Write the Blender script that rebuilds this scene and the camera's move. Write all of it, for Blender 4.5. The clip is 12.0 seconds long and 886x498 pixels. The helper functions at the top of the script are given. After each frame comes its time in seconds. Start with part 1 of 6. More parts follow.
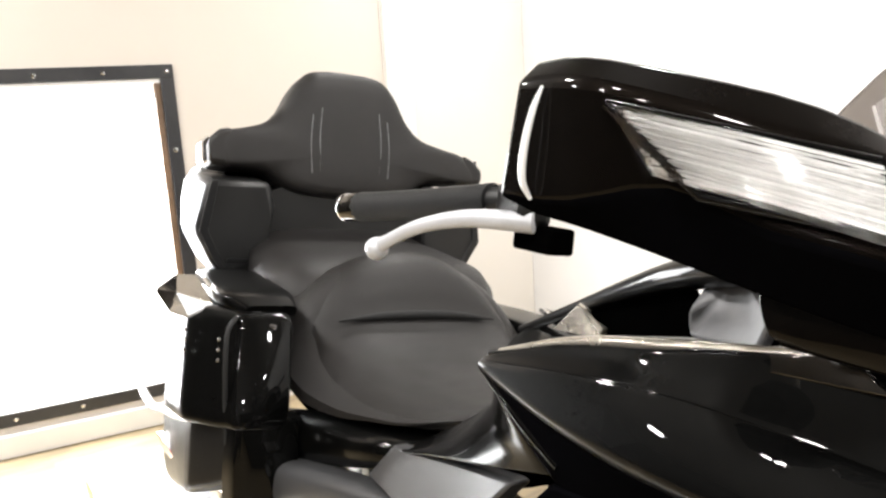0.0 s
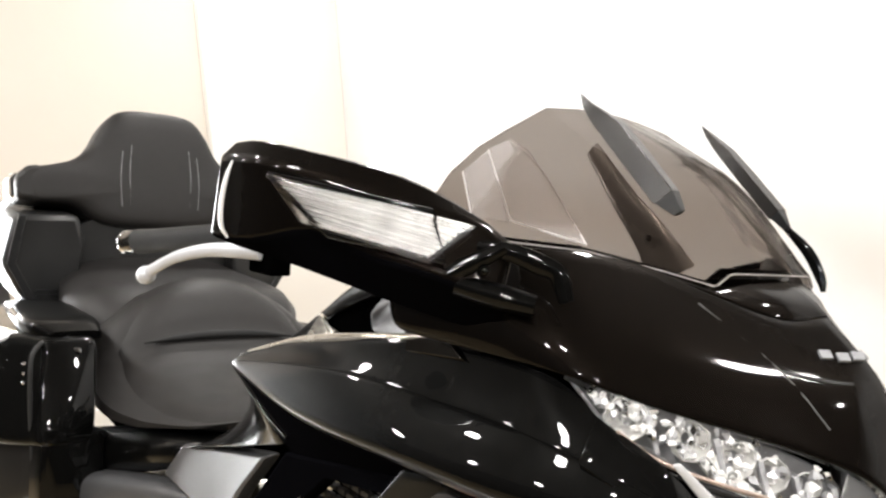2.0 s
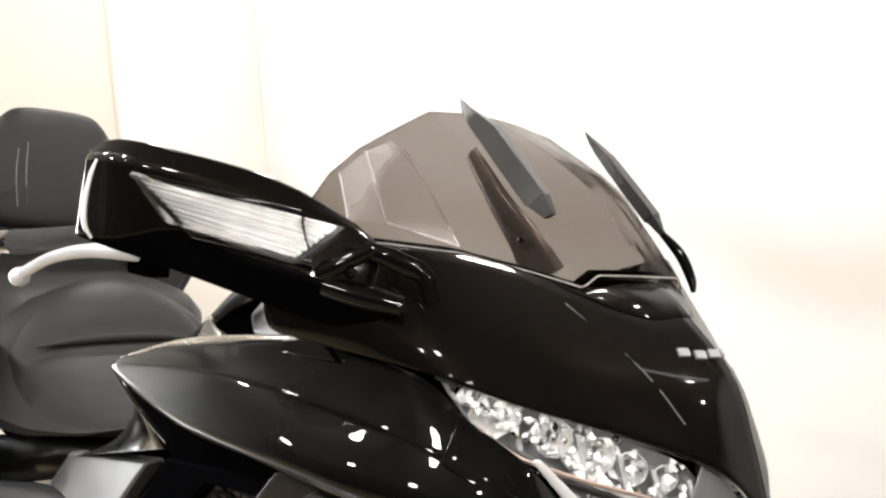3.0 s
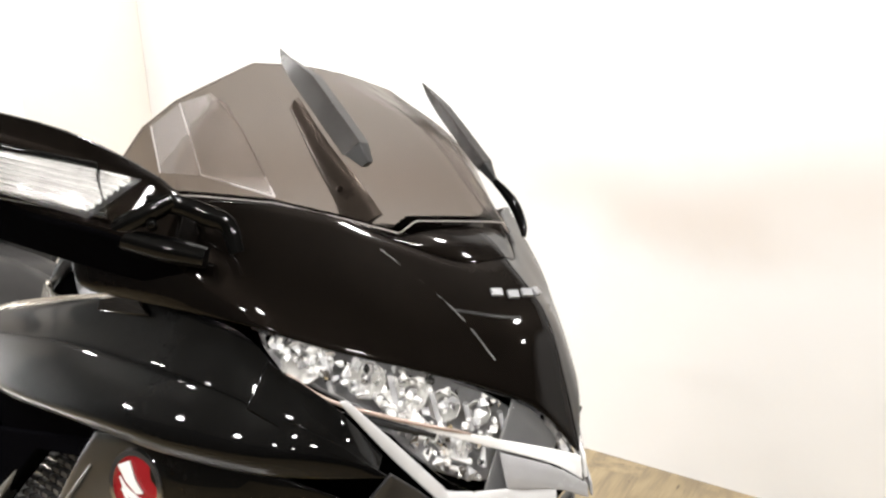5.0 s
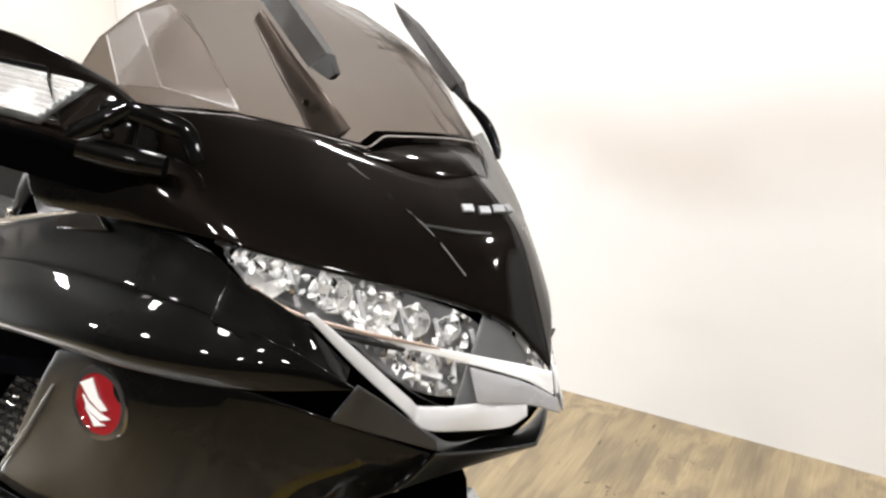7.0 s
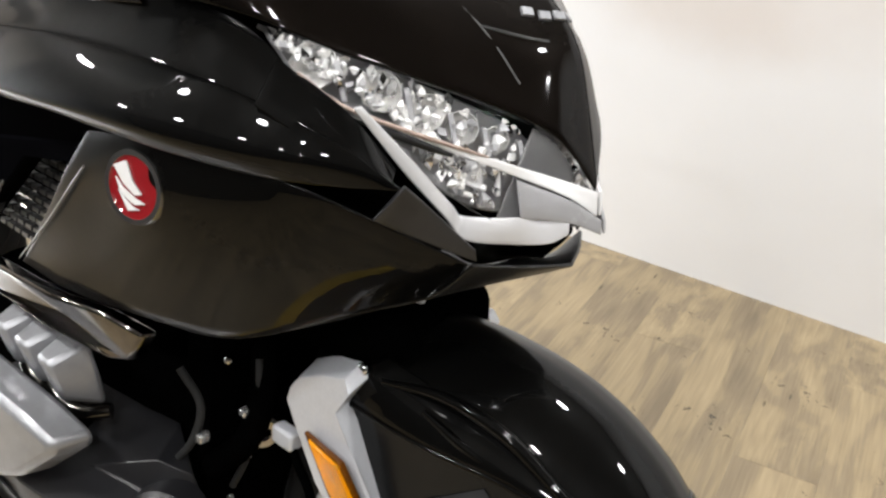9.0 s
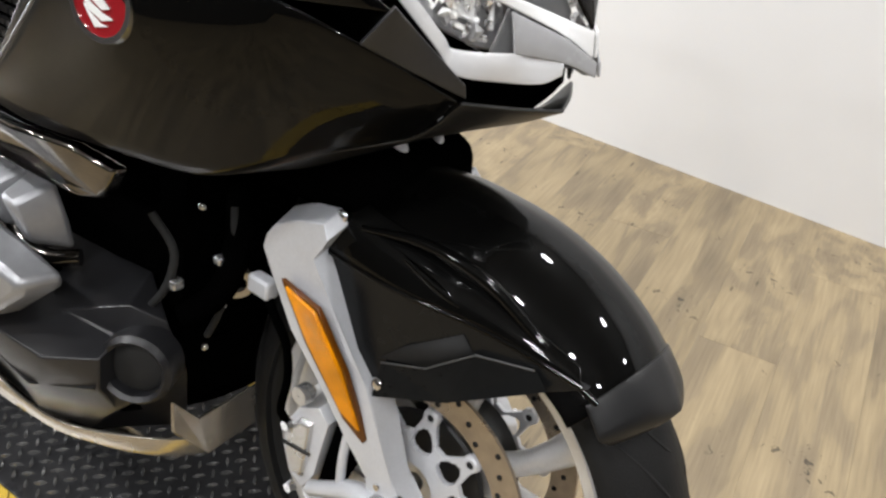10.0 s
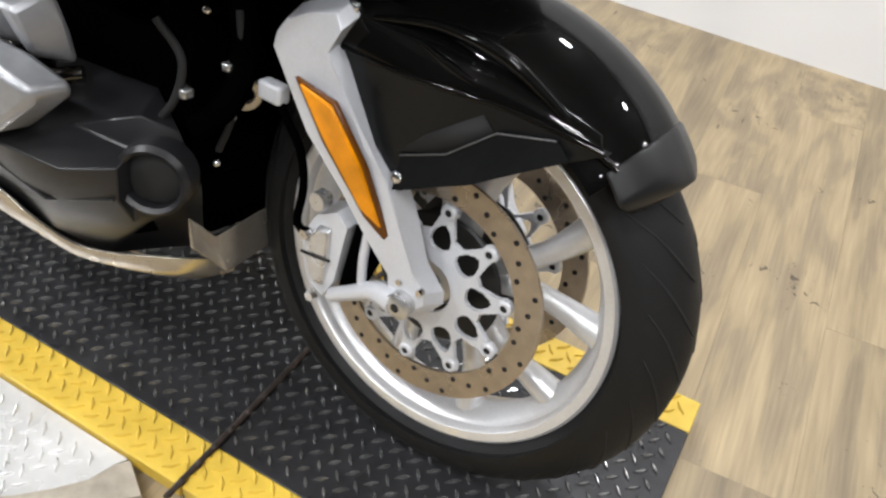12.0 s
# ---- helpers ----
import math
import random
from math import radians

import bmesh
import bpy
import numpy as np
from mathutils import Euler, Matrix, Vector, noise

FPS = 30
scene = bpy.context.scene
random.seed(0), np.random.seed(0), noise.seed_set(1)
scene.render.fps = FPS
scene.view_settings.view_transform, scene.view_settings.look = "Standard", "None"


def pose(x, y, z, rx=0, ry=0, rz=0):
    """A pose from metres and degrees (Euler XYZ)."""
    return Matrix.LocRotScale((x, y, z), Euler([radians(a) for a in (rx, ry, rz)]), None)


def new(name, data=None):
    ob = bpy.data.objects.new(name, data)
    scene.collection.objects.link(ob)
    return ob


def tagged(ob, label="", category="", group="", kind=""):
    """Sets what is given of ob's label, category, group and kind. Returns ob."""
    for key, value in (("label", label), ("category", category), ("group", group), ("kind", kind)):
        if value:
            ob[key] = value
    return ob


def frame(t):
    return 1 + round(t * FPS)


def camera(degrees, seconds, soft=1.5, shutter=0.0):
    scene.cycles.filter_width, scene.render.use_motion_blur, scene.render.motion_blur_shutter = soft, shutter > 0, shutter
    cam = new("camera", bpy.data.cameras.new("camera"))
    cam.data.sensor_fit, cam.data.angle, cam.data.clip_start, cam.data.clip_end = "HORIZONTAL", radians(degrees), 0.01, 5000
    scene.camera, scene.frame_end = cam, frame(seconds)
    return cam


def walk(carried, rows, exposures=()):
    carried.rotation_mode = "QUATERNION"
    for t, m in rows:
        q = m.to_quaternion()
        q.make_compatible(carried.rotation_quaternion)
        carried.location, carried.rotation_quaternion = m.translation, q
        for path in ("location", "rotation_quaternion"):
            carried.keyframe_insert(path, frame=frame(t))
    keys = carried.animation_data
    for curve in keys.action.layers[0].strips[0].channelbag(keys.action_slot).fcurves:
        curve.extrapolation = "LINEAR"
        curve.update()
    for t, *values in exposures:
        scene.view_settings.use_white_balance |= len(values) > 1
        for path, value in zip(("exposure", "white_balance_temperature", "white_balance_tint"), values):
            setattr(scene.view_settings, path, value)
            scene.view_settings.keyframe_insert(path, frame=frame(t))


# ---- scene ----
# ================= camera =================
cam = camera(59.09, 12.0, soft=2.5)
ROWS = [
    (0, 0.0344, -0.5695, 1.2333, 80.00, 3.66, 62.65),
    (0.5, 0.2228, -0.6801, 1.2552, 81.49, 4.74, 55.71),
    (1, 0.3250, -0.7219, 1.2508, 81.62, 3.79, 54.82),
    (1.5, 0.3264, -0.6570, 1.2643, 81.76, 2.82, 54.28),
    (2, 0.3174, -0.5813, 1.2664, 81.02, 3.37, 51.53),
    (2.5, 0.3366, -0.5513, 1.2666, 81.25, 3.27, 48.52),
    (3, 0.3586, -0.5431, 1.2633, 80.96, 2.42, 46.48),
    (3.5, 0.3815, -0.5294, 1.2596, 80.35, 2.56, 44.08),
    (5.5, 0.4545, -0.4713, 1.2415, 77.59, 3.50, 38.99),
    (6, 0.4615, -0.4667, 1.2353, 77.77, 3.54, 37.76),
    (6.5, 0.4563, -0.4680, 1.2117, 76.41, 3.58, 38.17),
    (8.5, 0.4040, -0.4815, 1.1862, 67.31, 0.05, 40.31),
    (9, 0.3991, -0.4876, 1.1578, 63.42, -0.95, 40.34),
    (9.5, 0.3936, -0.4922, 1.1262, 59.56, -2.44, 40.32),
    (10, 0.3939, -0.4997, 1.0989, 56.00, -3.67, 39.43),
    (10.5, 0.3997, -0.5221, 1.0754, 52.67, -4.60, 39.30),
    (11, 0.4045, -0.5500, 1.0370, 50.05, -5.34, 38.43),
    (11.5, 0.4068, -0.5796, 0.9993, 47.63, -5.40, 37.32),
    (12, 0.4072, -0.5897, 1.0165, 48.38, -2.95, 36.30),
]
EXPOSURES = [(0.0, -0.05, 6650, 10), (3.5, -0.03, 6650, 10), (5.5, -0.10, 6600, 10), (6.5, -0.14, 6550, 10), (8.5, -0.24, 6450, 10), (9.5, -0.36, 6350, 10), (10.5, -0.34, 6250, 10), (12.0, -0.18, 6200, 10)]
walk(cam, [(t, pose(x, y, z, rx, ry, rz)) for t, x, y, z, rx, ry, rz in ROWS], EXPOSURES)

# ================= light =================
FLOOR, CEIL = -0.04, 2.75
XB, XF, YL, YR = -3.48, 6.0, 1.735, -3.6          # room: back, front, left and right walls
world = bpy.data.worlds.new("world")
scene.world = world
world.use_nodes = True
world.node_tree.nodes["Background"].inputs[0].default_value = (0.9, 0.95, 1.0, 1)
world.node_tree.nodes["Background"].inputs[1].default_value = 0.02
LAMP_W, WINDOW_W = 28.0, 4.0
LAMP_SPOTS = [(x, y) for y in (-2.6, -1.25, 0.95) for x in (-2.6, -1.2, 0.2, 1.6, 3.0)]

# ================= helpers =================
LEFT = 0.88          # the far half of the fairing is slightly narrower than the near one


def material(name, base, rough=0.5, metal=0.0, coat=0.0, coat_rough=0.03, vary=0.0, scale=40.0, bump=0.0, bump_scale=200.0,
             rough_vary=0.0, spec=0.5, stain=None, random_vary=0.0):
    """Principled material with colour variation at two scales, roughness wear and fine relief."""
    m = bpy.data.materials.new(name)
    m.use_nodes = True
    t = m.node_tree
    b = t.nodes["Principled BSDF"]
    b.inputs["Roughness"].default_value = rough
    b.inputs["Metallic"].default_value = metal
    b.inputs["Coat Weight"].default_value = coat
    b.inputs["Coat Roughness"].default_value = coat_rough
    b.inputs["Specular IOR Level"].default_value = spec
    b.inputs["Base Color"].default_value = (*base, 1)
    co = t.nodes.new("ShaderNodeTexCoord")
    if vary or random_vary:
        n1 = t.nodes.new("ShaderNodeTexNoise")
        n1.inputs["Scale"].default_value = scale
        n1.inputs["Detail"].default_value = 6
        n2 = t.nodes.new("ShaderNodeTexNoise")
        n2.inputs["Scale"].default_value = scale * 0.12
        n2.inputs["Detail"].default_value = 3
        add = t.nodes.new("ShaderNodeMath")
        add.operation = "ADD"
        ramp = t.nodes.new("ShaderNodeMapRange")
        ramp.inputs[1].default_value, ramp.inputs[2].default_value = 0.6, 1.4
        ramp.inputs[3].default_value, ramp.inputs[4].default_value = 1 - vary, 1 + vary
        mix = t.nodes.new("ShaderNodeVectorMath")
        mix.operation = "SCALE"
        mix.inputs[0].default_value = base
        t.links.new(co.outputs["Object"], n1.inputs["Vector"])
        t.links.new(co.outputs["Object"], n2.inputs["Vector"])
        t.links.new(n1.outputs["Fac"], add.inputs[0])
        t.links.new(n2.outputs["Fac"], add.inputs[1])
        t.links.new(add.outputs[0], ramp.inputs[0])
        out = ramp.outputs[0]
        if random_vary:
            info = t.nodes.new("ShaderNodeObjectInfo")
            rr = t.nodes.new("ShaderNodeMapRange")
            rr.inputs[3].default_value, rr.inputs[4].default_value = 1 - random_vary, 1 + random_vary
            mul = t.nodes.new("ShaderNodeMath")
            mul.operation = "MULTIPLY"
            t.links.new(info.outputs["Random"], rr.inputs[0])
            t.links.new(rr.outputs[0], mul.inputs[0])
            t.links.new(out, mul.inputs[1])
            out = mul.outputs[0]
        t.links.new(out, mix.inputs["Scale"])
        t.links.new(mix.outputs[0], b.inputs["Base Color"])
    if rough_vary:
        n3 = t.nodes.new("ShaderNodeTexNoise")
        n3.inputs["Scale"].default_value = 9
        n3.inputs["Detail"].default_value = 8
        r3 = t.nodes.new("ShaderNodeMapRange")
        r3.inputs[1].default_value, r3.inputs[2].default_value = 0.35, 0.75
        r3.inputs[3].default_value, r3.inputs[4].default_value = max(rough - rough_vary, 0.01), rough + rough_vary
        t.links.new(co.outputs["Object"], n3.inputs["Vector"])
        t.links.new(n3.outputs["Fac"], r3.inputs[0])
        t.links.new(r3.outputs[0], b.inputs["Roughness"])
    if bump:
        n4 = t.nodes.new("ShaderNodeTexNoise")
        n4.inputs["Scale"].default_value = bump_scale
        n4.inputs["Detail"].default_value = 4
        bp = t.nodes.new("ShaderNodeBump")
        bp.inputs["Strength"].default_value = bump
        bp.inputs["Distance"].default_value = 0.002
        t.links.new(co.outputs["Object"], n4.inputs["Vector"])
        t.links.new(n4.outputs["Fac"], bp.inputs["Height"])
        t.links.new(bp.outputs[0], b.inputs["Normal"])
    return m


def glass(name, tint, rough=0.02, ior=1.45):
    m = material(name, tint, rough)
    b = m.node_tree.nodes["Principled BSDF"]
    b.inputs["Transmission Weight"].default_value = 1.0
    b.inputs["IOR"].default_value = ior
    return m


def glow(name, colour, strength):
    m = bpy.data.materials.new(name)
    m.use_nodes = True
    b = m.node_tree.nodes["Principled BSDF"]
    b.inputs["Base Color"].default_value = (*colour, 1)
    b.inputs["Emission Color"].default_value = (*colour, 1)
    b.inputs["Emission Strength"].default_value = strength
    return m


BLACK = material("black_gloss_paint", (0.0036, 0.0036, 0.0035), 0.38, metal=0.6, spec=0.0, coat_rough=0.018, coat=0.42, vary=0.35, scale=900)
DARK = material("dark_brown_black_paint", (0.0048, 0.0037, 0.0030), 0.38, metal=0.6, spec=0.0, coat=0.42, coat_rough=0.05, vary=0.3, scale=700)
SATIN = material("black_satin_plastic", (0.007, 0.007, 0.007), 0.42, vary=0.2, scale=120, bump=0.15, bump_scale=900, rough_vary=0.08)
GREY = material("dark_grey_satin_plastic", (0.055, 0.055, 0.057), 0.38, vary=0.1, scale=150, bump=0.1, bump_scale=1200, rough_vary=0.06)
GREYPAINT = material("grey_metallic_paint", (0.16, 0.16, 0.16), 0.3, metal=0.4, coat=0.4, vary=0.08, scale=400)
# black hidden parts, with the deep shade around them put into the colour
VOID = material("deep_black_shade", (0.0008, 0.0008, 0.0008), 0.6, spec=0.0, vary=0.2)
SILVER = material("silver_paint", (0.58, 0.59, 0.62), 0.34, metal=0.15, coat=0.15, vary=0.06, scale=300, rough_vary=0.06)
ALU = material("cast_aluminium", (0.60, 0.60, 0.60), 0.3, metal=0.85, vary=0.12, scale=90, bump=0.15, bump_scale=500, rough_vary=0.1)
DARKCHROME = material("dark_polished_metal", (0.15, 0.14, 0.13), 0.12, metal=1.0, vary=0.2, scale=30, rough_vary=0.05)
CHROME = material("chrome", (0.75, 0.75, 0.76), 0.07, metal=1.0, vary=0.05, rough_vary=0.03)
STEEL = material("brake_disc_steel", (0.42, 0.36, 0.29), 0.36, metal=0.8, vary=0.2, scale=60, rough_vary=0.12)
CHAMPAGNE = material("warm_metal_cover", (0.50, 0.46, 0.40), 0.28, metal=0.8, vary=0.12, scale=40, rough_vary=0.08)
LEATHER = material("black_vinyl", (0.0115, 0.0102, 0.0097), 0.50, vary=0.15, scale=60, bump=0.35, bump_scale=700, rough_vary=0.06, spec=0.36)
WHEELPAINT = material("silver_wheel_paint", (0.70, 0.70, 0.705), 0.36, metal=0.5, vary=0.08, scale=220, rough_vary=0.08)
RUBBER = material("tyre_rubber", (0.0085, 0.0085, 0.0087), 0.62, vary=0.25, scale=70, bump=0.3, bump_scale=500, rough_vary=0.1, spec=0.24)
GROOVE = material("groove_black", (0.006, 0.006, 0.006), 0.8, vary=0.2)
AMBERDEEP = material("deep_amber_edge", (0.10, 0.030, 0.0), 0.2, vary=0.3, scale=30, spec=0.5)
AMBER = material("amber_reflector", (0.88, 0.32, 0.0), 0.16, vary=0.5, scale=22, bump=0.8, bump_scale=45, spec=0.5)
RED = material("red_plastic", (0.25, 0.008, 0.012), 0.15, coat=1.0, vary=0.1)
WEDGE = material("milky_grey_lamp_plastic", (0.36, 0.36, 0.37), 0.30, vary=0.06, scale=60, rough_vary=0.08)
GUIDE = material("milky_light_guide", (0.62, 0.62, 0.63), 0.28, vary=0.06, scale=60, rough_vary=0.08)
SIGNAL = material("signal_reflector_metal", (0.88, 0.87, 0.85), 0.30, metal=0.15, vary=0.25, scale=70, rough_vary=0.1, bump=0.6, bump_scale=120)
WHITE = material("white_enamel", (0.80, 0.80, 0.80), 0.25, vary=0.05)
LENS = glass("clear_lens", (0.97, 0.97, 0.97), 0.03, 1.3)
COVER = glass("clear_cover_plastic", (0.97, 0.97, 0.97), 0.02, 1.07)
RIBLENS = glass("ribbed_lens", (0.93, 0.93, 0.93), 0.12, 1.35)
SCREEN = glass("smoked_screen", (0.228, 0.202, 0.182), 0.10, 1.03)
FROST = glass("frosted_clear", (0.92, 0.90, 0.90), 0.06, 1.03)
FROST.node_tree.nodes["Principled BSDF"].inputs["Transmission Weight"].default_value = 0.91
# unlit room put into the colour of the unseen walls
UNLIT = material("unseen_wall_dark", (0.020, 0.018, 0.016), 0.7, vary=0.1, scale=2)
MESH = material("radiator_mesh", (0.05, 0.05, 0.052), 0.4, metal=0.6, vary=0.3, scale=80)
REFLECT = material("lamp_reflector", (0.88, 0.88, 0.88), 0.22, metal=0.7, vary=0.05)
HOUSING = material("lamp_housing", (0.44, 0.44, 0.45), 0.3, metal=0.3, vary=0.1, scale=80)
ENGINE = material("engine_grey_paint", (0.0125, 0.0125, 0.014), 0.36, vary=0.15, scale=60, bump=0.15, bump_scale=500, rough_vary=0.08, spec=0.5)
HEADMAT = material("cast_grey_metal", (0.33, 0.335, 0.35), 0.36, metal=0.5, vary=0.12, scale=70, bump=0.12, bump_scale=400, rough_vary=0.08)
WINGMAT = material("charcoal_semigloss_plastic", (0.0075, 0.0078, 0.008), 0.24, vary=0.2, scale=90, rough_vary=0.06, spec=0.2)
TIPMAT = material("charcoal_satin_plastic", (0.011, 0.011, 0.0115), 0.36, spec=0.32, vary=0.15, scale=120, bump=0.1, bump_scale=1200, rough_vary=0.06)
# vent hood plastic; also darkens the mirror pod's downward faces
HOOD = material("hood_satin_pod_shade", (0.0022, 0.0022, 0.0028), 0.42, vary=0.15, scale=120, rough_vary=0.06, spec=0.0)
KNEE = material("black_semigloss_plastic", (0.003, 0.003, 0.003), 0.16, vary=0.2, scale=120, rough_vary=0.05, spec=0.12)
# black deck lugs whose highlights are put into a lighter steel colour
LUG = material("lug_highlight_steel", (0.27, 0.27, 0.266), 0.22, metal=0.8, vary=0.4, scale=30, rough_vary=0.1)
CREAMPAINT = material("cream_wall_paint", (0.80, 0.765, 0.715), 0.6, vary=0.06, scale=1.6, bump=0.12, bump_scale=60)
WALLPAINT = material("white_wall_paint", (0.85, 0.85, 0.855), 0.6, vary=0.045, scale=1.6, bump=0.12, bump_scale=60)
BEIGE = material("warm_cream_wall_paint", (0.66, 0.605, 0.545), 0.6, vary=0.03, scale=3, bump=0.12, bump_scale=60)
TRIMW = material("white_trim_paint", (0.80, 0.79, 0.77), 0.4, vary=0.04, scale=8)


def shade_band(m, tint, amount, height, spread):
    """Paints an uneven, soft band of shade into a wall's colour at one height."""
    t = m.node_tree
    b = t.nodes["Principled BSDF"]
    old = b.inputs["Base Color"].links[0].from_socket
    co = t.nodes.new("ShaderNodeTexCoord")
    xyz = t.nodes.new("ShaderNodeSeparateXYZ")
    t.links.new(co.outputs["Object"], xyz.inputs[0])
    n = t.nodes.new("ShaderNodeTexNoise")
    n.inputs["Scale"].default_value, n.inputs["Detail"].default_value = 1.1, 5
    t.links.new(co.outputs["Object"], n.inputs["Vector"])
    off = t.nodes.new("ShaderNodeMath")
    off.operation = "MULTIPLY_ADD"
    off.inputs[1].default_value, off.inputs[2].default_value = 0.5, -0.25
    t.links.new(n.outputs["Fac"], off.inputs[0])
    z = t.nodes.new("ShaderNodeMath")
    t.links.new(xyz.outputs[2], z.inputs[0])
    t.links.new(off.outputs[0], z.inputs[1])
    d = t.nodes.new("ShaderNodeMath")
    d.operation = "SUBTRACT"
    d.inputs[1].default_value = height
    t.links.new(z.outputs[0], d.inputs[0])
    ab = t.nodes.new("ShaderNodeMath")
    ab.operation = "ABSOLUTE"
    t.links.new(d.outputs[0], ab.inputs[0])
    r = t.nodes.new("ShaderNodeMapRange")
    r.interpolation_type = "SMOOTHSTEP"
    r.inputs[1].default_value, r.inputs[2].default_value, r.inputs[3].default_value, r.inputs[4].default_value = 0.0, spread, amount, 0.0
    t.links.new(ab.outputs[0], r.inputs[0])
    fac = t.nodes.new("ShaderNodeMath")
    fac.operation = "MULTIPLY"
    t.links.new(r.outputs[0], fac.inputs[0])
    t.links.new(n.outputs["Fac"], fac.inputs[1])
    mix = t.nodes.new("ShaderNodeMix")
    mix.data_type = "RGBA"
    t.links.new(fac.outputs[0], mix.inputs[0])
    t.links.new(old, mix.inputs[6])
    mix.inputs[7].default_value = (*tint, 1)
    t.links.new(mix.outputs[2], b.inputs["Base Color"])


# soft beige shading across the left wall, put into its paint colour
shade_band(WALLPAINT, (0.62, 0.53, 0.46), 0.75, 0.88, 0.24)
DECK = material("black_coated_steel", (0.030, 0.030, 0.032), 0.36, metal=0.3, vary=0.35, scale=50, bump=0.2, bump_scale=300, rough_vary=0.12)
YELLOW = material("yellow_deck_paint", (0.66, 0.455, 0.06), 0.42, vary=0.18, scale=35, bump=0.15, bump_scale=300, rough_vary=0.1)
BAREPLATE = material("bare_aluminium_plate", (0.74, 0.735, 0.72), 0.34, metal=0.4, vary=0.15, scale=30, rough_vary=0.12)
CEILPAINT = material("brown_ceiling_paint", (0.14, 0.128, 0.115), 0.7, vary=0.1, scale=2)
CORNER = material("charcoal_corner_plastic", (0.020, 0.020, 0.021), 0.36, vary=0.15, scale=150, bump=0.1, bump_scale=1200, rough_vary=0.06)
BARGREY = material("warm_dark_grey_plastic", (0.022, 0.019, 0.017), 0.24, vary=0.12, scale=150, bump=0.1, bump_scale=1200, rough_vary=0.06)
BRACKETMAT = material("brown_grey_bracket_metal", (0.17, 0.15, 0.135), 0.30, metal=0.4, vary=0.15, scale=60, rough_vary=0.08)
SHELL = material("dark_pannier_shell_plastic", (0.010, 0.010, 0.0105), 0.34, spec=0.14, vary=0.15, scale=120, bump=0.1, bump_scale=1200, rough_vary=0.06)
SHEETHOLE = material("grey_sheet_hole", (0.30, 0.30, 0.30), 0.7, vary=0.2, scale=40)
PALEGREY = material("pale_grey_satin_plastic", (0.20, 0.20, 0.21), 0.42, vary=0.08, scale=150, bump=0.08, bump_scale=1200, rough_vary=0.05)
COPPER = material("copper_toned_lamp_trim", (0.46, 0.36, 0.31), 0.3, metal=0.6, vary=0.2, scale=60)
BANDMAT = material("worn_grey_brown_band", (0.36, 0.315, 0.25), 0.6, vary=0.35, scale=40, bump=0.2, bump_scale=200, rough_vary=0.1)
RUST = material("rusty_hinge_rod", (0.030, 0.019, 0.014), 0.6, metal=0.3, vary=0.7, scale=60, bump=0.5, bump_scale=160, rough_vary=0.15)
EDGE = glass("pale_cut_edge", (0.80, 0.76, 0.74), 0.25, 1.2)
EDGE.node_tree.nodes["Principled BSDF"].inputs["Transmission Weight"].default_value = 0.45
FRAMEMAT = material("black_powder_coat", (0.03, 0.03, 0.032), 0.4, vary=0.2, scale=30, rough_vary=0.1)
WORNWOOD = material("worn_brown_edge", (0.16, 0.10, 0.06), 0.6, vary=0.4, scale=25)
WINDOWGLOW = glow("bright_window", (0.97, 0.99, 1.0), WINDOW_W)


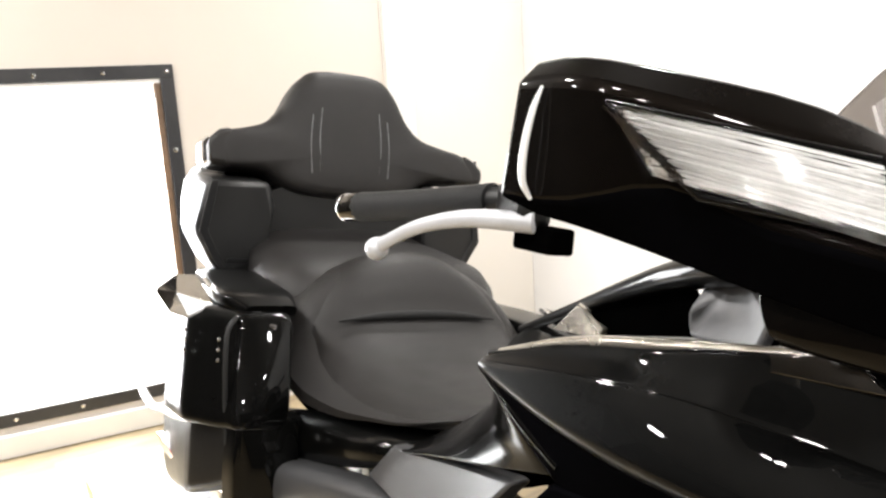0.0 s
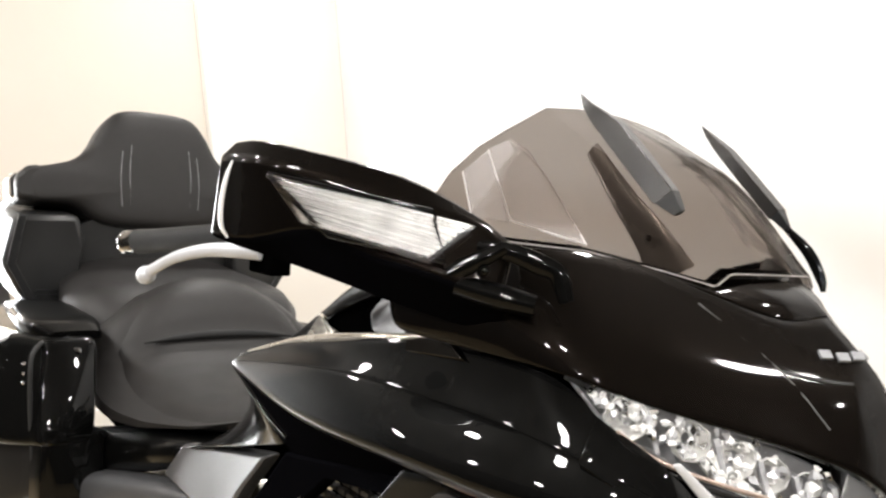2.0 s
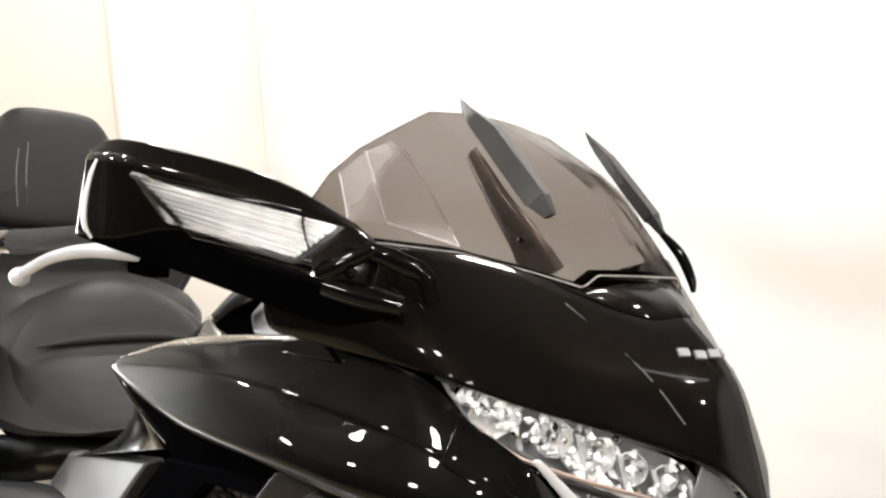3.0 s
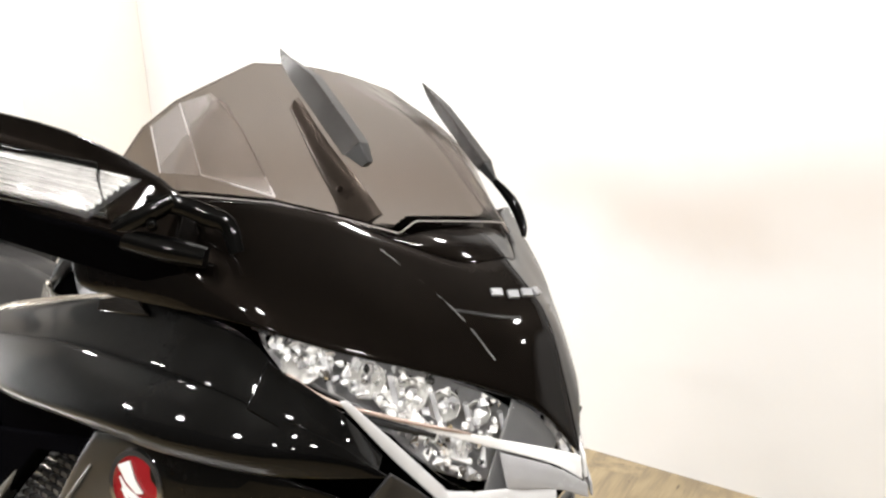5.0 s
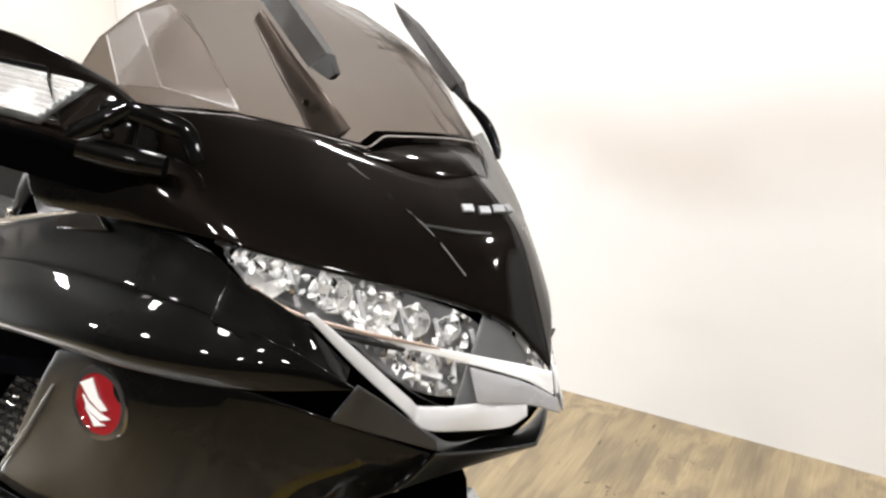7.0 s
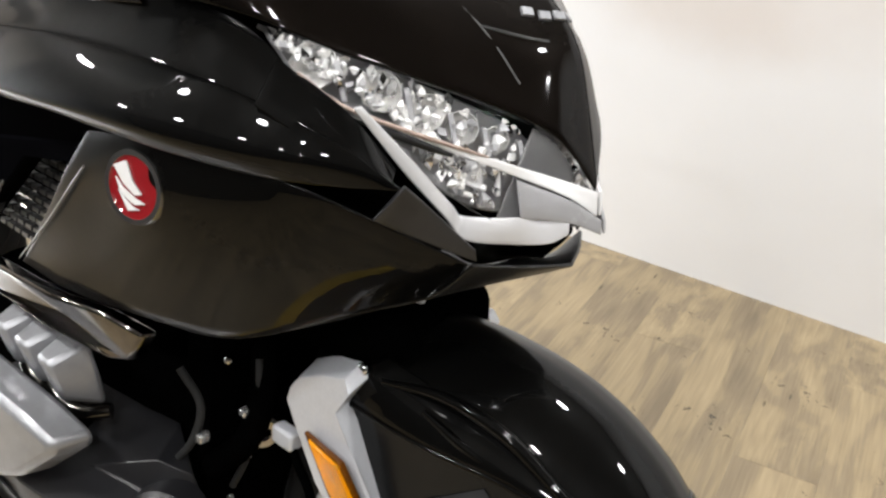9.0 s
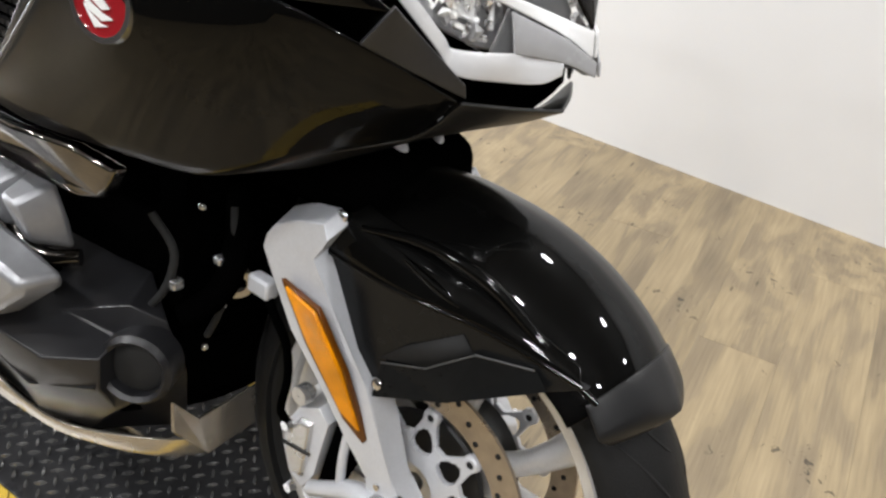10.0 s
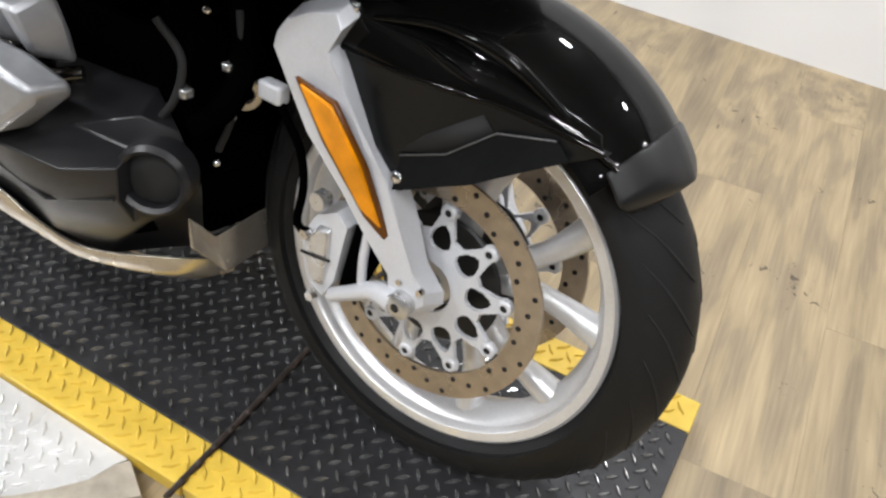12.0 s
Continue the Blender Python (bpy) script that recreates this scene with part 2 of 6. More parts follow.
def wood_material():
    m = material("oak_vinyl_plank", (0.36, 0.25, 0.13), 0.42)
    t = m.node_tree
    b = t.nodes["Principled BSDF"]
    co = t.nodes.new("ShaderNodeTexCoord")
    info = t.nodes.new("ShaderNodeObjectInfo")
    off = t.nodes.new("ShaderNodeVectorMath")
    off.operation = "SCALE"
    off.inputs["Scale"].default_value = 37.0
    comb = t.nodes.new("ShaderNodeCombineXYZ")
    for k in range(3):
        t.links.new(info.outputs["Random"], comb.inputs[k])
    t.links.new(comb.outputs[0], off.inputs[0])
    mp = t.nodes.new("ShaderNodeMapping")
    mp.inputs["Scale"].default_value = (11.0, 2.2, 1.0)
    t.links.new(co.outputs["Object"], mp.inputs["Vector"])
    t.links.new(off.outputs[0], mp.inputs["Location"])
    grain = t.nodes.new("ShaderNodeTexNoise")
    grain.inputs["Scale"].default_value, grain.inputs["Detail"].default_value, grain.inputs["Distortion"].default_value = 1.5, 7, 0.7
    t.links.new(mp.outputs[0], grain.inputs["Vector"])
    mp2 = t.nodes.new("ShaderNodeMapping")
    mp2.inputs["Scale"].default_value = (15.0, 2.2, 1.0)
    t.links.new(co.outputs["Object"], mp2.inputs["Vector"])
    t.links.new(off.outputs[0], mp2.inputs["Location"])
    blot = t.nodes.new("ShaderNodeTexNoise")
    blot.inputs["Scale"].default_value, blot.inputs["Detail"].default_value = 1.5, 5
    blot.inputs["Distortion"].default_value = 0.4
    t.links.new(mp2.outputs[0], blot.inputs["Vector"])
    knot = t.nodes.new("ShaderNodeTexVoronoi")
    knot.inputs["Scale"].default_value = 1.3
    t.links.new(mp2.outputs[0], knot.inputs["Vector"])
    ramp = t.nodes.new("ShaderNodeValToRGB")
    e = ramp.color_ramp.elements
    e[0].position, e[0].color = 0.30, (0.205, 0.160, 0.102, 1)
    e[1].position, e[1].color = 0.64, (0.372, 0.290, 0.172, 1)
    mid = ramp.color_ramp.elements.new(0.47)
    mid.color = (0.268, 0.210, 0.130, 1)
    pale = ramp.color_ramp.elements.new(0.51)
    pale.color = (0.315, 0.245, 0.145, 1)
    s = t.nodes.new("ShaderNodeMath")
    s.operation = "MULTIPLY_ADD"
    s.inputs[1].default_value = 0.52
    t.links.new(grain.outputs["Fac"], s.inputs[0])
    s2 = t.nodes.new("ShaderNodeMath")
    s2.operation = "MULTIPLY"
    s2.inputs[1].default_value = 0.48
    t.links.new(blot.outputs["Fac"], s2.inputs[0])
    t.links.new(s2.outputs[0], s.inputs[2])
    t.links.new(s.outputs[0], ramp.inputs[0])
    kr = t.nodes.new("ShaderNodeMapRange")
    kr.inputs[1].default_value, kr.inputs[2].default_value, kr.inputs[3].default_value, kr.inputs[4].default_value = 0.02, 0.09, 0.22, 1.0
    t.links.new(knot.outputs["Distance"], kr.inputs[0])
    rr = t.nodes.new("ShaderNodeMapRange")
    rr.inputs[3].default_value, rr.inputs[4].default_value = 0.91, 1.08
    t.links.new(info.outputs["Random"], rr.inputs[0])
    mul = t.nodes.new("ShaderNodeMath")
    mul.operation = "MULTIPLY"
    t.links.new(kr.outputs[0], mul.inputs[0])
    t.links.new(rr.outputs[0], mul.inputs[1])
    sc = t.nodes.new("ShaderNodeVectorMath")
    sc.operation = "SCALE"
    mp3 = t.nodes.new("ShaderNodeMapping")
    mp3.inputs["Scale"].default_value = (110.0, 4.0, 1.0)
    t.links.new(co.outputs["Object"], mp3.inputs["Vector"])
    t.links.new(off.outputs[0], mp3.inputs["Location"])
    fibre = t.nodes.new("ShaderNodeTexNoise")
    fibre.inputs["Scale"].default_value, fibre.inputs["Detail"].default_value = 1.5, 8
    t.links.new(mp3.outputs[0], fibre.inputs["Vector"])
    fr = t.nodes.new("ShaderNodeMapRange")
    fr.inputs[1].default_value, fr.inputs[2].default_value, fr.inputs[3].default_value, fr.inputs[4].default_value = 0.3, 0.7, 0.84, 1.10
    t.links.new(fibre.outputs["Fac"], fr.inputs[0])
    mul2 = t.nodes.new("ShaderNodeVectorMath")
    mul2.operation = "SCALE"
    t.links.new(ramp.outputs[0], mul2.inputs[0])
    t.links.new(fr.outputs[0], mul2.inputs["Scale"])
    t.links.new(mul2.outputs[0], sc.inputs[0])
    crack = t.nodes.new("ShaderNodeTexNoise")                      # small dark cracks and specks in clusters
    crack.inputs["Scale"].default_value, crack.inputs["Detail"].default_value, crack.inputs["Distortion"].default_value = 42.0, 2, 2.0
    t.links.new(co.outputs["Object"], crack.inputs["Vector"])
    where = t.nodes.new("ShaderNodeTexNoise")
    where.inputs["Scale"].default_value, where.inputs["Detail"].default_value = 5.0, 2
    t.links.new(co.outputs["Object"], where.inputs["Vector"])
    both_ = t.nodes.new("ShaderNodeMath")
    both_.operation = "MULTIPLY"
    t.links.new(crack.outputs["Fac"], both_.inputs[0])
    t.links.new(where.outputs["Fac"], both_.inputs[1])
    cr = t.nodes.new("ShaderNodeMapRange")
    cr.inputs[1].default_value, cr.inputs[2].default_value, cr.inputs[3].default_value, cr.inputs[4].default_value = 0.385, 0.43, 1.0, 0.32
    t.links.new(both_.outputs[0], cr.inputs[0])
    mul3 = t.nodes.new("ShaderNodeMath")
    mul3.operation = "MULTIPLY"
    t.links.new(mul.outputs[0], mul3.inputs[0])
    t.links.new(cr.outputs[0], mul3.inputs[1])
    t.links.new(mul3.outputs[0], sc.inputs["Scale"])
    t.links.new(sc.outputs[0], b.inputs["Base Color"])
    bp = t.nodes.new("ShaderNodeBump")
    bp.inputs["Strength"].default_value, bp.inputs["Distance"].default_value = 0.25, 0.002
    t.links.new(grain.outputs["Fac"], bp.inputs["Height"])
    t.links.new(bp.outputs[0], b.inputs["Normal"])
    return m


WOOD = wood_material()


def part(name, bm, mat, parent=None, label="", smooth=True, bevel=0.0, thick=0.0, m=None, kind="", recalc=True):
    """Links a bmesh as one mesh object under a thing or a part."""
    if recalc:
        bmesh.ops.recalc_face_normals(bm, faces=bm.faces)
    me = bpy.data.meshes.new(name)
    bm.to_mesh(me)
    bm.free()
    me.materials.append(mat)
    if smooth:
        me.shade_smooth()
    ob = new(name, me)
    ob.parent = parent
    if m is not None:
        ob.matrix_local = m
    if thick:
        s = ob.modifiers.new("thickness", "SOLIDIFY")
        s.thickness, s.offset = thick, 0.0
    if bevel:
        v = ob.modifiers.new("rounding", "BEVEL")
        v.width, v.segments, v.limit_method, v.angle_limit = bevel, 2, "ANGLE", radians(35)
        v.harden_normals = False
    if smooth and (bevel or thick):
        me.set_sharp_from_angle(angle=radians(38))
    return tagged(ob, label=label, kind=kind)


def spline(pts, n):
    """n points on a smooth curve through pts."""
    p = np.array(pts, float)
    if len(p) == 2:
        return p[0] + np.linspace(0, 1, n)[:, None] * (p[1] - p[0])
    d = np.maximum(np.linalg.norm(np.diff(p, axis=0), axis=1), 1e-6) ** 0.5
    k = np.concatenate([[0], np.cumsum(d)])
    tan = np.empty_like(p)
    for i in range(len(p)):
        a, b = max(i - 1, 0), min(i + 1, len(p) - 1)
        tan[i] = (p[b] - p[a]) / (k[b] - k[a])
    out = []
    for s in np.linspace(0, k[-1], n):
        i = min(np.searchsorted(k, s, side="right") - 1, len(p) - 2)
        h = k[i + 1] - k[i]
        u = (s - k[i]) / h
        out.append((2 * u**3 - 3 * u**2 + 1) * p[i] + (u**3 - 2 * u**2 + u) * h * tan[i] + (3 * u**2 - 2 * u**3) * p[i + 1] + (u**3 - u**2) * h * tan[i + 1])
    return np.array(out)


def sheet(grid, flip=False, closed=False):
    """A bmesh of a grid of places; flip mirrors it to the other side of the bike."""
    bm = bmesh.new()
    s = np.array([1, -LEFT if flip else 1, 1])
    vs = [[bm.verts.new(q * s) for q in row] for row in grid]
    w = len(vs[0])
    for a, b in zip(vs, vs[1:]):
        for j in range(w if closed else w - 1):
            try:
                bm.faces.new((a[j], a[(j + 1) % w], b[(j + 1) % w], b[j]))
            except ValueError:
                pass
    return bm


def panel(name, rails, mat, parent, nu=26, nv=10, thick=0.004, label="", both=True, bevel=0.0012, straight=False, far=1.0):
    """A body panel swept through rails that run fore and aft; a twin on the other side."""
    r = [spline(q, nu) for q in rails]
    g = np.array([spline([q[i] for q in r], nv) if not straight else np.array([[q[i] for q in r]])[0] for i in range(nu)])
    made = [part(name, sheet(g), mat, parent, label, thick=thick, bevel=bevel)]
    if both:
        made.append(part(name, sheet(g * np.array([1, far, 1]), True), mat, parent, label, thick=thick, bevel=bevel))
    return made


def rings(name, secs, mat, parent, seg=28, n=36, power=3.0, label="", both=False, caps=True, m=None, bevel=0.0):
    """A closed body through cross-sections (x, y, z, half width, half height[, power]) across the x axis."""
    secs = [s if len(s) == 6 else (*s, power) for s in secs]
    s = spline(secs, n)
    a = np.linspace(0, 2 * math.pi, seg, endpoint=False)
    g = []
    for x, y, z, w, h, e in s:
        c, si = np.cos(a), np.sin(a)
        g.append(np.stack([np.full(seg, x), y + max(w, 1e-4) * np.sign(c) * abs(c) ** (2 / e), z + max(h, 1e-4) * np.sign(si) * abs(si) ** (2 / e)], 1))
    made = []
    for flip in ((False, True) if both else (False,)):
        bm = sheet(np.array(g), flip, closed=True)
        if caps:
            bm.verts.ensure_lookup_table()
            bm.faces.new([bm.verts[i] for i in range(seg)])
            bm.faces.new([bm.verts[len(bm.verts) - seg + i] for i in range(seg)])
        made.append(part(name, bm, mat, parent, label, m=m, bevel=bevel))
        made[-1].data.set_sharp_from_angle(angle=radians(50))
    return made


def tube(name, path, radius, mat, parent, seg=12, n=24, label="", both=False, flat=1.0, m=None, curve=True):
    """A round bar along a path, with one radius or one for each point; flat squeezes it."""
    rad = np.full(len(path), radius) if np.isscalar(radius) else np.array(radius, float)
    q = spline([(*p, r) for p, r in zip(path, rad)], n if curve else len(path))
    p, rad = q[:, :3], np.maximum(q[:, 3], 1e-4)
    tan = np.gradient(p, axis=0)
    up = np.array([0, 0, 1.0]) if abs(tan[0][2]) < 0.9 * np.linalg.norm(tan[0]) else np.array([1.0, 0, 0])
    g = []
    for c, d, r in zip(p, tan, rad):
        d = d / np.linalg.norm(d)
        u = np.cross(d, up)
        u /= np.linalg.norm(u)
        up = np.cross(u, d)
        g.append([c + r * (math.cos(k) * u * flat + math.sin(k) * up) for k in np.linspace(0, 2 * math.pi, seg, endpoint=False)])
    made = []
    for flip in ((False, True) if both else (False,)):
        bm = sheet(np.array(g), flip, closed=True)
        bm.verts.ensure_lookup_table()
        bm.faces.new([bm.verts[i] for i in range(seg)])
        bm.faces.new([bm.verts[len(bm.verts) - seg + i] for i in range(seg)])
        ob = part(name, bm, mat, parent, label, m=m)
        ob.data.set_sharp_from_angle(angle=radians(50))
        made.append(ob)
    return made


def lathe(name, profile, mat, parent, seg=64, label="", m=None, smooth_angle=35):
    """Turns a profile of (radius, y) round the y axis; the profile is closed."""
    g = [[(r * math.cos(a), y, r * math.sin(a)) for r, y in profile] for a in np.linspace(0, 2 * math.pi, seg, endpoint=False)]
    g.append(g[0])
    bm = sheet(np.array(g, float), closed=True)
    bmesh.ops.remove_doubles(bm, verts=bm.verts, dist=1e-6)
    ob = part(name, bm, mat, parent, label, m=m)
    ob.data.set_sharp_from_angle(angle=radians(smooth_angle))
    return ob


def plate(name, outline, depth, mat, parent, label="", m=None, bevel=0.002, both=False, taper=1.0, smooth=True):
    """A solid of an outline in x and z, with its depth along y; a place (y) for each point is allowed."""
    made = []
    for flip in ((False, True) if both else (False,)):
        s = -1 if flip else 1
        bm = bmesh.new()
        o3 = [q if len(q) == 3 else (q[0], 0.0, q[1]) for q in outline]
        c = np.mean(o3, axis=0)
        front = [bm.verts.new((c[0] + (x - c[0]) * taper, s * (y - depth / 2), c[2] + (z - c[2]) * taper)) for x, y, z in o3]
        back = [bm.verts.new((x, s * (y + depth / 2), z)) for x, y, z in o3]
        bm.faces.new(front)
        bm.faces.new(back[::-1])
        for i in range(len(front)):
            j = (i + 1) % len(front)
            bm.faces.new((front[i], front[j], back[j], back[i]))
        bmesh.ops.triangulate(bm, faces=[f for f in bm.faces if len(f.verts) > 4])
        made.append(part(name, bm, mat, parent, label, m=m, bevel=bevel, smooth=smooth))
    return made


def box(bm, x0, x1, y0, y1, z0, z1):
    r = bmesh.ops.create_cube(bm, size=1.0, matrix=Matrix.LocRotScale(((x0 + x1) / 2, (y0 + y1) / 2, (z0 + z1) / 2), None, (x1 - x0, y1 - y0, z1 - z0)))
    return r["verts"]


def block(name, x0, x1, y0, y1, z0, z1, mat, parent=None, label="", bevel=0.0, m=None, smooth=False, kind=""):
    bm = bmesh.new()
    box(bm, x0, x1, y0, y1, z0, z1)
    return part(name, bm, mat, parent, label, smooth=bool(bevel) or smooth, bevel=bevel, m=m, kind=kind)


def ball(name, place, r, mat, parent, label="", m=None, squash=(1, 1, 1), seg=16):
    bm = bmesh.new()
    bmesh.ops.create_uvsphere(bm, u_segments=seg, v_segments=max(seg // 2, 6), radius=r, matrix=Matrix.LocRotScale(place, None, squash))
    return part(name, bm, mat, parent, label, m=m)

# ================= the room =================
def room():
    """Walls with thickness, floor slab with planks, ceiling with round lamps, and the framed window."""
    w = 0.12
    f = tagged(block("floor", XB, XF, YR, YL, FLOOR - 0.2, FLOOR - 0.006, WORNWOOD), "showroom floor of light oak vinyl planks", "floor", kind="structure")
    tagged(block("ceiling", XB - w, XF + w, YR - w, YL + w, CEIL, CEIL + 0.15, CEILPAINT), "dim brown ceiling with recessed round lamps", "ceiling", kind="structure")
    tagged(block("wall_left", XB - w, XF + w, YL, YL + w, FLOOR - 0.2, CEIL, WALLPAINT), "plain white painted wall with a beige shade band in its colour", "wall", kind="structure")
    # unseen right and front walls, set dark and near to keep reflections dark
    tagged(block("wall_right", XB - w, XF + w, YR - w, YR, FLOOR - 0.2, CEIL, UNLIT), "unseen wall coloured dark to stand in for the unlit side", "wall", kind="structure")
    tagged(block("wall_front", XF, XF + w, YR, YL, FLOOR - 0.2, CEIL, UNLIT), "unseen wall coloured dark to stand in for the unlit side", "wall", kind="structure")
    # back wall with the window's opening
    y0, y1, z0, z1 = -1.33, -0.075, 0.14, 1.445
    bm = bmesh.new()
    box(bm, XB - w, XB, -1.8, y0, FLOOR - 0.2, CEIL)
    box(bm, XB - w, XB, y1, YL, FLOOR - 0.2, CEIL)
    box(bm, XB - w, XB, y0, y1, FLOOR - 0.2, z0)
    box(bm, XB - w, XB, y0, y1, z1, CEIL)
    tagged(part("wall_back", bm, BEIGE, smooth=False), "cream painted wall with a bright framed window", "wall", kind="structure")
    # unseen rest of the back wall, dark in place of an unlit room
    tagged(block("wall_back_far", XB - w, XB, YR, -1.8, FLOOR - 0.2, CEIL, UNLIT), "unseen wall coloured dark to stand in for the unlit side", "wall", kind="structure")
    tagged(block("trim", XB, XB + 0.012, 0.938, YL - 0.001, FLOOR, CEIL - 0.001, CREAMPAINT, bevel=0.004), "shallow cream pilaster in the corner of the room", "pilaster", kind="structure")
    # highlight along the pilaster's edge, drawn as a strip of white paint
    tagged(block("pilaster_highlight", XB + 0.0125, XB + 0.030, 0.945, 1.085, FLOOR, CEIL - 0.001, TRIMW, bevel=0.010), "white strip added for the highlight on the pilaster's edge", "wall strip", kind="structure")
    tagged(block("baseboard", XB + 0.0, XB + 0.03, -1.8, 0.937, FLOOR, 0.055, TRIMW, bevel=0.004), "white baseboard along the cream wall", "baseboard", kind="structure")
    # window: frame of flat black bars with screws, worn inner edge, glowing perforated sheet
    win = tagged(block("window_1", XB - 0.06, XB - 0.055, y0, y1, z0, z1, WINDOWGLOW), "bright window with perforated white sheet in a black screwed frame", "window", kind="structure")
    b = 0.055
    for n, (a0, a1, c0, c1) in {"top": (y0 - b, y1 + b, z1, z1 + b), "bottom": (y0 - b, y1 + b, z0 - b, z0), "right": (y1, y1 + b, z0, z1), "left": (y0 - b, y0, z0, z1)}.items():
        block("window_frame", XB, XB + 0.012, a0, a1, c0, c1, FRAMEMAT, win, "flat black metal frame bar", bevel=0.002)
    for a0, a1, c0, c1 in ((y0, y1, z1 - 0.02, z1 - 0.002), (y1 - 0.028, y1 - 0.002, z0, z1 - 0.02), (y0 + 0.002, y0 + 0.028, z0, z1 - 0.02)):
        block("window_lining", XB - 0.05, XB + 0.004, a0, a1, c0, c1, WORNWOOD if a1 - a0 < 0.1 else TRIMW, win, "worn brown inner edge", bevel=0.001)
    for y in [y1 + b / 2] + [y1 - 0.22 - 0.25 * k for k in range(5)]:
        for z in (z1 + b / 2, z0 - b / 2):
            ball("screw", (XB + 0.012, y, z), 0.010, CHROME, win, squash=(0.4, 1, 1), seg=10)
    for k in range(1, 5):
        ball("screw", (XB + 0.012, y1 + b / 2, z1 + b / 2 - 0.33 * k), 0.010, CHROME, win, squash=(0.4, 1, 1), seg=10)
    bm = bmesh.new()
    for i in range(46):
        for j in range(48):
            y, z = y0 + 0.03 + i * 0.0265 + (0.013 if j % 2 else 0), z0 + 0.03 + j * 0.0265
            if y < y1 - 0.03 and (-0.90 < y < -0.26 and 0.235 < z < 0.31 or -0.725 < y < -0.625):
                c = Matrix.Translation((XB - 0.043, y, z)) @ Matrix.Rotation(radians(90), 4, "Y")
                bmesh.ops.create_circle(bm, cap_ends=True, segments=6, radius=0.005, matrix=c)
    part("perforations", bm, SHEETHOLE, win, "small holes punched through the sheet", smooth=False, kind="stuff", recalc=False)
    d = bpy.data.lights.new("window_light", "AREA")
    d.shape, d.size, d.size_y, d.energy, d.color = "RECTANGLE", y1 - y0 - 0.1, z1 - z0 - 0.1, 90.0, (0.94, 0.97, 1.0)
    wl = new("window_light", d)
    wl.parent = win
    wl.matrix_local = Matrix.Translation((XB - 0.045, (y0 + y1) / 2, (z0 + z1) / 2)) @ Matrix.Rotation(radians(-90), 4, "Y")
    # lamps in the ceiling
    for x, y in LAMP_SPOTS:
        d = bpy.data.lights.new("spot", "AREA")
        d.shape, d.size, d.energy, d.color = "DISK", 0.19, LAMP_W, (1.0, 0.985, 0.965)
        l = new("ceiling_lamp", None)
        l.location = (x, y, CEIL)
        tagged(l, "round recessed ceiling lamp with a white rim", "lamp", "ceiling lamps")
        lo = new("lamp_light", d)
        lo.parent, lo.location = l, (0, 0, -0.02)
        prof = [(0.098, 0.0), (0.098, -0.006), (0.112, -0.010), (0.118, -0.004), (0.118, 0.0)]
        lathe("rim", prof, TRIMW, l, seg=32, m=Matrix.Rotation(radians(90), 4, "X"))
    return f


floor_ob = room()

# ================= the lift =================
DECK_M = pose(0, 0, 0, 0, 0, 6.0)
lift = tagged(new("motorcycle_lift"), "low lift table with black tread-plate deck and yellow edges", "lift table")
lift.matrix_basis = DECK_M
X0, X1, SEAM = -3.0, 0.356, -0.248
for a, b in ((X0, SEAM - 0.004), (SEAM + 0.004, X1)):
    block("deck", a, b, -0.187, 0.225, -0.035, -0.001, DECK, lift, "black coated tread plate", bevel=0.002)
    block("yellow_edge", a, b, -0.265, -0.1875, -0.035, 0.0, YELLOW, lift, "worn yellow painted edge strip", bevel=0.002)
    block("yellow_edge", a, b, 0.2255, 0.293, -0.035, 0.0, YELLOW, lift, "worn yellow painted edge strip", bevel=0.002)
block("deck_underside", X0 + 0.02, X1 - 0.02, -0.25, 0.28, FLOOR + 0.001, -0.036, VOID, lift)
rod = tube("hinge_rod", [(SEAM, -0.29, 0.004), (SEAM, 0.26, 0.004)], 0.0048, RUST, lift, n=6, label="dark rusty hinge rod across the deck")[0]
for k in range(14):
    y = -0.270 + 0.037 * k + random.uniform(-0.006, 0.006)
    tube("rod_collar", [(SEAM, y, 0.004), (SEAM + 0.001, y + 0.006, 0.0042), (SEAM, y + 0.012, 0.004)], [0.0050, 0.0060, 0.0050], RUST, rod, seg=8, n=5)
tube("hinge_pin", [(SEAM + 0.004, -0.296, 0.004), (SEAM + 0.022, -0.315, -0.006)], 0.003, CHROME, lift, n=4, label="bent bright pin end")


def lugs(name, cells, mat, parent, label, h=0.0042, size=0.0140):
    """Raised lozenge tread lugs, alternately crossed."""
    vs, fs = [], []
    for x, y, z, a in cells:
        c, s = math.cos(a), math.sin(a)
        k = len(vs)
        for u, v, w in ((-1, 0, 0), (0, -0.27, 0), (1, 0, 0), (0, 0.27, 0), (-0.70, 0, 0.9), (0, -0.12, 1), (0.70, 0, 0.9), (0, 0.12, 1)):
            vs.append((x + size * (u * c - v * s), y + size * (u * s + v * c), z + h * w))
        fs += [(k, k + 1, k + 5, k + 4), (k + 1, k + 2, k + 6, k + 5), (k + 2, k + 3, k + 7, k + 6), (k + 3, k, k + 4, k + 7), (k + 4, k + 5, k + 6, k + 7)]
    me = bpy.data.meshes.new(name)
    me.from_pydata(vs, [], fs)
    me.materials.append(mat)
    ob = new(name, me)
    ob.parent = parent
    return tagged(ob, label, kind="stuff")


P = 0.0330


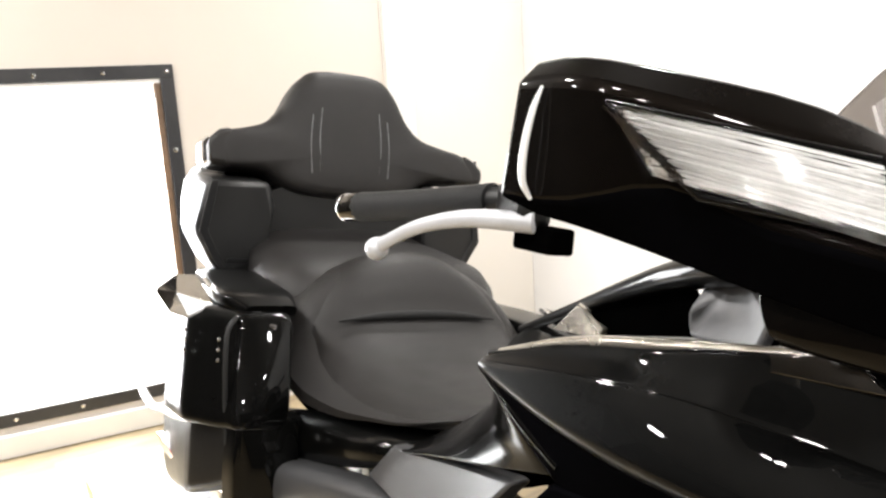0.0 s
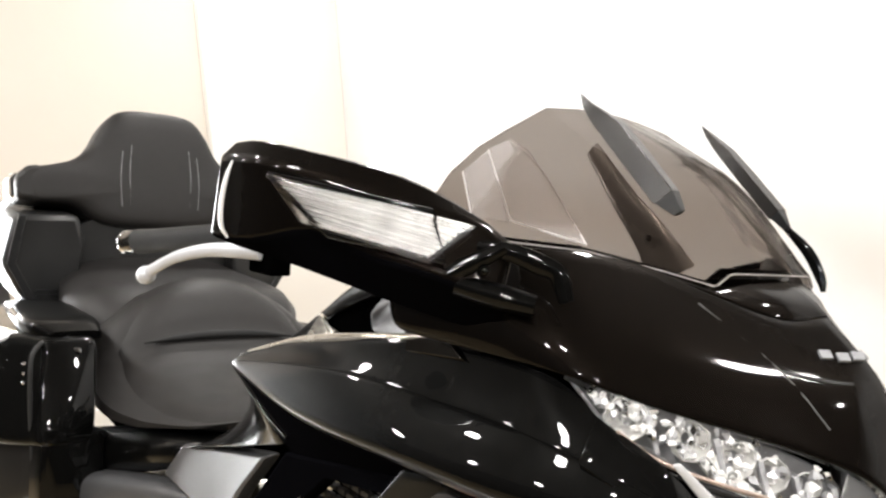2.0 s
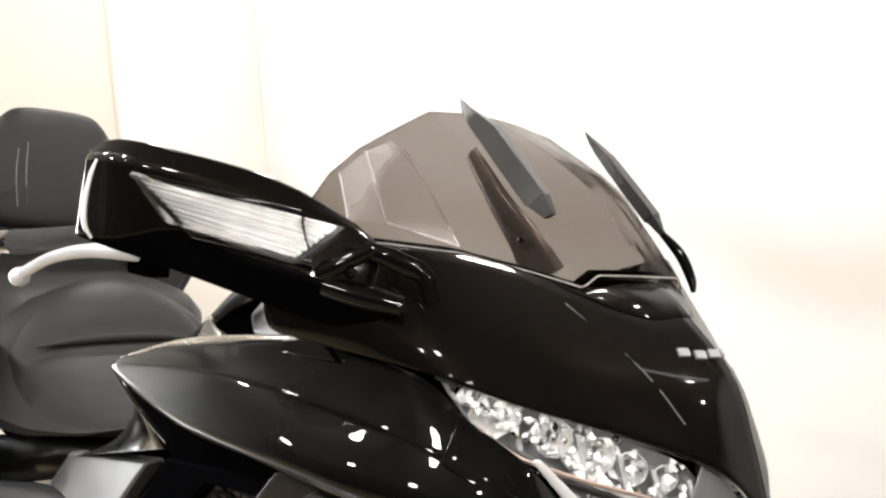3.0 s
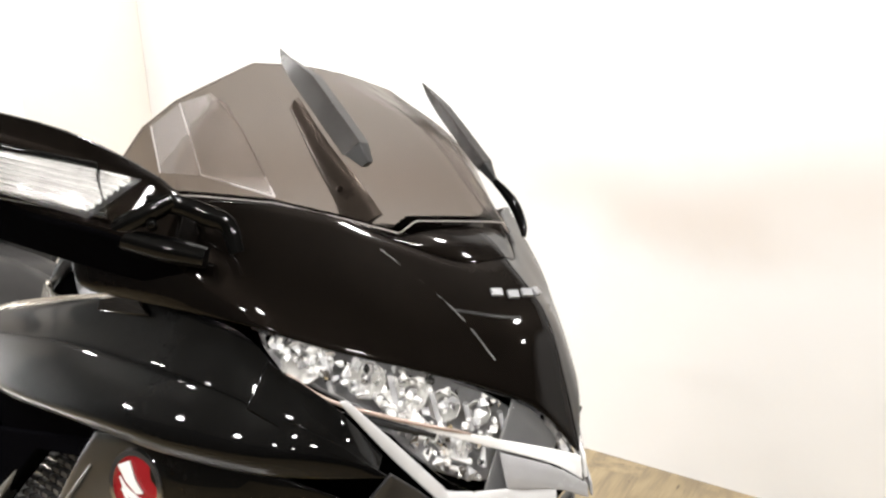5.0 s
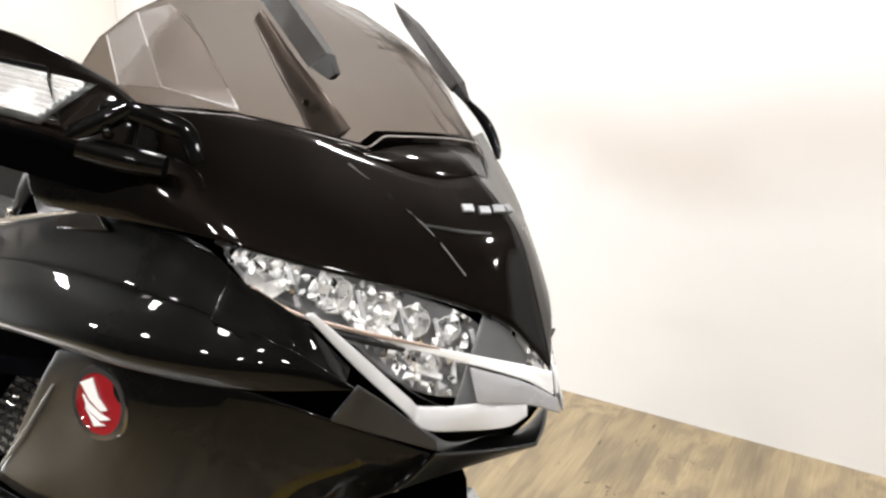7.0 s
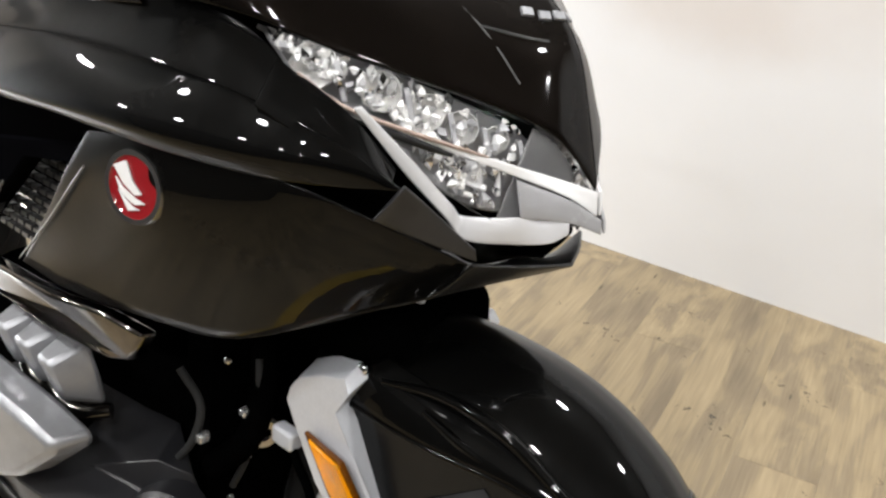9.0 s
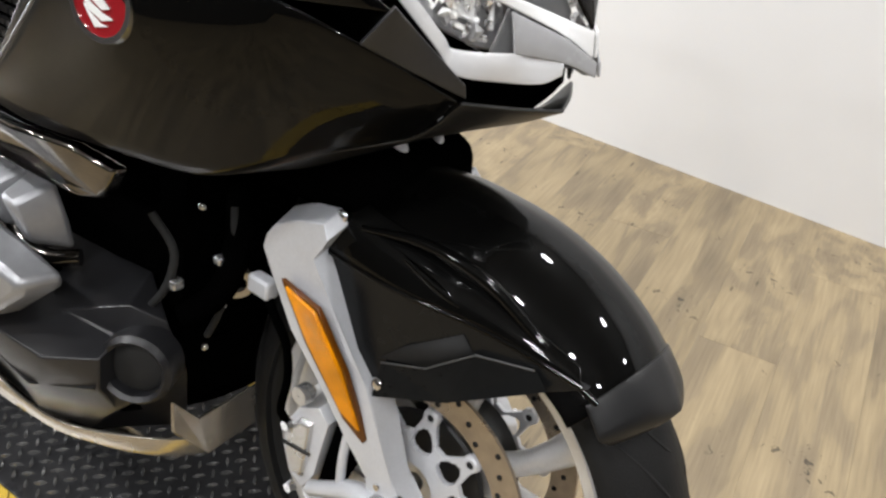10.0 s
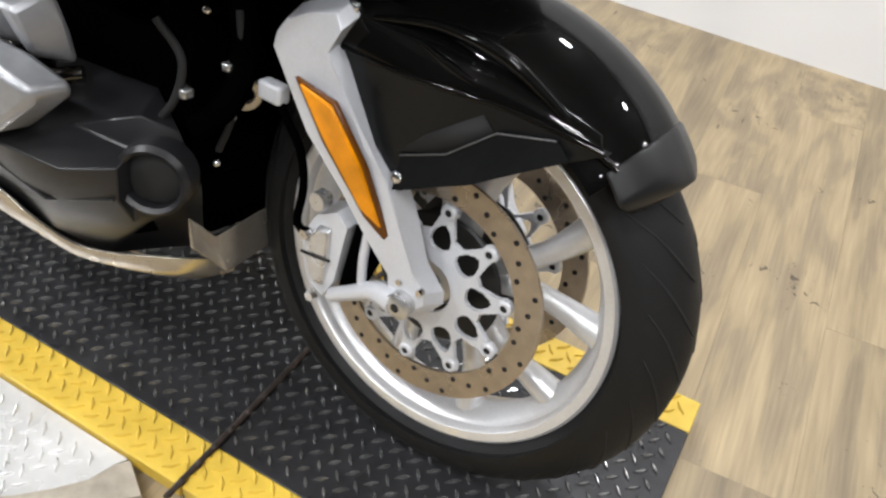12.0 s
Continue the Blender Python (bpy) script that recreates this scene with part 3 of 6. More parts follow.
def lug_cells(x0, x1, y0, y1, z):
    """Lugs on a square lattice with a second, crossed set in the middles."""
    out = []
    for i in range(math.floor(x0 / P), math.ceil(x1 / P)):
        for j in range(math.floor(y0 / P) - 1, math.ceil(y1 / P) + 1):
            for o, a in ((0.0, 131), (0.5, 41)):
                x, y = (i + o) * P, (j + o) * P
                if x0 + 0.008 < x < x1 - 0.008 and y0 + 0.006 < y < y1 - 0.006:
                    out.append((x, y, z, radians(a) + random.uniform(-0.04, 0.04)))
    return out


lugs("tread_relief", lug_cells(-1.6, 0.35, -0.187, 0.225, -0.001), LUG, lift, "raised tread lugs, coloured lighter for their highlights")
lugs("yellow_relief", lug_cells(-1.6, 0.35, -0.265, -0.187, 0.0) + lug_cells(-1.6, 0.35, 0.228, 0.293, 0.0), YELLOW, lift, "raised yellow tread lugs")

# bare plate beside the lift, with its rounded corner
side = tagged(new("side_plate"), "bare aluminium tread plate beside the lift", "metal plate")
side.matrix_basis = DECK_M
bm = bmesh.new()
arc = [(-0.360, -0.285), (-0.372, -0.322), (-0.402, -0.358), (-0.440, -0.395), (-0.50, -0.44), (-0.60, -0.49), (-0.74, -0.52), (-0.95, -0.53)]
ol = [(-2.6, -0.268), (-0.350, -0.268)] + arc + [(-2.6, -0.53)]
top = [bm.verts.new((x, y, -0.012)) for x, y in ol]
bot = [bm.verts.new((x, y, FLOOR + 0.001)) for x, y in ol]
bm.faces.new(top), bm.faces.new(bot[::-1])
for i in range(len(ol)):
    bm.faces.new((top[i], bot[i], bot[(i + 1) % len(ol)], top[(i + 1) % len(ol)]))
rim = [(-0.345, -0.268)] + arc
rim = [(x, y, -0.0125) for x, y in rim] + [(x + 0.055 - 0.02 * k / 8, y - 0.032 - 0.01 * k / 8, -0.0135) for k, (x, y) in reversed(list(enumerate(rim)))]
part("sheet", bm, BAREPLATE, side, smooth=False)
bm = bmesh.new()
half = len(rim) // 2
up_ = [bm.verts.new(q) for q in rim]
dn_ = [bm.verts.new((x, y, FLOOR + 0.001)) for x, y, z in rim]
for i in range(half - 1):
    bm.faces.new((up_[i], up_[i + 1], up_[-2 - i], up_[-1 - i]))
for i in range(len(rim)):
    bm.faces.new((up_[i], dn_[i], dn_[(i + 1) % len(rim)], up_[(i + 1) % len(rim)]))
part("edge_band", bm, BANDMAT, side, "worn grey-brown band round the plate's corner", smooth=False)
cells = [c for c in lug_cells(-1.5, -0.36, -0.52, -0.275, -0.012) if c[0] < -0.375 - 0.75 * max(0, -0.29 - c[1]) - 6 * max(0, -0.42 - c[1])]
lugs("plate_relief", cells, BAREPLATE, side, "raised bare tread lugs")

# ================= the motorcycle =================
LEAN = 9.646
bike = tagged(new("motorcycle"), "large black touring motorcycle leaning on its side stand", "motorcycle")
bike.matrix_basis = pose(0, 0, 0, -LEAN, 0, 0)
AX = Vector((0, 0, 0.32))
STEER = Matrix.Translation(AX) @ Matrix.Rotation(radians(3.49), 4, Vector((-0.777, 0, 0.629)))


def wheel(name, m, width, rim_r, tyre_r, label, front=True):
    """Cast wheel with tyre, spokes in pairs, and brake discs, turning round the y axis."""
    hub = lathe(name, [(0.012, -0.055), (0.030, -0.055), (0.036, -0.045), (0.034, 0.045), (0.030, 0.055), (0.012, 0.055)], ALU, bike, 40, label, m)
    w, r = width / 2, rim_r
    lathe("rim", [(r, -w * 0.69), (r + 0.001, -w * 0.60), (r - 0.010, -w * 0.56), (r - 0.022, -w * 0.40), (r - 0.028, 0), (r - 0.022, w * 0.40), (r - 0.010, w * 0.56),
                  (r + 0.001, w * 0.60), (r, w * 0.69), (r - 0.004, w * 0.73), (r - 0.016, w * 0.72), (r - 0.019, w * 0.66), (r - 0.020, w * 0.52), (r - 0.026, w * 0.46), (r - 0.040, 0), (r - 0.026, -w * 0.46), (r - 0.020, -w * 0.52), (r - 0.019, -w * 0.66), (r - 0.016, -w * 0.72),
                  (r - 0.004, -w * 0.73)], WHEELPAINT, hub, 96, "silver cast rim")
    T = tyre_r
    prof = []
    for k in range(17):                                          # rounded crown
        a = -1 + k / 8
        prof.append((T - 0.052 * abs(a) ** 2.3, w * a * 0.985))
    prof += [(T - 0.066, w * 0.99), (r + 0.012, w * 0.80), (r + 0.001, w * 0.66), (r - 0.004, w * 0.5), (r - 0.004, -w * 0.5), (r + 0.001, -w * 0.66), (r + 0.012, -w * 0.80), (T - 0.066, -w * 0.99)]
    lathe("tyre", prof, RUBBER, hub, 128, "black road tyre with slanting grooves", smooth_angle=60)
    # slanting tread grooves
    bm = bmesh.new()
    for k in range(30):
        for s in (-1, 1):
            a0 = 2 * math.pi * (k + (0.5 if s > 0 else 0)) / 30
            pts = []
            for u in np.linspace(0, 1, 8):
                f = 0.16 + 0.72 * u
                ang = a0 + 0.34 * u ** 1.4
                rr = T - 0.052 * f ** 2.3 + 0.0006
                pts.append((ang, rr, s * f * w * 0.985, 0.0030 * (1 - 0.6 * abs(2 * u - 1)) / rr))
            vv = [(bm.verts.new((q[1] * math.cos(q[0] - q[3]), q[2], q[1] * math.sin(q[0] - q[3]))), bm.verts.new((q[1] * math.cos(q[0] + q[3]), q[2], q[1] * math.sin(q[0] + q[3])))) for q in pts]
            for (a, b), (c, d) in zip(vv, vv[1:]):
                bm.faces.new((a, b, d, c))
    part("tread_pattern", bm, GROOVE, hub, "dark slanting grooves", kind="stuff", thick=0.0012)
    # spokes in pairs
    for k in range(5):
        for s in (-1, 1):
            a0 = radians(20 + 72 * k) + s * 0.10
            a1 = radians(20 + 72 * k) + s * 0.33
            p0 = (0.030 * math.cos(a0), 0, 0.030 * math.sin(a0))
            pm = (0.13 * math.cos((a0 + a1) / 2), 0, 0.13 * math.sin((a0 + a1) / 2))
            p1 = ((r - 0.03) * math.cos(a1), 0, (r - 0.03) * math.sin(a1))
            tube("spoke", [p0, pm, p1], [0.022, 0.015, 0.022], WHEELPAINT, hub, seg=10, n=8, label="", flat=1.0)
    for s in ((-1, 1) if front else (1,)):
        y = s * 0.0675
        ro, ri = 0.160, 0.124
        n = 180
        q = [[(rr * math.cos(2 * math.pi * i / n), y + d, rr * math.sin(2 * math.pi * i / n)) for rr, d in ((ri, -0.0025), (ro, -0.0025), (ro, 0.0025), (ri, 0.0025))] for i in range(n)]
        q.append(q[0])
        bm = sheet(np.array(q), closed=True)
        bmesh.ops.remove_doubles(bm, verts=bm.verts, dist=1e-6)
        disc = part("brake_disc", bm, STEEL, hub, "drilled steel brake disc")
        disc.data.set_sharp_from_angle(angle=radians(40))
        bm = bmesh.new()
        for k in range(40):
            a = 2 * math.pi * (k + 0.3) / 40
            rr = (0.132, 0.142, 0.152)[k % 3]
            for f in (-1, 1):
                bmesh.ops.create_cone(bm, cap_ends=True, segments=10, radius1=0.0036, radius2=0.0036, depth=0.0012,
                                      matrix=Matrix.Translation((rr * math.cos(a), y + f * 0.0026, rr * math.sin(a))) @ Matrix.Rotation(radians(90), 4, "X"))
        part("drill_pattern", bm, GROOVE, hub, "dark drilled holes", kind="stuff")
        # pierced carrier: a star of rounded cells between the hub ring and ten rivet bosses
        bm = bmesh.new()
        nr, na = 42, 360
        gv = [[bm.verts.new(((0.036 + 0.0205 * i / 10) * math.cos(2 * math.pi * j / na), y, (0.036 + 0.0205 * i / 10) * math.sin(2 * math.pi * j / na))) for j in range(na)] for i in range(nr)]
        for i in range(nr - 1):
            rr = 0.036 + 0.0205 * (i + 0.5) / 10
            for j in range(na):
                th = ((j + 0.5 - 12.2 + 18) % 36) - 18                   # degrees from the nearest rivet
                wide = 18 - abs(th)
                arc = radians(1) * rr
                boss = math.hypot(rr - 0.111, th * arc) < 0.0108
                cell_b = math.hypot((rr - 0.0745) / 0.0180, th * arc / (0.0148 + 0.20 * (0.0745 - rr))) < 1
                edge = 0.0075 + 0.66 * (rr - 0.080)
                cell_a = rr > 0.080 and wide * arc < edge
                if not boss and (cell_a or cell_b or rr > 0.1165):
                    continue
                k = (j + 1) % na
                bm.faces.new((gv[i][j], gv[i][k], gv[i + 1][k], gv[i + 1][j]))
        bmesh.ops.delete(bm, geom=[v for v in bm.verts if not v.link_faces], context="VERTS")
        part("disc_carrier", bm, SILVER, hub, "pierced silver carrier", smooth=False, thick=0.0065)
        # added black ring: the shade seen through the carrier's cells
        lathe("hub_shade", [(0.034, y * 0.30), (0.080, y * 0.36), (0.092, y * 0.62), (0.088, y * 0.66), (0.034, y * 0.62)], SATIN, hub, 40, "black ring standing in for the shade behind the carrier")
        for k in range(10):
            a = radians(12.2 + 36 * k)
            lathe("rivet", [(0.0050, -0.006), (0.0082, -0.006), (0.0100, -0.004), (0.0100, 0.004), (0.0050, 0.004)], SILVER, hub, 14, m=Matrix.Translation((0.111 * math.cos(a), y, 0.111 * math.sin(a))))
            lathe("rivet_bore", [(0.0005, -0.0045), (0.0051, -0.0045), (0.0051, 0.003), (0.0005, 0.003)], GROOVE, hub, 10, m=Matrix.Translation((0.111 * math.cos(a), y, 0.111 * math.sin(a))))
    return hub


wheel("front_wheel", STEER, 0.130, 0.243, 0.3185, "front wheel with silver rim, twin drilled discs and road tyre")
wheel("rear_wheel", Matrix.Translation((-1.695, 0, 0.318)), 0.20, 0.215, 0.316, "rear wheel with wide tyre", front=False)

# ---- fork, mudguard, caliper: turned with the steering ----
fork_out = [(-0.208, 0.145, 0.592), (-0.203, 0.145, 0.612), (-0.190, 0.145, 0.630), (-0.156, 0.142, 0.648), (-0.122, 0.136, 0.656), (-0.110, 0.140, 0.640), (-0.129, 0.139, 0.608), (-0.068, 0.132, 0.506), (-0.036, 0.126, 0.476),
            (-0.016, 0.122, 0.436), (0.010, 0.120, 0.372), (0.038, 0.118, 0.342), (0.040, 0.118, 0.324), (0.024, 0.118, 0.302), (0.001, 0.120, 0.299), (-0.014, 0.120, 0.310), (-0.018, 0.122, 0.344), (-0.055, 0.126, 0.383), (-0.100, 0.133, 0.441), (-0.153, 0.140, 0.499), (-0.185, 0.145, 0.557)]
for s in (-1, 1):
    fk = plate("fork_cover", [(x, s * (y - 0.016), z) for x, y, z in fork_out], 0.034, SILVER, bike, "silver painted fork cover", bevel=0.0125, taper=0.93)[0]
    fk.modifiers["rounding"].segments = 5
    refl = [(-0.158, 0.147, 0.565), (-0.100, 0.145, 0.554), (-0.058, 0.134, 0.489), (-0.026, 0.121, 0.409), (-0.030, 0.121, 0.401), (-0.058, 0.129, 0.424), (-0.119, 0.140, 0.500)]
    plate("reflector", [(x, s * (y + 0.004), z) for x, y, z in refl], 0.007, AMBERDEEP, fk, "long amber side reflector", bevel=0.0015)
    lens = [(-0.150, 0.1472, 0.562), (-0.102, 0.1457, 0.551), (-0.062, 0.1352, 0.489), (-0.033, 0.1241, 0.416), (-0.060, 0.1302, 0.432), (-0.115, 0.1402, 0.504)]
    plate("reflector_lens", [(x, s * (y + 0.006), z) for x, y, z in lens], 0.008, AMBER, fk, "bright amber lens", bevel=0.002, taper=0.97)
    for fx, fz in ((-0.004, 0.352), (0.026, 0.352)):
        lathe("pinch_bolt", [(0.0005, -0.004), (0.0042, -0.004), (0.0050, -0.002), (0.0050, 0.004), (0.0005, 0.004)], CHROME, fk, 12, "small clamp bolt", m=Matrix.Translation((fx, s * 0.121, fz)))
    lathe("axle_end", [(0.006, -0.012), (0.011, -0.012), (0.017, -0.008), (0.017, 0.008), (0.006, 0.008)], ALU, fk, 24, "axle end in the fork foot", m=Matrix.Translation((0.005, s * 0.126, 0.326)))
    lathe("axle_bore", [(0.0005, -0.003), (0.006, -0.003), (0.006, 0.003), (0.0005, 0.003)], GROOVE, fk, 16, m=Matrix.Translation((0.005, s * 0.1355, 0.326)))
    ball("screw", (-0.027, s * 0.122, 0.484), 0.009, CHROME, fk, "bright mudguard screw", squash=(1, 0.6, 1))
    ball("screw", (-0.118, s * 0.112, 0.647), 0.008, CHROME, fk, squash=(1, 0.6, 1))
    block("bracket", -0.232, -0.196, s * 0.128 - 0.01, s * 0.128 + 0.01, 0.508, 0.532, SILVER, fk, "small silver hose bracket", bevel=0.004)
    # caliper with two halves, bolts and its arm
    cal = plate("brake_caliper", [(-0.166, s * 0.092, 0.300), (-0.166, s * 0.092, 0.344), (-0.145, s * 0.092, 0.381), (-0.111, s * 0.092, 0.400), (-0.091, s * 0.092, 0.385), (-0.101, s * 0.092, 0.331), (-0.106, s * 0.092, 0.290),
                                  (-0.125, s * 0.092, 0.254), (-0.152, s * 0.092, 0.266)], 0.050, SILVER if s < 0 else SATIN, bike, "silver brake caliper beside the disc" if s < 0 else "black brake caliper beside the disc", bevel=0.007, taper=0.93)[0]
    # solid black plate put where the gap lies in shade
    plate("pad_gap_shade", [(-0.104, s * 0.100, 0.268), (-0.092, s * 0.100, 0.330), (-0.082, s * 0.100, 0.392), (-0.060, s * 0.100, 0.400), (-0.062, s * 0.100, 0.330), (-0.080, s * 0.100, 0.280)], 0.030, VOID, cal, "black plate for the dark gap beside the brake pads", bevel=0.003)
    plate("caliper_face", [(-0.156, s * 0.119, 0.305), (-0.156, s * 0.119, 0.340), (-0.138, s * 0.119, 0.368), (-0.116, s * 0.119, 0.372), (-0.118, s * 0.119, 0.320), (-0.124, s * 0.119, 0.275), (-0.144, s * 0.119, 0.275)], 0.010, ALU, cal, bevel=0.004, taper=0.85)
    tube("caliper_seam", [(-0.160, s * 0.124, 0.318), (-0.138, s * 0.125, 0.322), (-0.112, s * 0.124, 0.326)], 0.0022, GROOVE, cal, seg=6, n=6)
    lathe("hose_union", [(0.001, -0.012), (0.012, -0.012), (0.013, 0.004), (0.008, 0.010), (0.001, 0.010)], ALU, cal, 16, m=Matrix.Translation((-0.135, s * 0.118, 0.405)))
    for z, x in ((0.352, -0.150), (0.262, -0.134)):
        lathe("bolt", [(0.001, -0.006), (0.007, -0.006), (0.008, 0.004), (0.001, 0.004)], CHROME, cal, 6, m=Matrix.Translation((x, s * 0.128, z)))
    tube("caliper_arm", [(-0.108, s * 0.118, 0.272), (-0.067, s * 0.120, 0.300), (-0.038, s * 0.120, 0.318), (-0.005, s * 0.122, 0.322)], [0.010, 0.011, 0.014, 0.018], SILVER, cal, n=10, label="cast arm to the fork foot")
    tube("caliper_strut", [(-0.062, s * 0.116, 0.390), (-0.064, s * 0.118, 0.350), (-0.062, s * 0.118, 0.308)], 0.006, SILVER, cal, n=8)
    tube("brake_hose", [(-0.205, s * 0.130, 0.515), (-0.190, s * 0.130, 0.495), (-0.170, s * 0.125, 0.460), (-0.166, s * 0.120, 0.41), (-0.178, s * 0.115, 0.352), (-0.170, s * 0.112, 0.338)], 0.0055, VOID, cal, n=20, label="black brake hose")

def guard_r(a):
    return float(np.interp(math.degrees(a), (43, 50, 58, 70, 90, 110, 128), (0.346, 0.353, 0.360, 0.366, 0.372, 0.386, 0.400)))


fend = []
for a in np.linspace(radians(51), radians(128), 30):
    c = guard_r(a)
    g = np.clip((a - radians(52)) / radians(18), 0, 1)
    row = spline([(c, 0.0), (c - 0.008, -0.036), (c - 0.026, -0.066), (c - 0.046, -0.086), (c - 0.062 - 0.016 * g, -0.098)], 12)
    full = [(r, y) for r, y in row[::-1]] + [(r, -y) for r, y in row[1:]]
    fend.append([(r * math.cos(a), y, 0.32 + r * math.sin(a)) for r, y in full])
mud = part("front_mudguard", sheet(np.array(fend)), BLACK, bike, "gloss black front mudguard", thick=0.004, bevel=0.001)
tip = []
for a in np.linspace(radians(43.5), radians(53), 10):
    c = guard_r(a) + 0.002
    w = 0.55 + 0.45 * min(1.0, ((a - radians(43.5)) / radians(3.0)) ** 0.5)
    row = spline([(c, 0.0), (c - 0.008, -0.036 * w), (c - 0.026, -0.066 * w), (c - 0.044, -0.085 * w)], 12)
    full = [(r, y) for r, y in row[::-1]] + [(r, -y) for r, y in row[1:]]
    tip.append([(r * math.cos(a), y, 0.32 + r * math.sin(a)) for r, y in full])
part("mudguard_tip", sheet(np.array(tip)), TIPMAT, mud, "matte dark grey front lip", thick=0.005, bevel=0.002)
for s in (-1, 1):
    wing = [(-0.158, 0.602), (-0.026, 0.599), (0.086, 0.604), (0.190, 0.594), (0.150, 0.570), (0.062, 0.512), (-0.030, 0.463), (-0.055, 0.452), (-0.100, 0.520)]
    yo = 0.0 if s < 0 else -0.046
    w = plate("mudguard_side", [(x, s * (0.110 + yo - 0.10 * max(0, x)), z) for x, z in wing], 0.010, WINGMAT, mud, "dark glossy side wing of the mudguard", bevel=0.003)[0]
    slot = [(-0.036, 0.512), (-0.003, 0.545), (0.058, 0.590), (0.074, 0.574), (0.028, 0.533)]
    # the slot's darkness is a thin black plate on the wing
    plate("vent_slot", [(x, s * (0.1156 + yo - 0.10 * max(0, x)), z) for x, z in slot], 0.001, GROOVE, mud, "black plate for the dark of the air slot", bevel=0)
    bm = bmesh.new()
    va = [bm.verts.new((x, s * (d + yo - 0.10 * max(0, x)), z)) for x, d, z in ((-0.030, 0.1158, 0.510), (0.026, 0.1185, 0.534), (0.080, 0.1185, 0.579), (0.140, 0.1170, 0.592), (0.158, 0.1215, 0.578), (0.064, 0.1300, 0.516), (-0.028, 0.1270, 0.470))]
    bm.faces.new((va[0], va[1], va[5], va[6]))
    bm.faces.new((va[1], va[2], va[3], va[4], va[5]))
    # highlight on the slot's edge, drawn as a grey tube
    tube("slot_edge_light", [va[k].co + Vector((0, s * 0.003, 0)) for k in (0, 1, 2, 3)], 0.0011, GREY, mud, seg=6, n=10, label="grey line for the light caught on the air slot's edge", curve=False)
    part("vent_blade", bm, WINGMAT, mud, "raised lower facet of the wing", smooth=False, thick=0.003)
    tube("shoulder_ridge", [(-0.091, s * (0.108 + yo), 0.643), (-0.014, s * (0.099 + yo), 0.656), (0.061, s * (0.095 + yo), 0.648), (0.114, s * (0.092 + yo), 0.624), (0.159, s * (0.088 + yo), 0.597), (0.200, s * (0.084 + yo), 0.578)], [0.003, 0.006, 0.007, 0.006, 0.005, 0.003], BLACK, mud, n=24)
    tube("ridge", [(-0.029, s * (0.110 + yo), 0.636), (0.029, s * (0.104 + yo), 0.617), (0.095, s * (0.098 + yo), 0.609), (0.140, s * (0.095 + yo), 0.594)], [0.003, 0.006, 0.006, 0.003], BLACK, mud, n=18)
    tube("ridge", [(-0.150, s * (0.116 + yo), 0.602), (-0.03, s * (0.115 + yo), 0.600), (0.085, s * (0.106 + yo), 0.604), (0.185, s * (0.095 + yo), 0.594)], 0.003, BLACK, mud, n=16)
    panel("mudguard_shoulder", [[(-0.16, s * (0.098 + yo * 0.6), 0.672), (-0.03, s * (0.085 + yo * 0.5), 0.650), (0.085, s * (0.086 + yo * 0.6), 0.630), (0.175, s * (0.085 + yo * 0.6), 0.606)],
                                [(-0.16, s * (0.112 + yo), 0.640), (-0.03, s * (0.106 + yo), 0.628), (0.085, s * (0.102 + yo), 0.616), (0.18, s * (0.092 + yo), 0.600)],
                                [(-0.155, s * (0.114 + yo), 0.604), (-0.03, s * (0.114 + yo), 0.602), (0.085, s * (0.105 + yo), 0.606), (0.185, s * (0.094 + yo), 0.595)]], BLACK, mud, both=False)

# ---- nose and fairing ----
UPPER = [[(-0.330, -0.318, 1.095), (-0.225, -0.262, 1.118), (-0.165, -0.165, 1.112), (-0.112, -0.105, 1.086), (-0.066, -0.050, 1.066), (-0.046, 0.0, 1.070)],
                     [(-0.330, -0.330, 1.060), (-0.205, -0.280, 1.068), (-0.120, -0.190, 1.045), (-0.050, -0.100, 1.020), (-0.006, -0.040, 1.012), (0.008, 0.0, 1.018)],
                     [(-0.320, -0.330, 1.034), (-0.178, -0.274, 1.036), (-0.106, -0.199, 1.013), (-0.026, -0.096, 0.985), (0.017, -0.040, 0.969), (0.036, 0.0, 0.953)],
                     [(-0.310, -0.320, 1.025), (-0.160, -0.265, 1.012), (-0.097, -0.204, 0.989), (-0.006, -0.091, 0.955), (0.034, -0.039, 0.930), (0.059, 0.0, 0.885)]]
panel("upper_cowl", UPPER, DARK, bike, 34, 14, label="dark gloss upper cowl", far=1.07)
CREASE = [(-0.652, -0.348, 0.929), (-0.500, -0.338, 0.953), (-0.380, -0.325, 0.964), (-0.250, -0.306, 0.962), (-0.150, -0.287, 0.954), (-0.080, -0.256, 0.934), (-0.045, -0.222, 0.912)]
panel("side_cowl_top", [[(-0.650, -0.344, 0.934), (-0.540, -0.320, 0.970), (-0.395, -0.305, 0.999), (-0.290, -0.285, 1.018), (-0.190, -0.268, 1.010), (-0.150, -0.252, 0.996), (-0.095, -0.246, 0.964)],
                        [(-0.651, -0.345, 0.932), (-0.520, -0.327, 0.962), (-0.388, -0.313, 0.982), (-0.270, -0.294, 0.990), (-0.170, -0.279, 0.980), (-0.115, -0.258, 0.966), (-0.072, -0.240, 0.942)], CREASE],
      BLACK, bike, 40, 10, label="gloss black top of the side cowl", far=0.72)
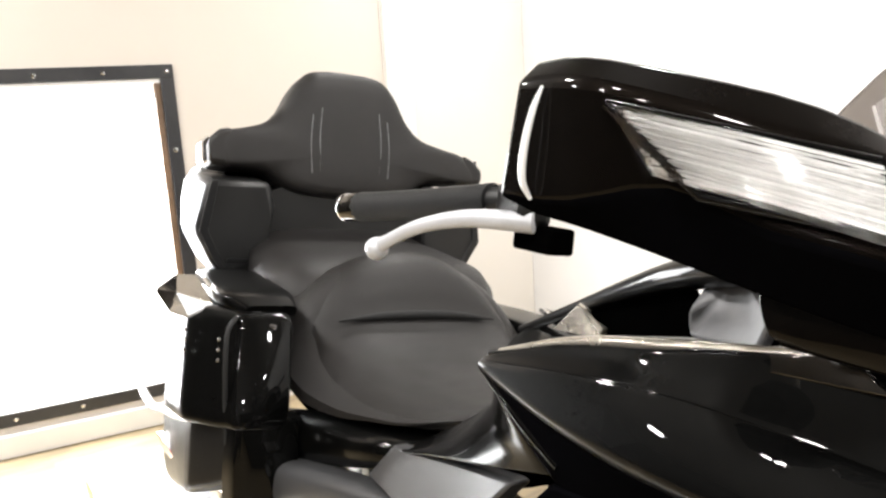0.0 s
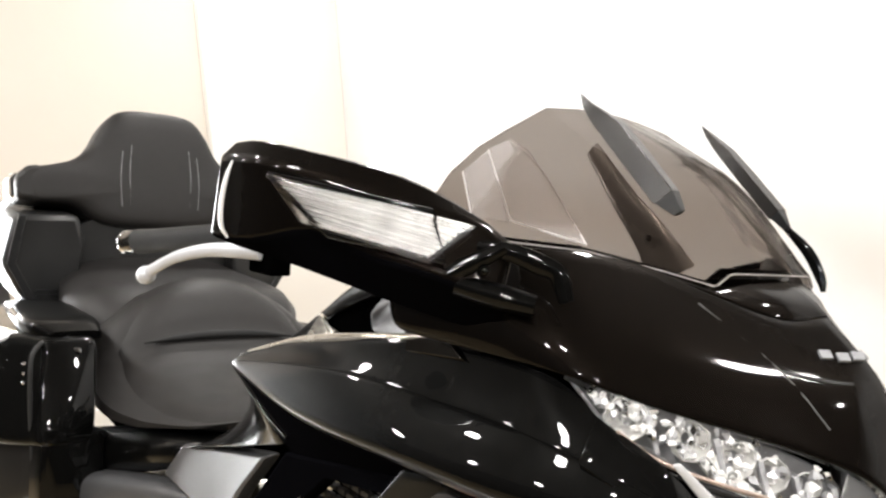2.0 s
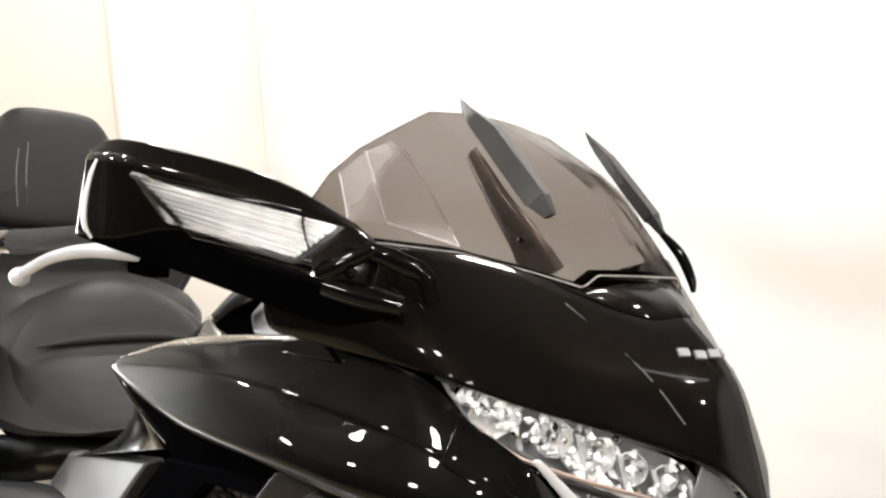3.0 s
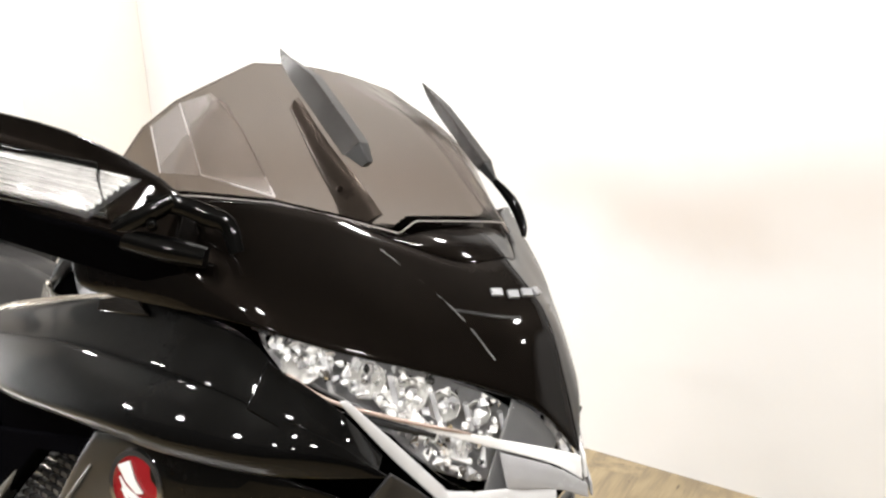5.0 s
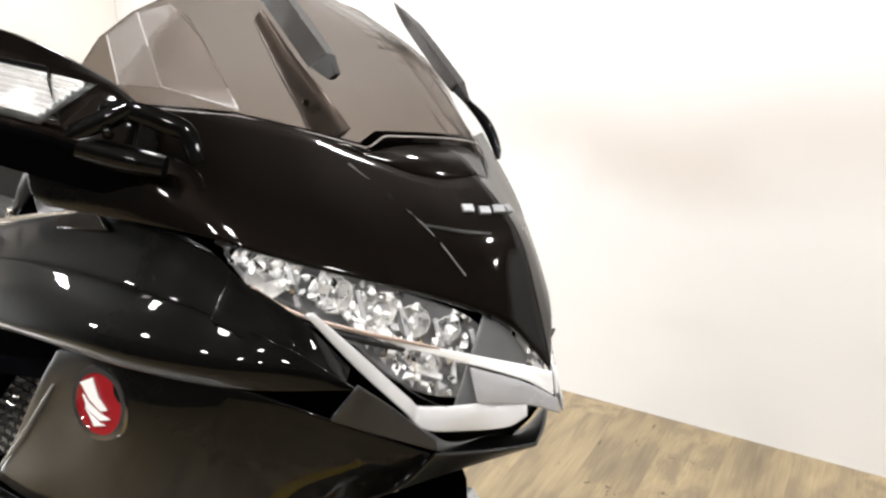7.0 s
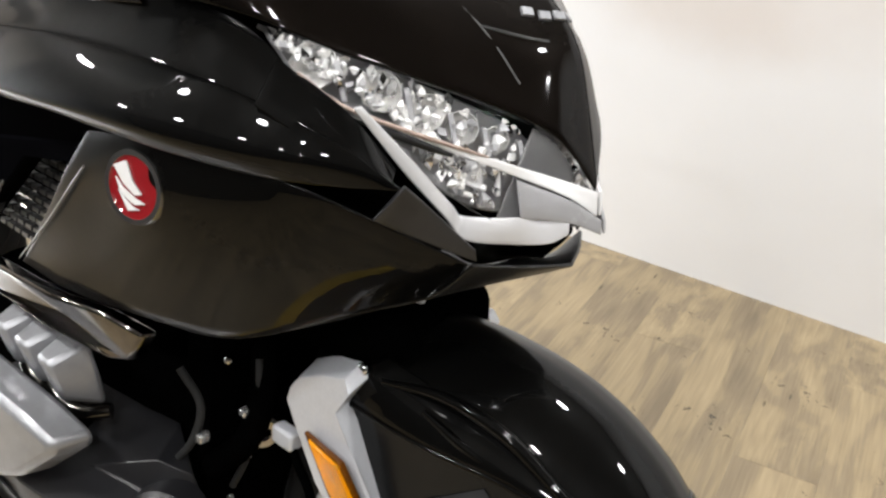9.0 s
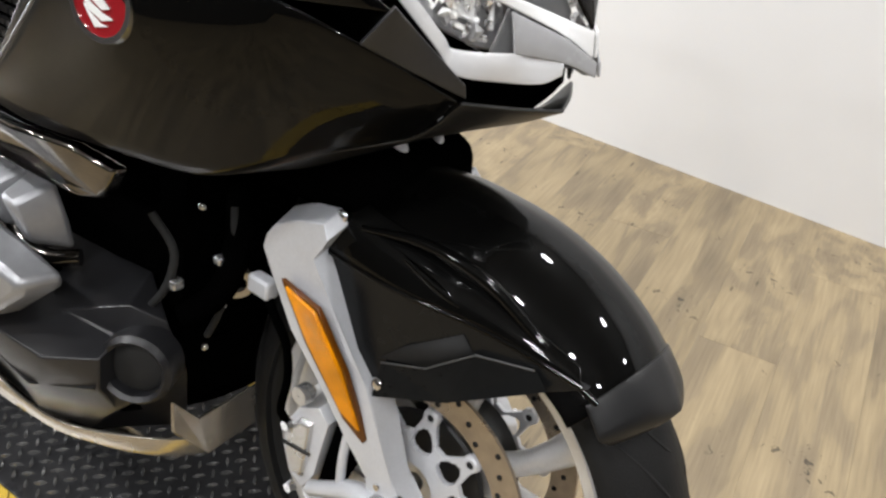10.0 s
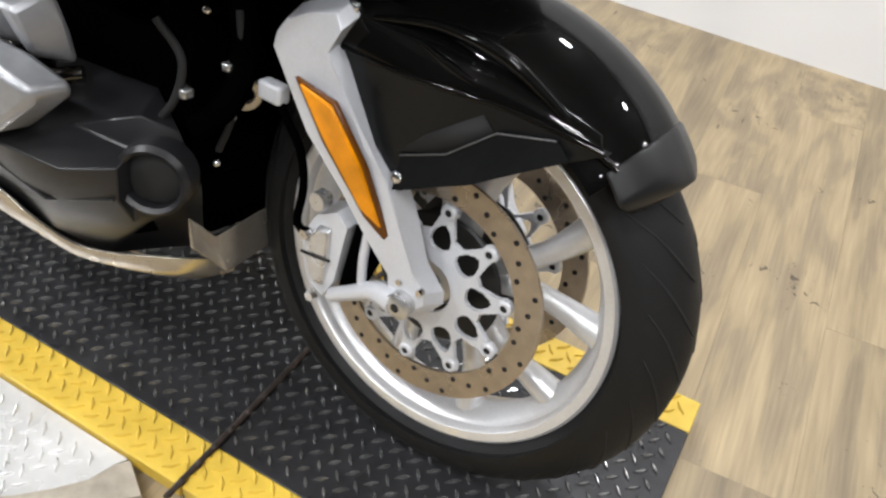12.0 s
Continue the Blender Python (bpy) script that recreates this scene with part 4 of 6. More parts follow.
panel("side_cowl", [CREASE, [(-0.652, -0.350, 0.927), (-0.510, -0.3465, 0.934), (-0.390, -0.340, 0.940), (-0.260, -0.325, 0.940), (-0.160, -0.305, 0.934), (-0.082, -0.268, 0.921), (-0.038, -0.217, 0.906)],
                    [(-0.652, -0.350, 0.925), (-0.515, -0.353, 0.912), (-0.398, -0.351, 0.910), (-0.270, -0.339, 0.913), (-0.170, -0.318, 0.910), (-0.085, -0.276, 0.905), (-0.030, -0.210, 0.900)],
                    [(-0.645, -0.347, 0.919), (-0.550, -0.347, 0.905), (-0.440, -0.345, 0.897), (-0.320, -0.338, 0.900), (-0.250, -0.326, 0.897), (-0.170, -0.308, 0.893), (-0.090, -0.266, 0.887), (-0.015, -0.196, 0.888)]],
      BLACK, bike, 40, 14, label="gloss black bulging side cowl", far=0.72)
for s in (-1, 0.63):
    plate("cowl_inset", [(-0.347, s * 0.296, 1.010), (-0.284, s * 0.290, 1.024), (-0.252, s * 0.292, 1.006), (-0.340, s * 0.300, 0.999)], 0.004, DARKCHROME, bike, "small glossy inset in the cowl top", bevel=0.001)
panel("vent_hood", [[(-0.640, -0.345, 0.915), (-0.550, -0.344, 0.903), (-0.440, -0.342, 0.895), (-0.320, -0.334, 0.898), (-0.255, -0.320, 0.894)],
                    [(-0.620, -0.330, 0.885), (-0.545, -0.326, 0.862), (-0.440, -0.320, 0.868), (-0.330, -0.312, 0.880), (-0.270, -0.308, 0.888)],
                    [(-0.590, -0.312, 0.850), (-0.540, -0.306, 0.826), (-0.440, -0.298, 0.842), (-0.335, -0.292, 0.862), (-0.290, -0.294, 0.880)]],
      HOOD, bike, 24, 8, label="blue-black satin hood over the side vent", far=0.72)
panel("lower_cowl", [[(-0.305, -0.3165, 0.884), (-0.250, -0.313, 0.893), (-0.200, -0.303, 0.893), (-0.090, -0.264, 0.886), (-0.036, -0.206, 0.858), (0.004, -0.115, 0.812)],
                     [(-0.350, -0.3165, 0.836), (-0.280, -0.312, 0.848), (-0.205, -0.304, 0.850), (-0.098, -0.264, 0.848), (-0.040, -0.200, 0.830), (-0.002, -0.118, 0.804)],
                     [(-0.400, -0.3130, 0.780), (-0.320, -0.307, 0.795), (-0.212, -0.296, 0.800), (-0.108, -0.252, 0.800), (-0.045, -0.183, 0.798), (-0.008, -0.119, 0.795)],
                     [(-0.490, -0.303, 0.690), (-0.392, -0.298, 0.688), (-0.262, -0.277, 0.697), (-0.180, -0.238, 0.697), (-0.090, -0.181, 0.741), (-0.032, -0.125, 0.768)]],
      BLACK, bike, 34, 16, label="gloss black lower cowl mirroring the floor", far=0.72)
panel("chin", [[(-0.262, -0.277, 0.697), (-0.180, -0.236, 0.697), (-0.090, -0.177, 0.741), (-0.032, -0.120, 0.768), (0.004, -0.108, 0.810)],
               [(-0.262, -0.12, 0.660), (-0.180, -0.10, 0.680), (-0.090, -0.08, 0.735), (-0.010, -0.06, 0.775), (0.030, -0.055, 0.806)],
               [(-0.262, 0.0, 0.655), (-0.180, 0.0, 0.675), (-0.090, 0.0, 0.735), (0.0, 0.0, 0.775), (0.050, 0.0, 0.803)]], SATIN, bike, 24, 8, label="black under-nose panel")
for s in (-1, 0.63):
    panel("corner_panel", [[(-0.0107, s * 0.2000, 0.8937), (-0.0087, s * 0.1600, 0.8665), (0.0116, s * 0.1180, 0.8291)], [(-0.0346, s * 0.2090, 0.8587), (-0.0153, s * 0.1650, 0.8385), (0.0110, s * 0.1130, 0.8164)]],
          CORNER, bike, 12, 4, both=False, label="dark grey corner panel")
# headlamp: bowl, five lens cells, white light bars, clear cover
for s in (-1, 0.68):
    def side_of(q):
        return [(x, -s * y, z) for x, y, z in q]
    low = [(-0.112, -0.254, 0.986), (-0.080, -0.242, 0.958), (-0.030, -0.178, 0.918), (-0.002, -0.132, 0.872), (0.030, -0.080, 0.850), (0.060, -0.015, 0.850)]
    up = [(-0.138, -0.249, 1.003), (-0.096, -0.203, 0.987), (-0.055, -0.152, 0.973), (-0.006, -0.090, 0.953), (0.034, -0.038, 0.928), (0.056, -0.004, 0.884)]
    hl = panel("headlamp", [side_of([(x - 0.045, y * 0.90, z - 0.004) for x, y, z in up]), side_of([(x - 0.060, y * 0.85, z) for x, y, z in spline([(np.array(a) + np.array(b)) / 2 for a, b in zip(up, low)], 6)]),
                            side_of([(x - 0.045, y * 0.90, z + 0.004) for x, y, z in low])], HOUSING, bike, 24, 8, both=False, label="clear LED headlamp with five bright cells")[0]
    nrm = Vector((0.62, s * 0.70, 0.10)).normalized()
    rot = nrm.to_track_quat("Y", "Z").to_matrix().to_4x4()
    edge_up, edge_low = spline(up, 40), spline(low, 40)

    def inside(i, v, sink):
        """A place behind the clear cover: along it (i), down it (v) and how far in."""
        q = edge_up[i] * (1 - v) + edge_low[i] * v
        return Vector((q[0], -s * q[1], q[2])) - nrm * sink

    rnd = random.Random(7)
    for k, (i, v, r) in enumerate(((5, 0.50, 0.020), (12, 0.40, 0.018), (17, 0.38, 0.0165), (21, 0.34, 0.0155), (25, 0.28, 0.012))):
        c = inside(i, v, 0.022)
        at = Matrix.Translation(c) @ rot
        cell = lathe("lamp_cell", [(0.006, -0.016), (r * 0.55, -0.013), (r * 0.92, -0.002), (r, 0.004), (r + 0.001, 0.002), (r * 0.6, -0.017)], SIGNAL, hl, 10, "bright faceted reflector cell", m=at)
        if k == 0:
            for w in (0.021, 0.016, 0.011):
                lathe("cell_ring", [(w - 0.0015, 0.0), (w, 0.003), (w + 0.0015, 0.0), (w, -0.003)], CHROME, cell, 28, m=at @ Matrix.Translation((0, 0.002, 0)))
        else:
            for a_ in range(7):
                turn = Matrix.Rotation(a_ * 0.898 + k, 4, "Y")
                block("cell_fin", 0.002, r * 0.85, -0.006, 0.002 + 0.002 * (a_ % 3), -0.0028, 0.0028, (SIGNAL, CHROME)[a_ % 3 == 2], cell, bevel=0.0008, m=at @ turn @ Matrix.Rotation(0.35, 4, "Z"))
        ball("lamp_bead", c - nrm * 0.002, 0.0065, SIGNAL if k else LENS, cell, "clear projector bead", seg=12)
        block("cell_divider", -0.0025, 0.0025, -0.014, 0.004, -r * 0.95, r * 0.8, HOUSING, hl, "grey divider between cells", bevel=0.001, m=Matrix.Translation(inside(i + 3, v, 0.016)) @ rot @ Matrix.Rotation(0.3, 4, "Y"))
    # random shards; the white ones put the lamp's sparkle into the colour
    for k in range(230):
        if k < 180:
            i, v = rnd.randint(1, 27), rnd.uniform(0.08, 0.62)
        else:
            i, v = rnd.randint(14, 27), rnd.uniform(0.62, 0.95)
        e_ = rnd.uniform(0.0025, 0.0085)
        bm = bmesh.new()
        bmesh.ops.create_cone(bm, cap_ends=True, segments=4, radius1=e_, radius2=e_ * 0.35, depth=e_, matrix=Matrix.LocRotScale(inside(i, v, rnd.uniform(0.007, 0.022)), Euler([rnd.uniform(0, 6.3) for _ in range(3)]), (1, 0.6, 1)))
        part("lamp_facet", bm, (WHITE, SIGNAL, CHROME, REFLECT, SIGNAL, LENS, HOUSING, WHITE)[k % 8], hl, smooth=False)
    # lower chamber: slanting bright vanes, a grey face in a white frame, small bulbs
    for i, v, w, h, turn, mat in ((17, 0.72, 0.012, 0.006, 0.45, SIGNAL), (19, 0.66, 0.018, 0.0035, 0.75, SIGNAL), (20, 0.72, 0.018, 0.003, 0.75, CHROME), (21, 0.76, 0.019, 0.003, 0.75, SIGNAL), (18, 0.84, 0.016, 0.003, 0.55, CHROME), (24, 0.70, 0.010, 0.011, 0.1, GUIDE), (27, 0.66, 0.0028, 0.014, -0.1, WHITE), (24, 0.80, 0.016, 0.003, 0.25, WHITE), (25, 0.90, 0.012, 0.0025, 0.2, SIGNAL), (15, 0.60, 0.012, 0.004, 0.9, SIGNAL), (14, 0.72, 0.010, 0.004, 0.8, SIGNAL)):
        block("lamp_vane", -w, w, -0.004, 0.004, -h, h, mat, hl, "bright vane in the lower chamber", bevel=0.0015, m=Matrix.Translation(inside(i, v, 0.026)) @ rot @ Matrix.Rotation(turn * s, 4, "Y") @ Matrix.Rotation(0.25, 4, "X"))
    for i, v in ((23, 0.86), (26, 0.92), (16, 0.80)):
        ball("lamp_bead", inside(i, v, 0.020), 0.0040, SIGNAL, hl, seg=10)
    tube("lamp_trim", side_of([(-0.098, -0.247, 0.972), (-0.070, -0.222, 0.950), (-0.035, -0.180, 0.934), (-0.008, -0.135, 0.921), (0.006, -0.110, 0.914)]), [0.0012, 0.0018, 0.0022, 0.0018, 0.001], COPPER, hl, seg=8, n=24, label="copper-toned strip under the cells")
    tube("lamp_shade", side_of([(-0.060, -0.208, 0.938), (-0.034, -0.176, 0.926), (-0.012, -0.140, 0.914)]), [0.002, 0.004, 0.002], TIPMAT, hl, seg=8, n=14, label="dark strip below the copper trim")
    bar_top = [(-0.032, -0.170, 0.933), (-0.015, -0.138, 0.922), (0.016, -0.092, 0.909), (0.046, -0.030, 0.892), (0.064, -0.004, 0.884)]
    bar_low = [(-0.031, -0.170, 0.929), (-0.014, -0.138, 0.916), (0.017, -0.092, 0.900), (0.049, -0.030, 0.877), (0.068, -0.004, 0.860)]
    panel("light_bar", [side_of(bar_top), side_of(bar_low)], WHITE, hl, 20, 4, thick=0.004, both=False, label="white light guide")
    outer = [(-0.0600, -0.2180, 0.9500), (-0.0330, -0.1800, 0.9000), (-0.0086, -0.1420, 0.8571), (-0.0048, -0.1160, 0.8339), (0.0254, -0.0800, 0.8324), (0.0486, -0.0520, 0.8349), (0.0571, -0.0340, 0.8436)]
    inner = [(-0.0560, -0.2140, 0.9520), (-0.0287, -0.1740, 0.9092), (-0.0100, -0.1340, 0.8677), (-0.0100, -0.1160, 0.8554), (0.0289, -0.0800, 0.8597), (0.0342, -0.0560, 0.8629), (0.0555, -0.0330, 0.8563)]
    panel("lamp_wedge", [side_of([(0.0229, -0.0860, 0.8951), (0.0521, -0.0330, 0.8760), (0.0738, -0.0040, 0.8580)]), side_of([(0.0302, -0.0800, 0.8595), (0.0565, -0.0340, 0.8545), (0.0764, -0.0040, 0.8440)])], WEDGE, hl, 14, 4, thick=0.003, both=False, label="milky grey end of the lower chamber")
    panel("cowl_return", [side_of([(-0.114, -0.256, 0.982), (-0.062, -0.222, 0.946), (-0.036, -0.185, 0.900)]), side_of([(-0.108, -0.282, 0.945), (-0.060, -0.246, 0.915), (-0.022, -0.204, 0.893)])], BLACK, bike, 12, 4, thick=0.002, both=False, label="gloss black cowl edge below the lamp")
    panel("running_light", [side_of(outer), side_of([((a[0] + b[0]) / 2 + 0.001, (a[1] + b[1]) / 2 - 0.001, (a[2] + b[2]) / 2) for a, b in zip(outer, inner)]), side_of(inner)], GUIDE, hl, 34, 6, thick=0.004, both=False, label="milky running light strip")
    end_up, end_low = spline(up, 40), spline(low, 40)
    ends = [[(e[i][0] - 0.010, e[i][1], e[i][2]) for i in (29, 32, 35, 37)] for e in (end_up, (end_up + end_low) / 2, end_low)]
    panel("lamp_end", [side_of(q) for q in ends], GREYPAINT, hl, 12, 6, thick=0.002, both=False, label="grey inner bezel")
    cov = panel("clear_cover", [side_of(up), side_of([(x + 0.006, y * 1.02, z) for x, y, z in spline([(np.array(a) + np.array(b)) / 2 for a, b in zip(up, low)], 6)]), side_of(low)], COVER, hl, 24, 8, thick=0.0025, both=False, label="clear plastic cover")[0]
    cov.visible_shadow = False
    # raised emblem on the lower cowl
    em = Matrix.Translation((-0.233, s * 0.3095, 0.8480)) @ Vector((0.26, s * 0.96, 0.0)).to_track_quat("Y", "Z").to_matrix().to_4x4()
    badge = lathe("emblem", [(0.0005, 0.0), (0.0005, 0.004), (0.026, 0.004), (0.027, 0.0)], RED, bike, 40, "oval red emblem with white wing shape", m=em @ Matrix.Diagonal((1.08, 1, 1.14, 1)))
    lathe("emblem_rim", [(0.026, 0.0), (0.026, 0.006), (0.0305, 0.006), (0.032, 0.0)], CHROME, badge, 40)
    for feather in ([(-0.019, 0.013), (-0.004, 0.019), (0.003, 0.004), (0.014, -0.006), (0.006, -0.008), (-0.008, 0.000)], [(-0.017, 0.004), (-0.009, -0.003), (0.006, -0.010), (0.018, -0.013), (0.006, -0.016), (-0.010, -0.009)],
                    [(-0.014, -0.006), (-0.008, -0.011), (0.004, -0.018), (0.012, -0.019), (-0.002, -0.022)]):
        plate("wing_shape", [(0.003 - x * 0.92, 0.0055, z + 0.002) for x, z in feather], 0.002, WHITE, badge, bevel=0.0005)

# black body for the darkness inside the front; maker's plate as plain bars
rings("fairing_filler", [(-0.62, 0, 0.86, 0.20, 0.08), (-0.45, 0, 0.90, 0.24, 0.13), (-0.28, 0, 0.90, 0.24, 0.16), (-0.14, 0, 0.89, 0.15, 0.13), (-0.05, 0, 0.87, 0.07, 0.06)], VOID, bike, label="black body filling the dark inside of the fairing")
fine = [spline(q, 160) for q in UPPER]
fine = np.array([spline([q[i] for q in fine], 60) for i in range(160)])
for k in range(5):
    y = -0.036 + 0.0150 * k
    i, j = np.unravel_index(np.argmin((fine[:, :, 1] + abs(y)) ** 2 + (fine[:, :, 2] - 1.036) ** 2), fine.shape[:2])
    i, j = min(max(i, 2), 157), min(max(j, 2), 57)
    nrm = Vector(np.cross(fine[i, j + 2] - fine[i, j - 2], fine[i + 2, j] - fine[i - 2, j])).normalized()
    nrm = nrm if nrm.x > 0 else -nrm
    if y > 0:
        nrm.y = -nrm.y
    block("name_bar", -0.0064, 0.0064, -0.002, 0.002, -0.0048, 0.0048, HEADMAT, bike, "plain bright bar where the maker's name stands", bevel=0.001,
          m=Matrix.Translation(Vector((fine[i, j, 0], y, fine[i, j, 2])) + nrm * 0.003) @ nrm.to_track_quat("Y", "Z").to_matrix().to_4x4())
for s in (-1, LEFT):
    line = []
    for v, z in spline([(0.0, 0.122, 1.078), (0.0, 0.099, 1.046), (0.0, 0.085, 1.022), (0.0, 0.067, 0.977)], 16)[:, 1:]:
        i, j = np.unravel_index(np.argmin((fine[:, :, 1] + v) ** 2 + (fine[:, :, 2] - z) ** 2), fine.shape[:2])
        line.append((fine[i, j, 0] + 0.0008, s * (v + 0.0006), z))
    tube("cowl_crease", line, 0.0013, GREYPAINT, bike, seg=6, n=30, label="fine raised crease on the cowl")
    tube("vent_lip", [(-0.042, s * 0.085, 1.022), (-0.010, s * 0.045, 1.016), (0.006, 0.0, 1.014)], 0.0025, SATIN, bike, seg=6, n=12)

# windscreen with bars
SB = [(-0.318, -0.285, 1.128), (-0.290, -0.262, 1.122), (-0.262, -0.235, 1.122), (-0.203, -0.185, 1.119), (-0.151, -0.135, 1.106), (-0.110, -0.097, 1.094), (-0.106, -0.078, 1.107), (-0.090, -0.035, 1.108), (-0.082, 0.0, 1.108)]
ST = [(-0.352, -0.268, 1.158), (-0.343, -0.252, 1.190), (-0.342, -0.216, 1.221), (-0.346, -0.176, 1.243), (-0.343, -0.1156, 1.277), (-0.345, -0.080, 1.281), (-0.345, -0.062, 1.283), (-0.346, -0.028, 1.285), (-0.346, 0.0, 1.285)]
g = []
for k in range(len(SB) - 1):
    for u in np.linspace(0, 1, 6, endpoint=k == len(SB) - 2):
        a, b = [np.array(q[k]) * (1 - u) + np.array(q[k + 1]) * u for q in (SB, ST)]
        c = (a + b) / 2 + np.array([0.020, -0.004, 0.014]) * min(1, np.linalg.norm(b - a) / 0.2)
        g.append(spline([a, c, b], 14))
g = g + [q * np.array([1, -1, 1]) - np.array([0, 0, 0.03]) * abs(q[:, 1:2]) for q in g[-2::-1] if abs(q[0, 1]) < 0.190]
scr = part("windscreen", sheet(np.array(g)), SCREEN, bike, "smoked clear windscreen", thick=0.004, smooth=False)
scr.visible_shadow = False
base = np.array([[q[0] + np.array([-0.012 - 0.03 * v, 0, 0.004 - 0.060 * v]) for v in (0, 0.3, 0.6, 1.0)] for q in g])
part("screen_base", sheet(base), DARK, scr, "black filler under the screen", thick=0.003)
tube("screen_edge", [q[0] for q in g], 0.0009, EDGE, scr, seg=6, label="pale cut lower edge", curve=False)
tube("screen_edge", [q[-1] for q in g], 0.0010, FROST, scr, seg=6, label="cut upper edge", curve=False)


def blade(tip, foot, face, width, side=1):
    """A wedge-shaped bar with a pointed upper end, a ridge along it and a clipped black foot."""
    tip, foot, face = Vector(tip), Vector(foot), Vector(face).normalized()
    d = foot - tip
    w = d.cross(face).normalized() * width * side
    bm = bmesh.new()
    rows = []
    for u, wl, wr, h in ((0.0, -0.40, -0.30, 0.001), (0.10, -0.85, -0.05, 0.005), (0.22, -1.0, 0.45, 0.008), (0.34, -1.0, 0.92, 0.010), (0.60, -1.0, 1.0, 0.011), (0.93, -0.95, 1.0, 0.011)):
        q = tip + d * u
        m_ = wl * 0.35 + wr * 0.65
        rows.append([bm.verts.new(q + w * wl), bm.verts.new(q + w * m_ + face * h), bm.verts.new(q + w * wr), bm.verts.new(q + w * (wl + wr) * 0.5 - face * h)])
    for a, b in zip(rows, rows[1:]):
        for j in range(4):
            bm.faces.new((a[j], a[(j + 1) % 4], b[(j + 1) % 4], b[j]))
    bm.faces.new(rows[0]), bm.faces.new(rows[-1][::-1])
    bar_ = part("screen_bar", bm, BARGREY, scr, "dark grey slanting bar on the screen", bevel=0.004)
    bm = bmesh.new()
    q0, q1 = tip + d * 0.925, tip + d * 1.06
    a = [bm.verts.new(q0 + w * -0.93 + face * 0.001), bm.verts.new(q0 + w * 0.32 + face * 0.0105), bm.verts.new(q0 + w * 0.99), bm.verts.new(q0 - face * 0.009)]
    b = [bm.verts.new(q1 + w * -0.35), bm.verts.new(q1 + w * 0.15 + face * 0.003), bm.verts.new(q1 + w * 0.55), bm.verts.new(q1 + w * 0.1 - face * 0.006)]
    for j in range(4):
        bm.faces.new((a[j], a[(j + 1) % 4], b[(j + 1) % 4], b[j]))
    bm.faces.new(a), bm.faces.new(b[::-1])
    part("bar_foot", bm, SATIN, bar_, "black clipped bar end", bevel=0.0012)


blade((-0.278, -0.121, 1.292), (-0.160, -0.108, 1.170), (0.62, -0.62, 0.48), 0.0165, -1)
blade((-0.289, 0.123, 1.287), (-0.168, 0.130, 1.163), (0.62, 0.62, 0.48), 0.0150)
for s in (-1, 1):
    dz = 0.0 if s < 0 else -0.010
    if s < 0:
        tube("screen_bracket", [(-0.269, s * 0.112, 1.229 + dz), (-0.216, s * 0.112, 1.171 + dz), (-0.180, s * 0.107, 1.132 + dz), (-0.160, s * 0.100, 1.098 + dz)], [0.010, 0.016, 0.022, 0.030], BRACKETMAT, scr, seg=12, n=14, flat=0.25, label="brown-grey bracket behind the screen")
        ball("screw", (-0.176, s * 0.122, 1.136 + dz), 0.0040, CHROME, scr)
    facet = [(-0.3105, s * 0.2300, 1.217 + dz), (-0.330, s * 0.1815, 1.234 + dz), (-0.306, s * 0.1735, 1.2205 + dz), (-0.2010, s * 0.1870, 1.1252 + dz), (-0.2685, s * 0.2280, 1.1428 + dz)]
    fore = [(-0.3142, s * 0.2600, 1.191 + dz), facet[0], facet[4], (-0.2935, s * 0.2600, 1.1434 + dz)]
    for poly in (facet, fore):
        bm = bmesh.new()
        bm.faces.new([bm.verts.new(q) for q in poly])
        bmesh.ops.triangulate(bm, faces=bm.faces[:])
        part("side_facet", bm, FROST, scr, "paler folded side of the screen", thick=0.0015, smooth=False).visible_shadow = False
    tube("facet_edge", [facet[1], facet[2], facet[3]], 0.0011, EDGE, scr, seg=6, curve=False)
    tube("facet_edge", [facet[0], facet[4], facet[3]], 0.0011, EDGE, scr, seg=6, curve=False)
    tube("facet_edge", [fore[0], fore[3]], 0.0011, EDGE, scr, seg=6, curve=False)
tube("screen_mount", [(-0.166, 0.132, 1.158), (-0.140, 0.142, 1.130), (-0.124, 0.146, 1.100), (-0.118, 0.142, 1.086)], [0.004, 0.007, 0.006, 0.003], BLACK, scr, seg=10, n=12, flat=0.6, label="black mount at the foot of the screen")

panel("cowl_lip", [[(-0.165, -0.148, 1.100), (-0.118, -0.103, 1.088), (-0.100, -0.060, 1.096), (-0.090, 0.0, 1.100)], [(-0.148, -0.128, 1.100), (-0.094, -0.080, 1.082), (-0.074, -0.045, 1.083), (-0.064, 0.0, 1.086)],
                   [(-0.140, -0.133, 1.098), (-0.112, -0.105, 1.087), (-0.066, -0.050, 1.067), (-0.046, 0.0, 1.071)]], DARK, bike, 24, 8, label="dark gloss lip of the cowl under the screen")
# dash behind the screen
rings("dash", [(-0.52, 0, 0.98, 0.16, 0.03), (-0.42, 0, 1.005, 0.20, 0.04), (-0.30, 0, 1.020, 0.22, 0.038), (-0.20, 0, 1.005, 0.13, 0.030), (-0.14, 0, 1.000, 0.08, 0.020)], SATIN, bike, label="black dash behind the screen")

# mirror pods with turn signals
def pod_rail(q, s):
    return [(x, s * y, z) for x, y, z in spline(q, 16)]


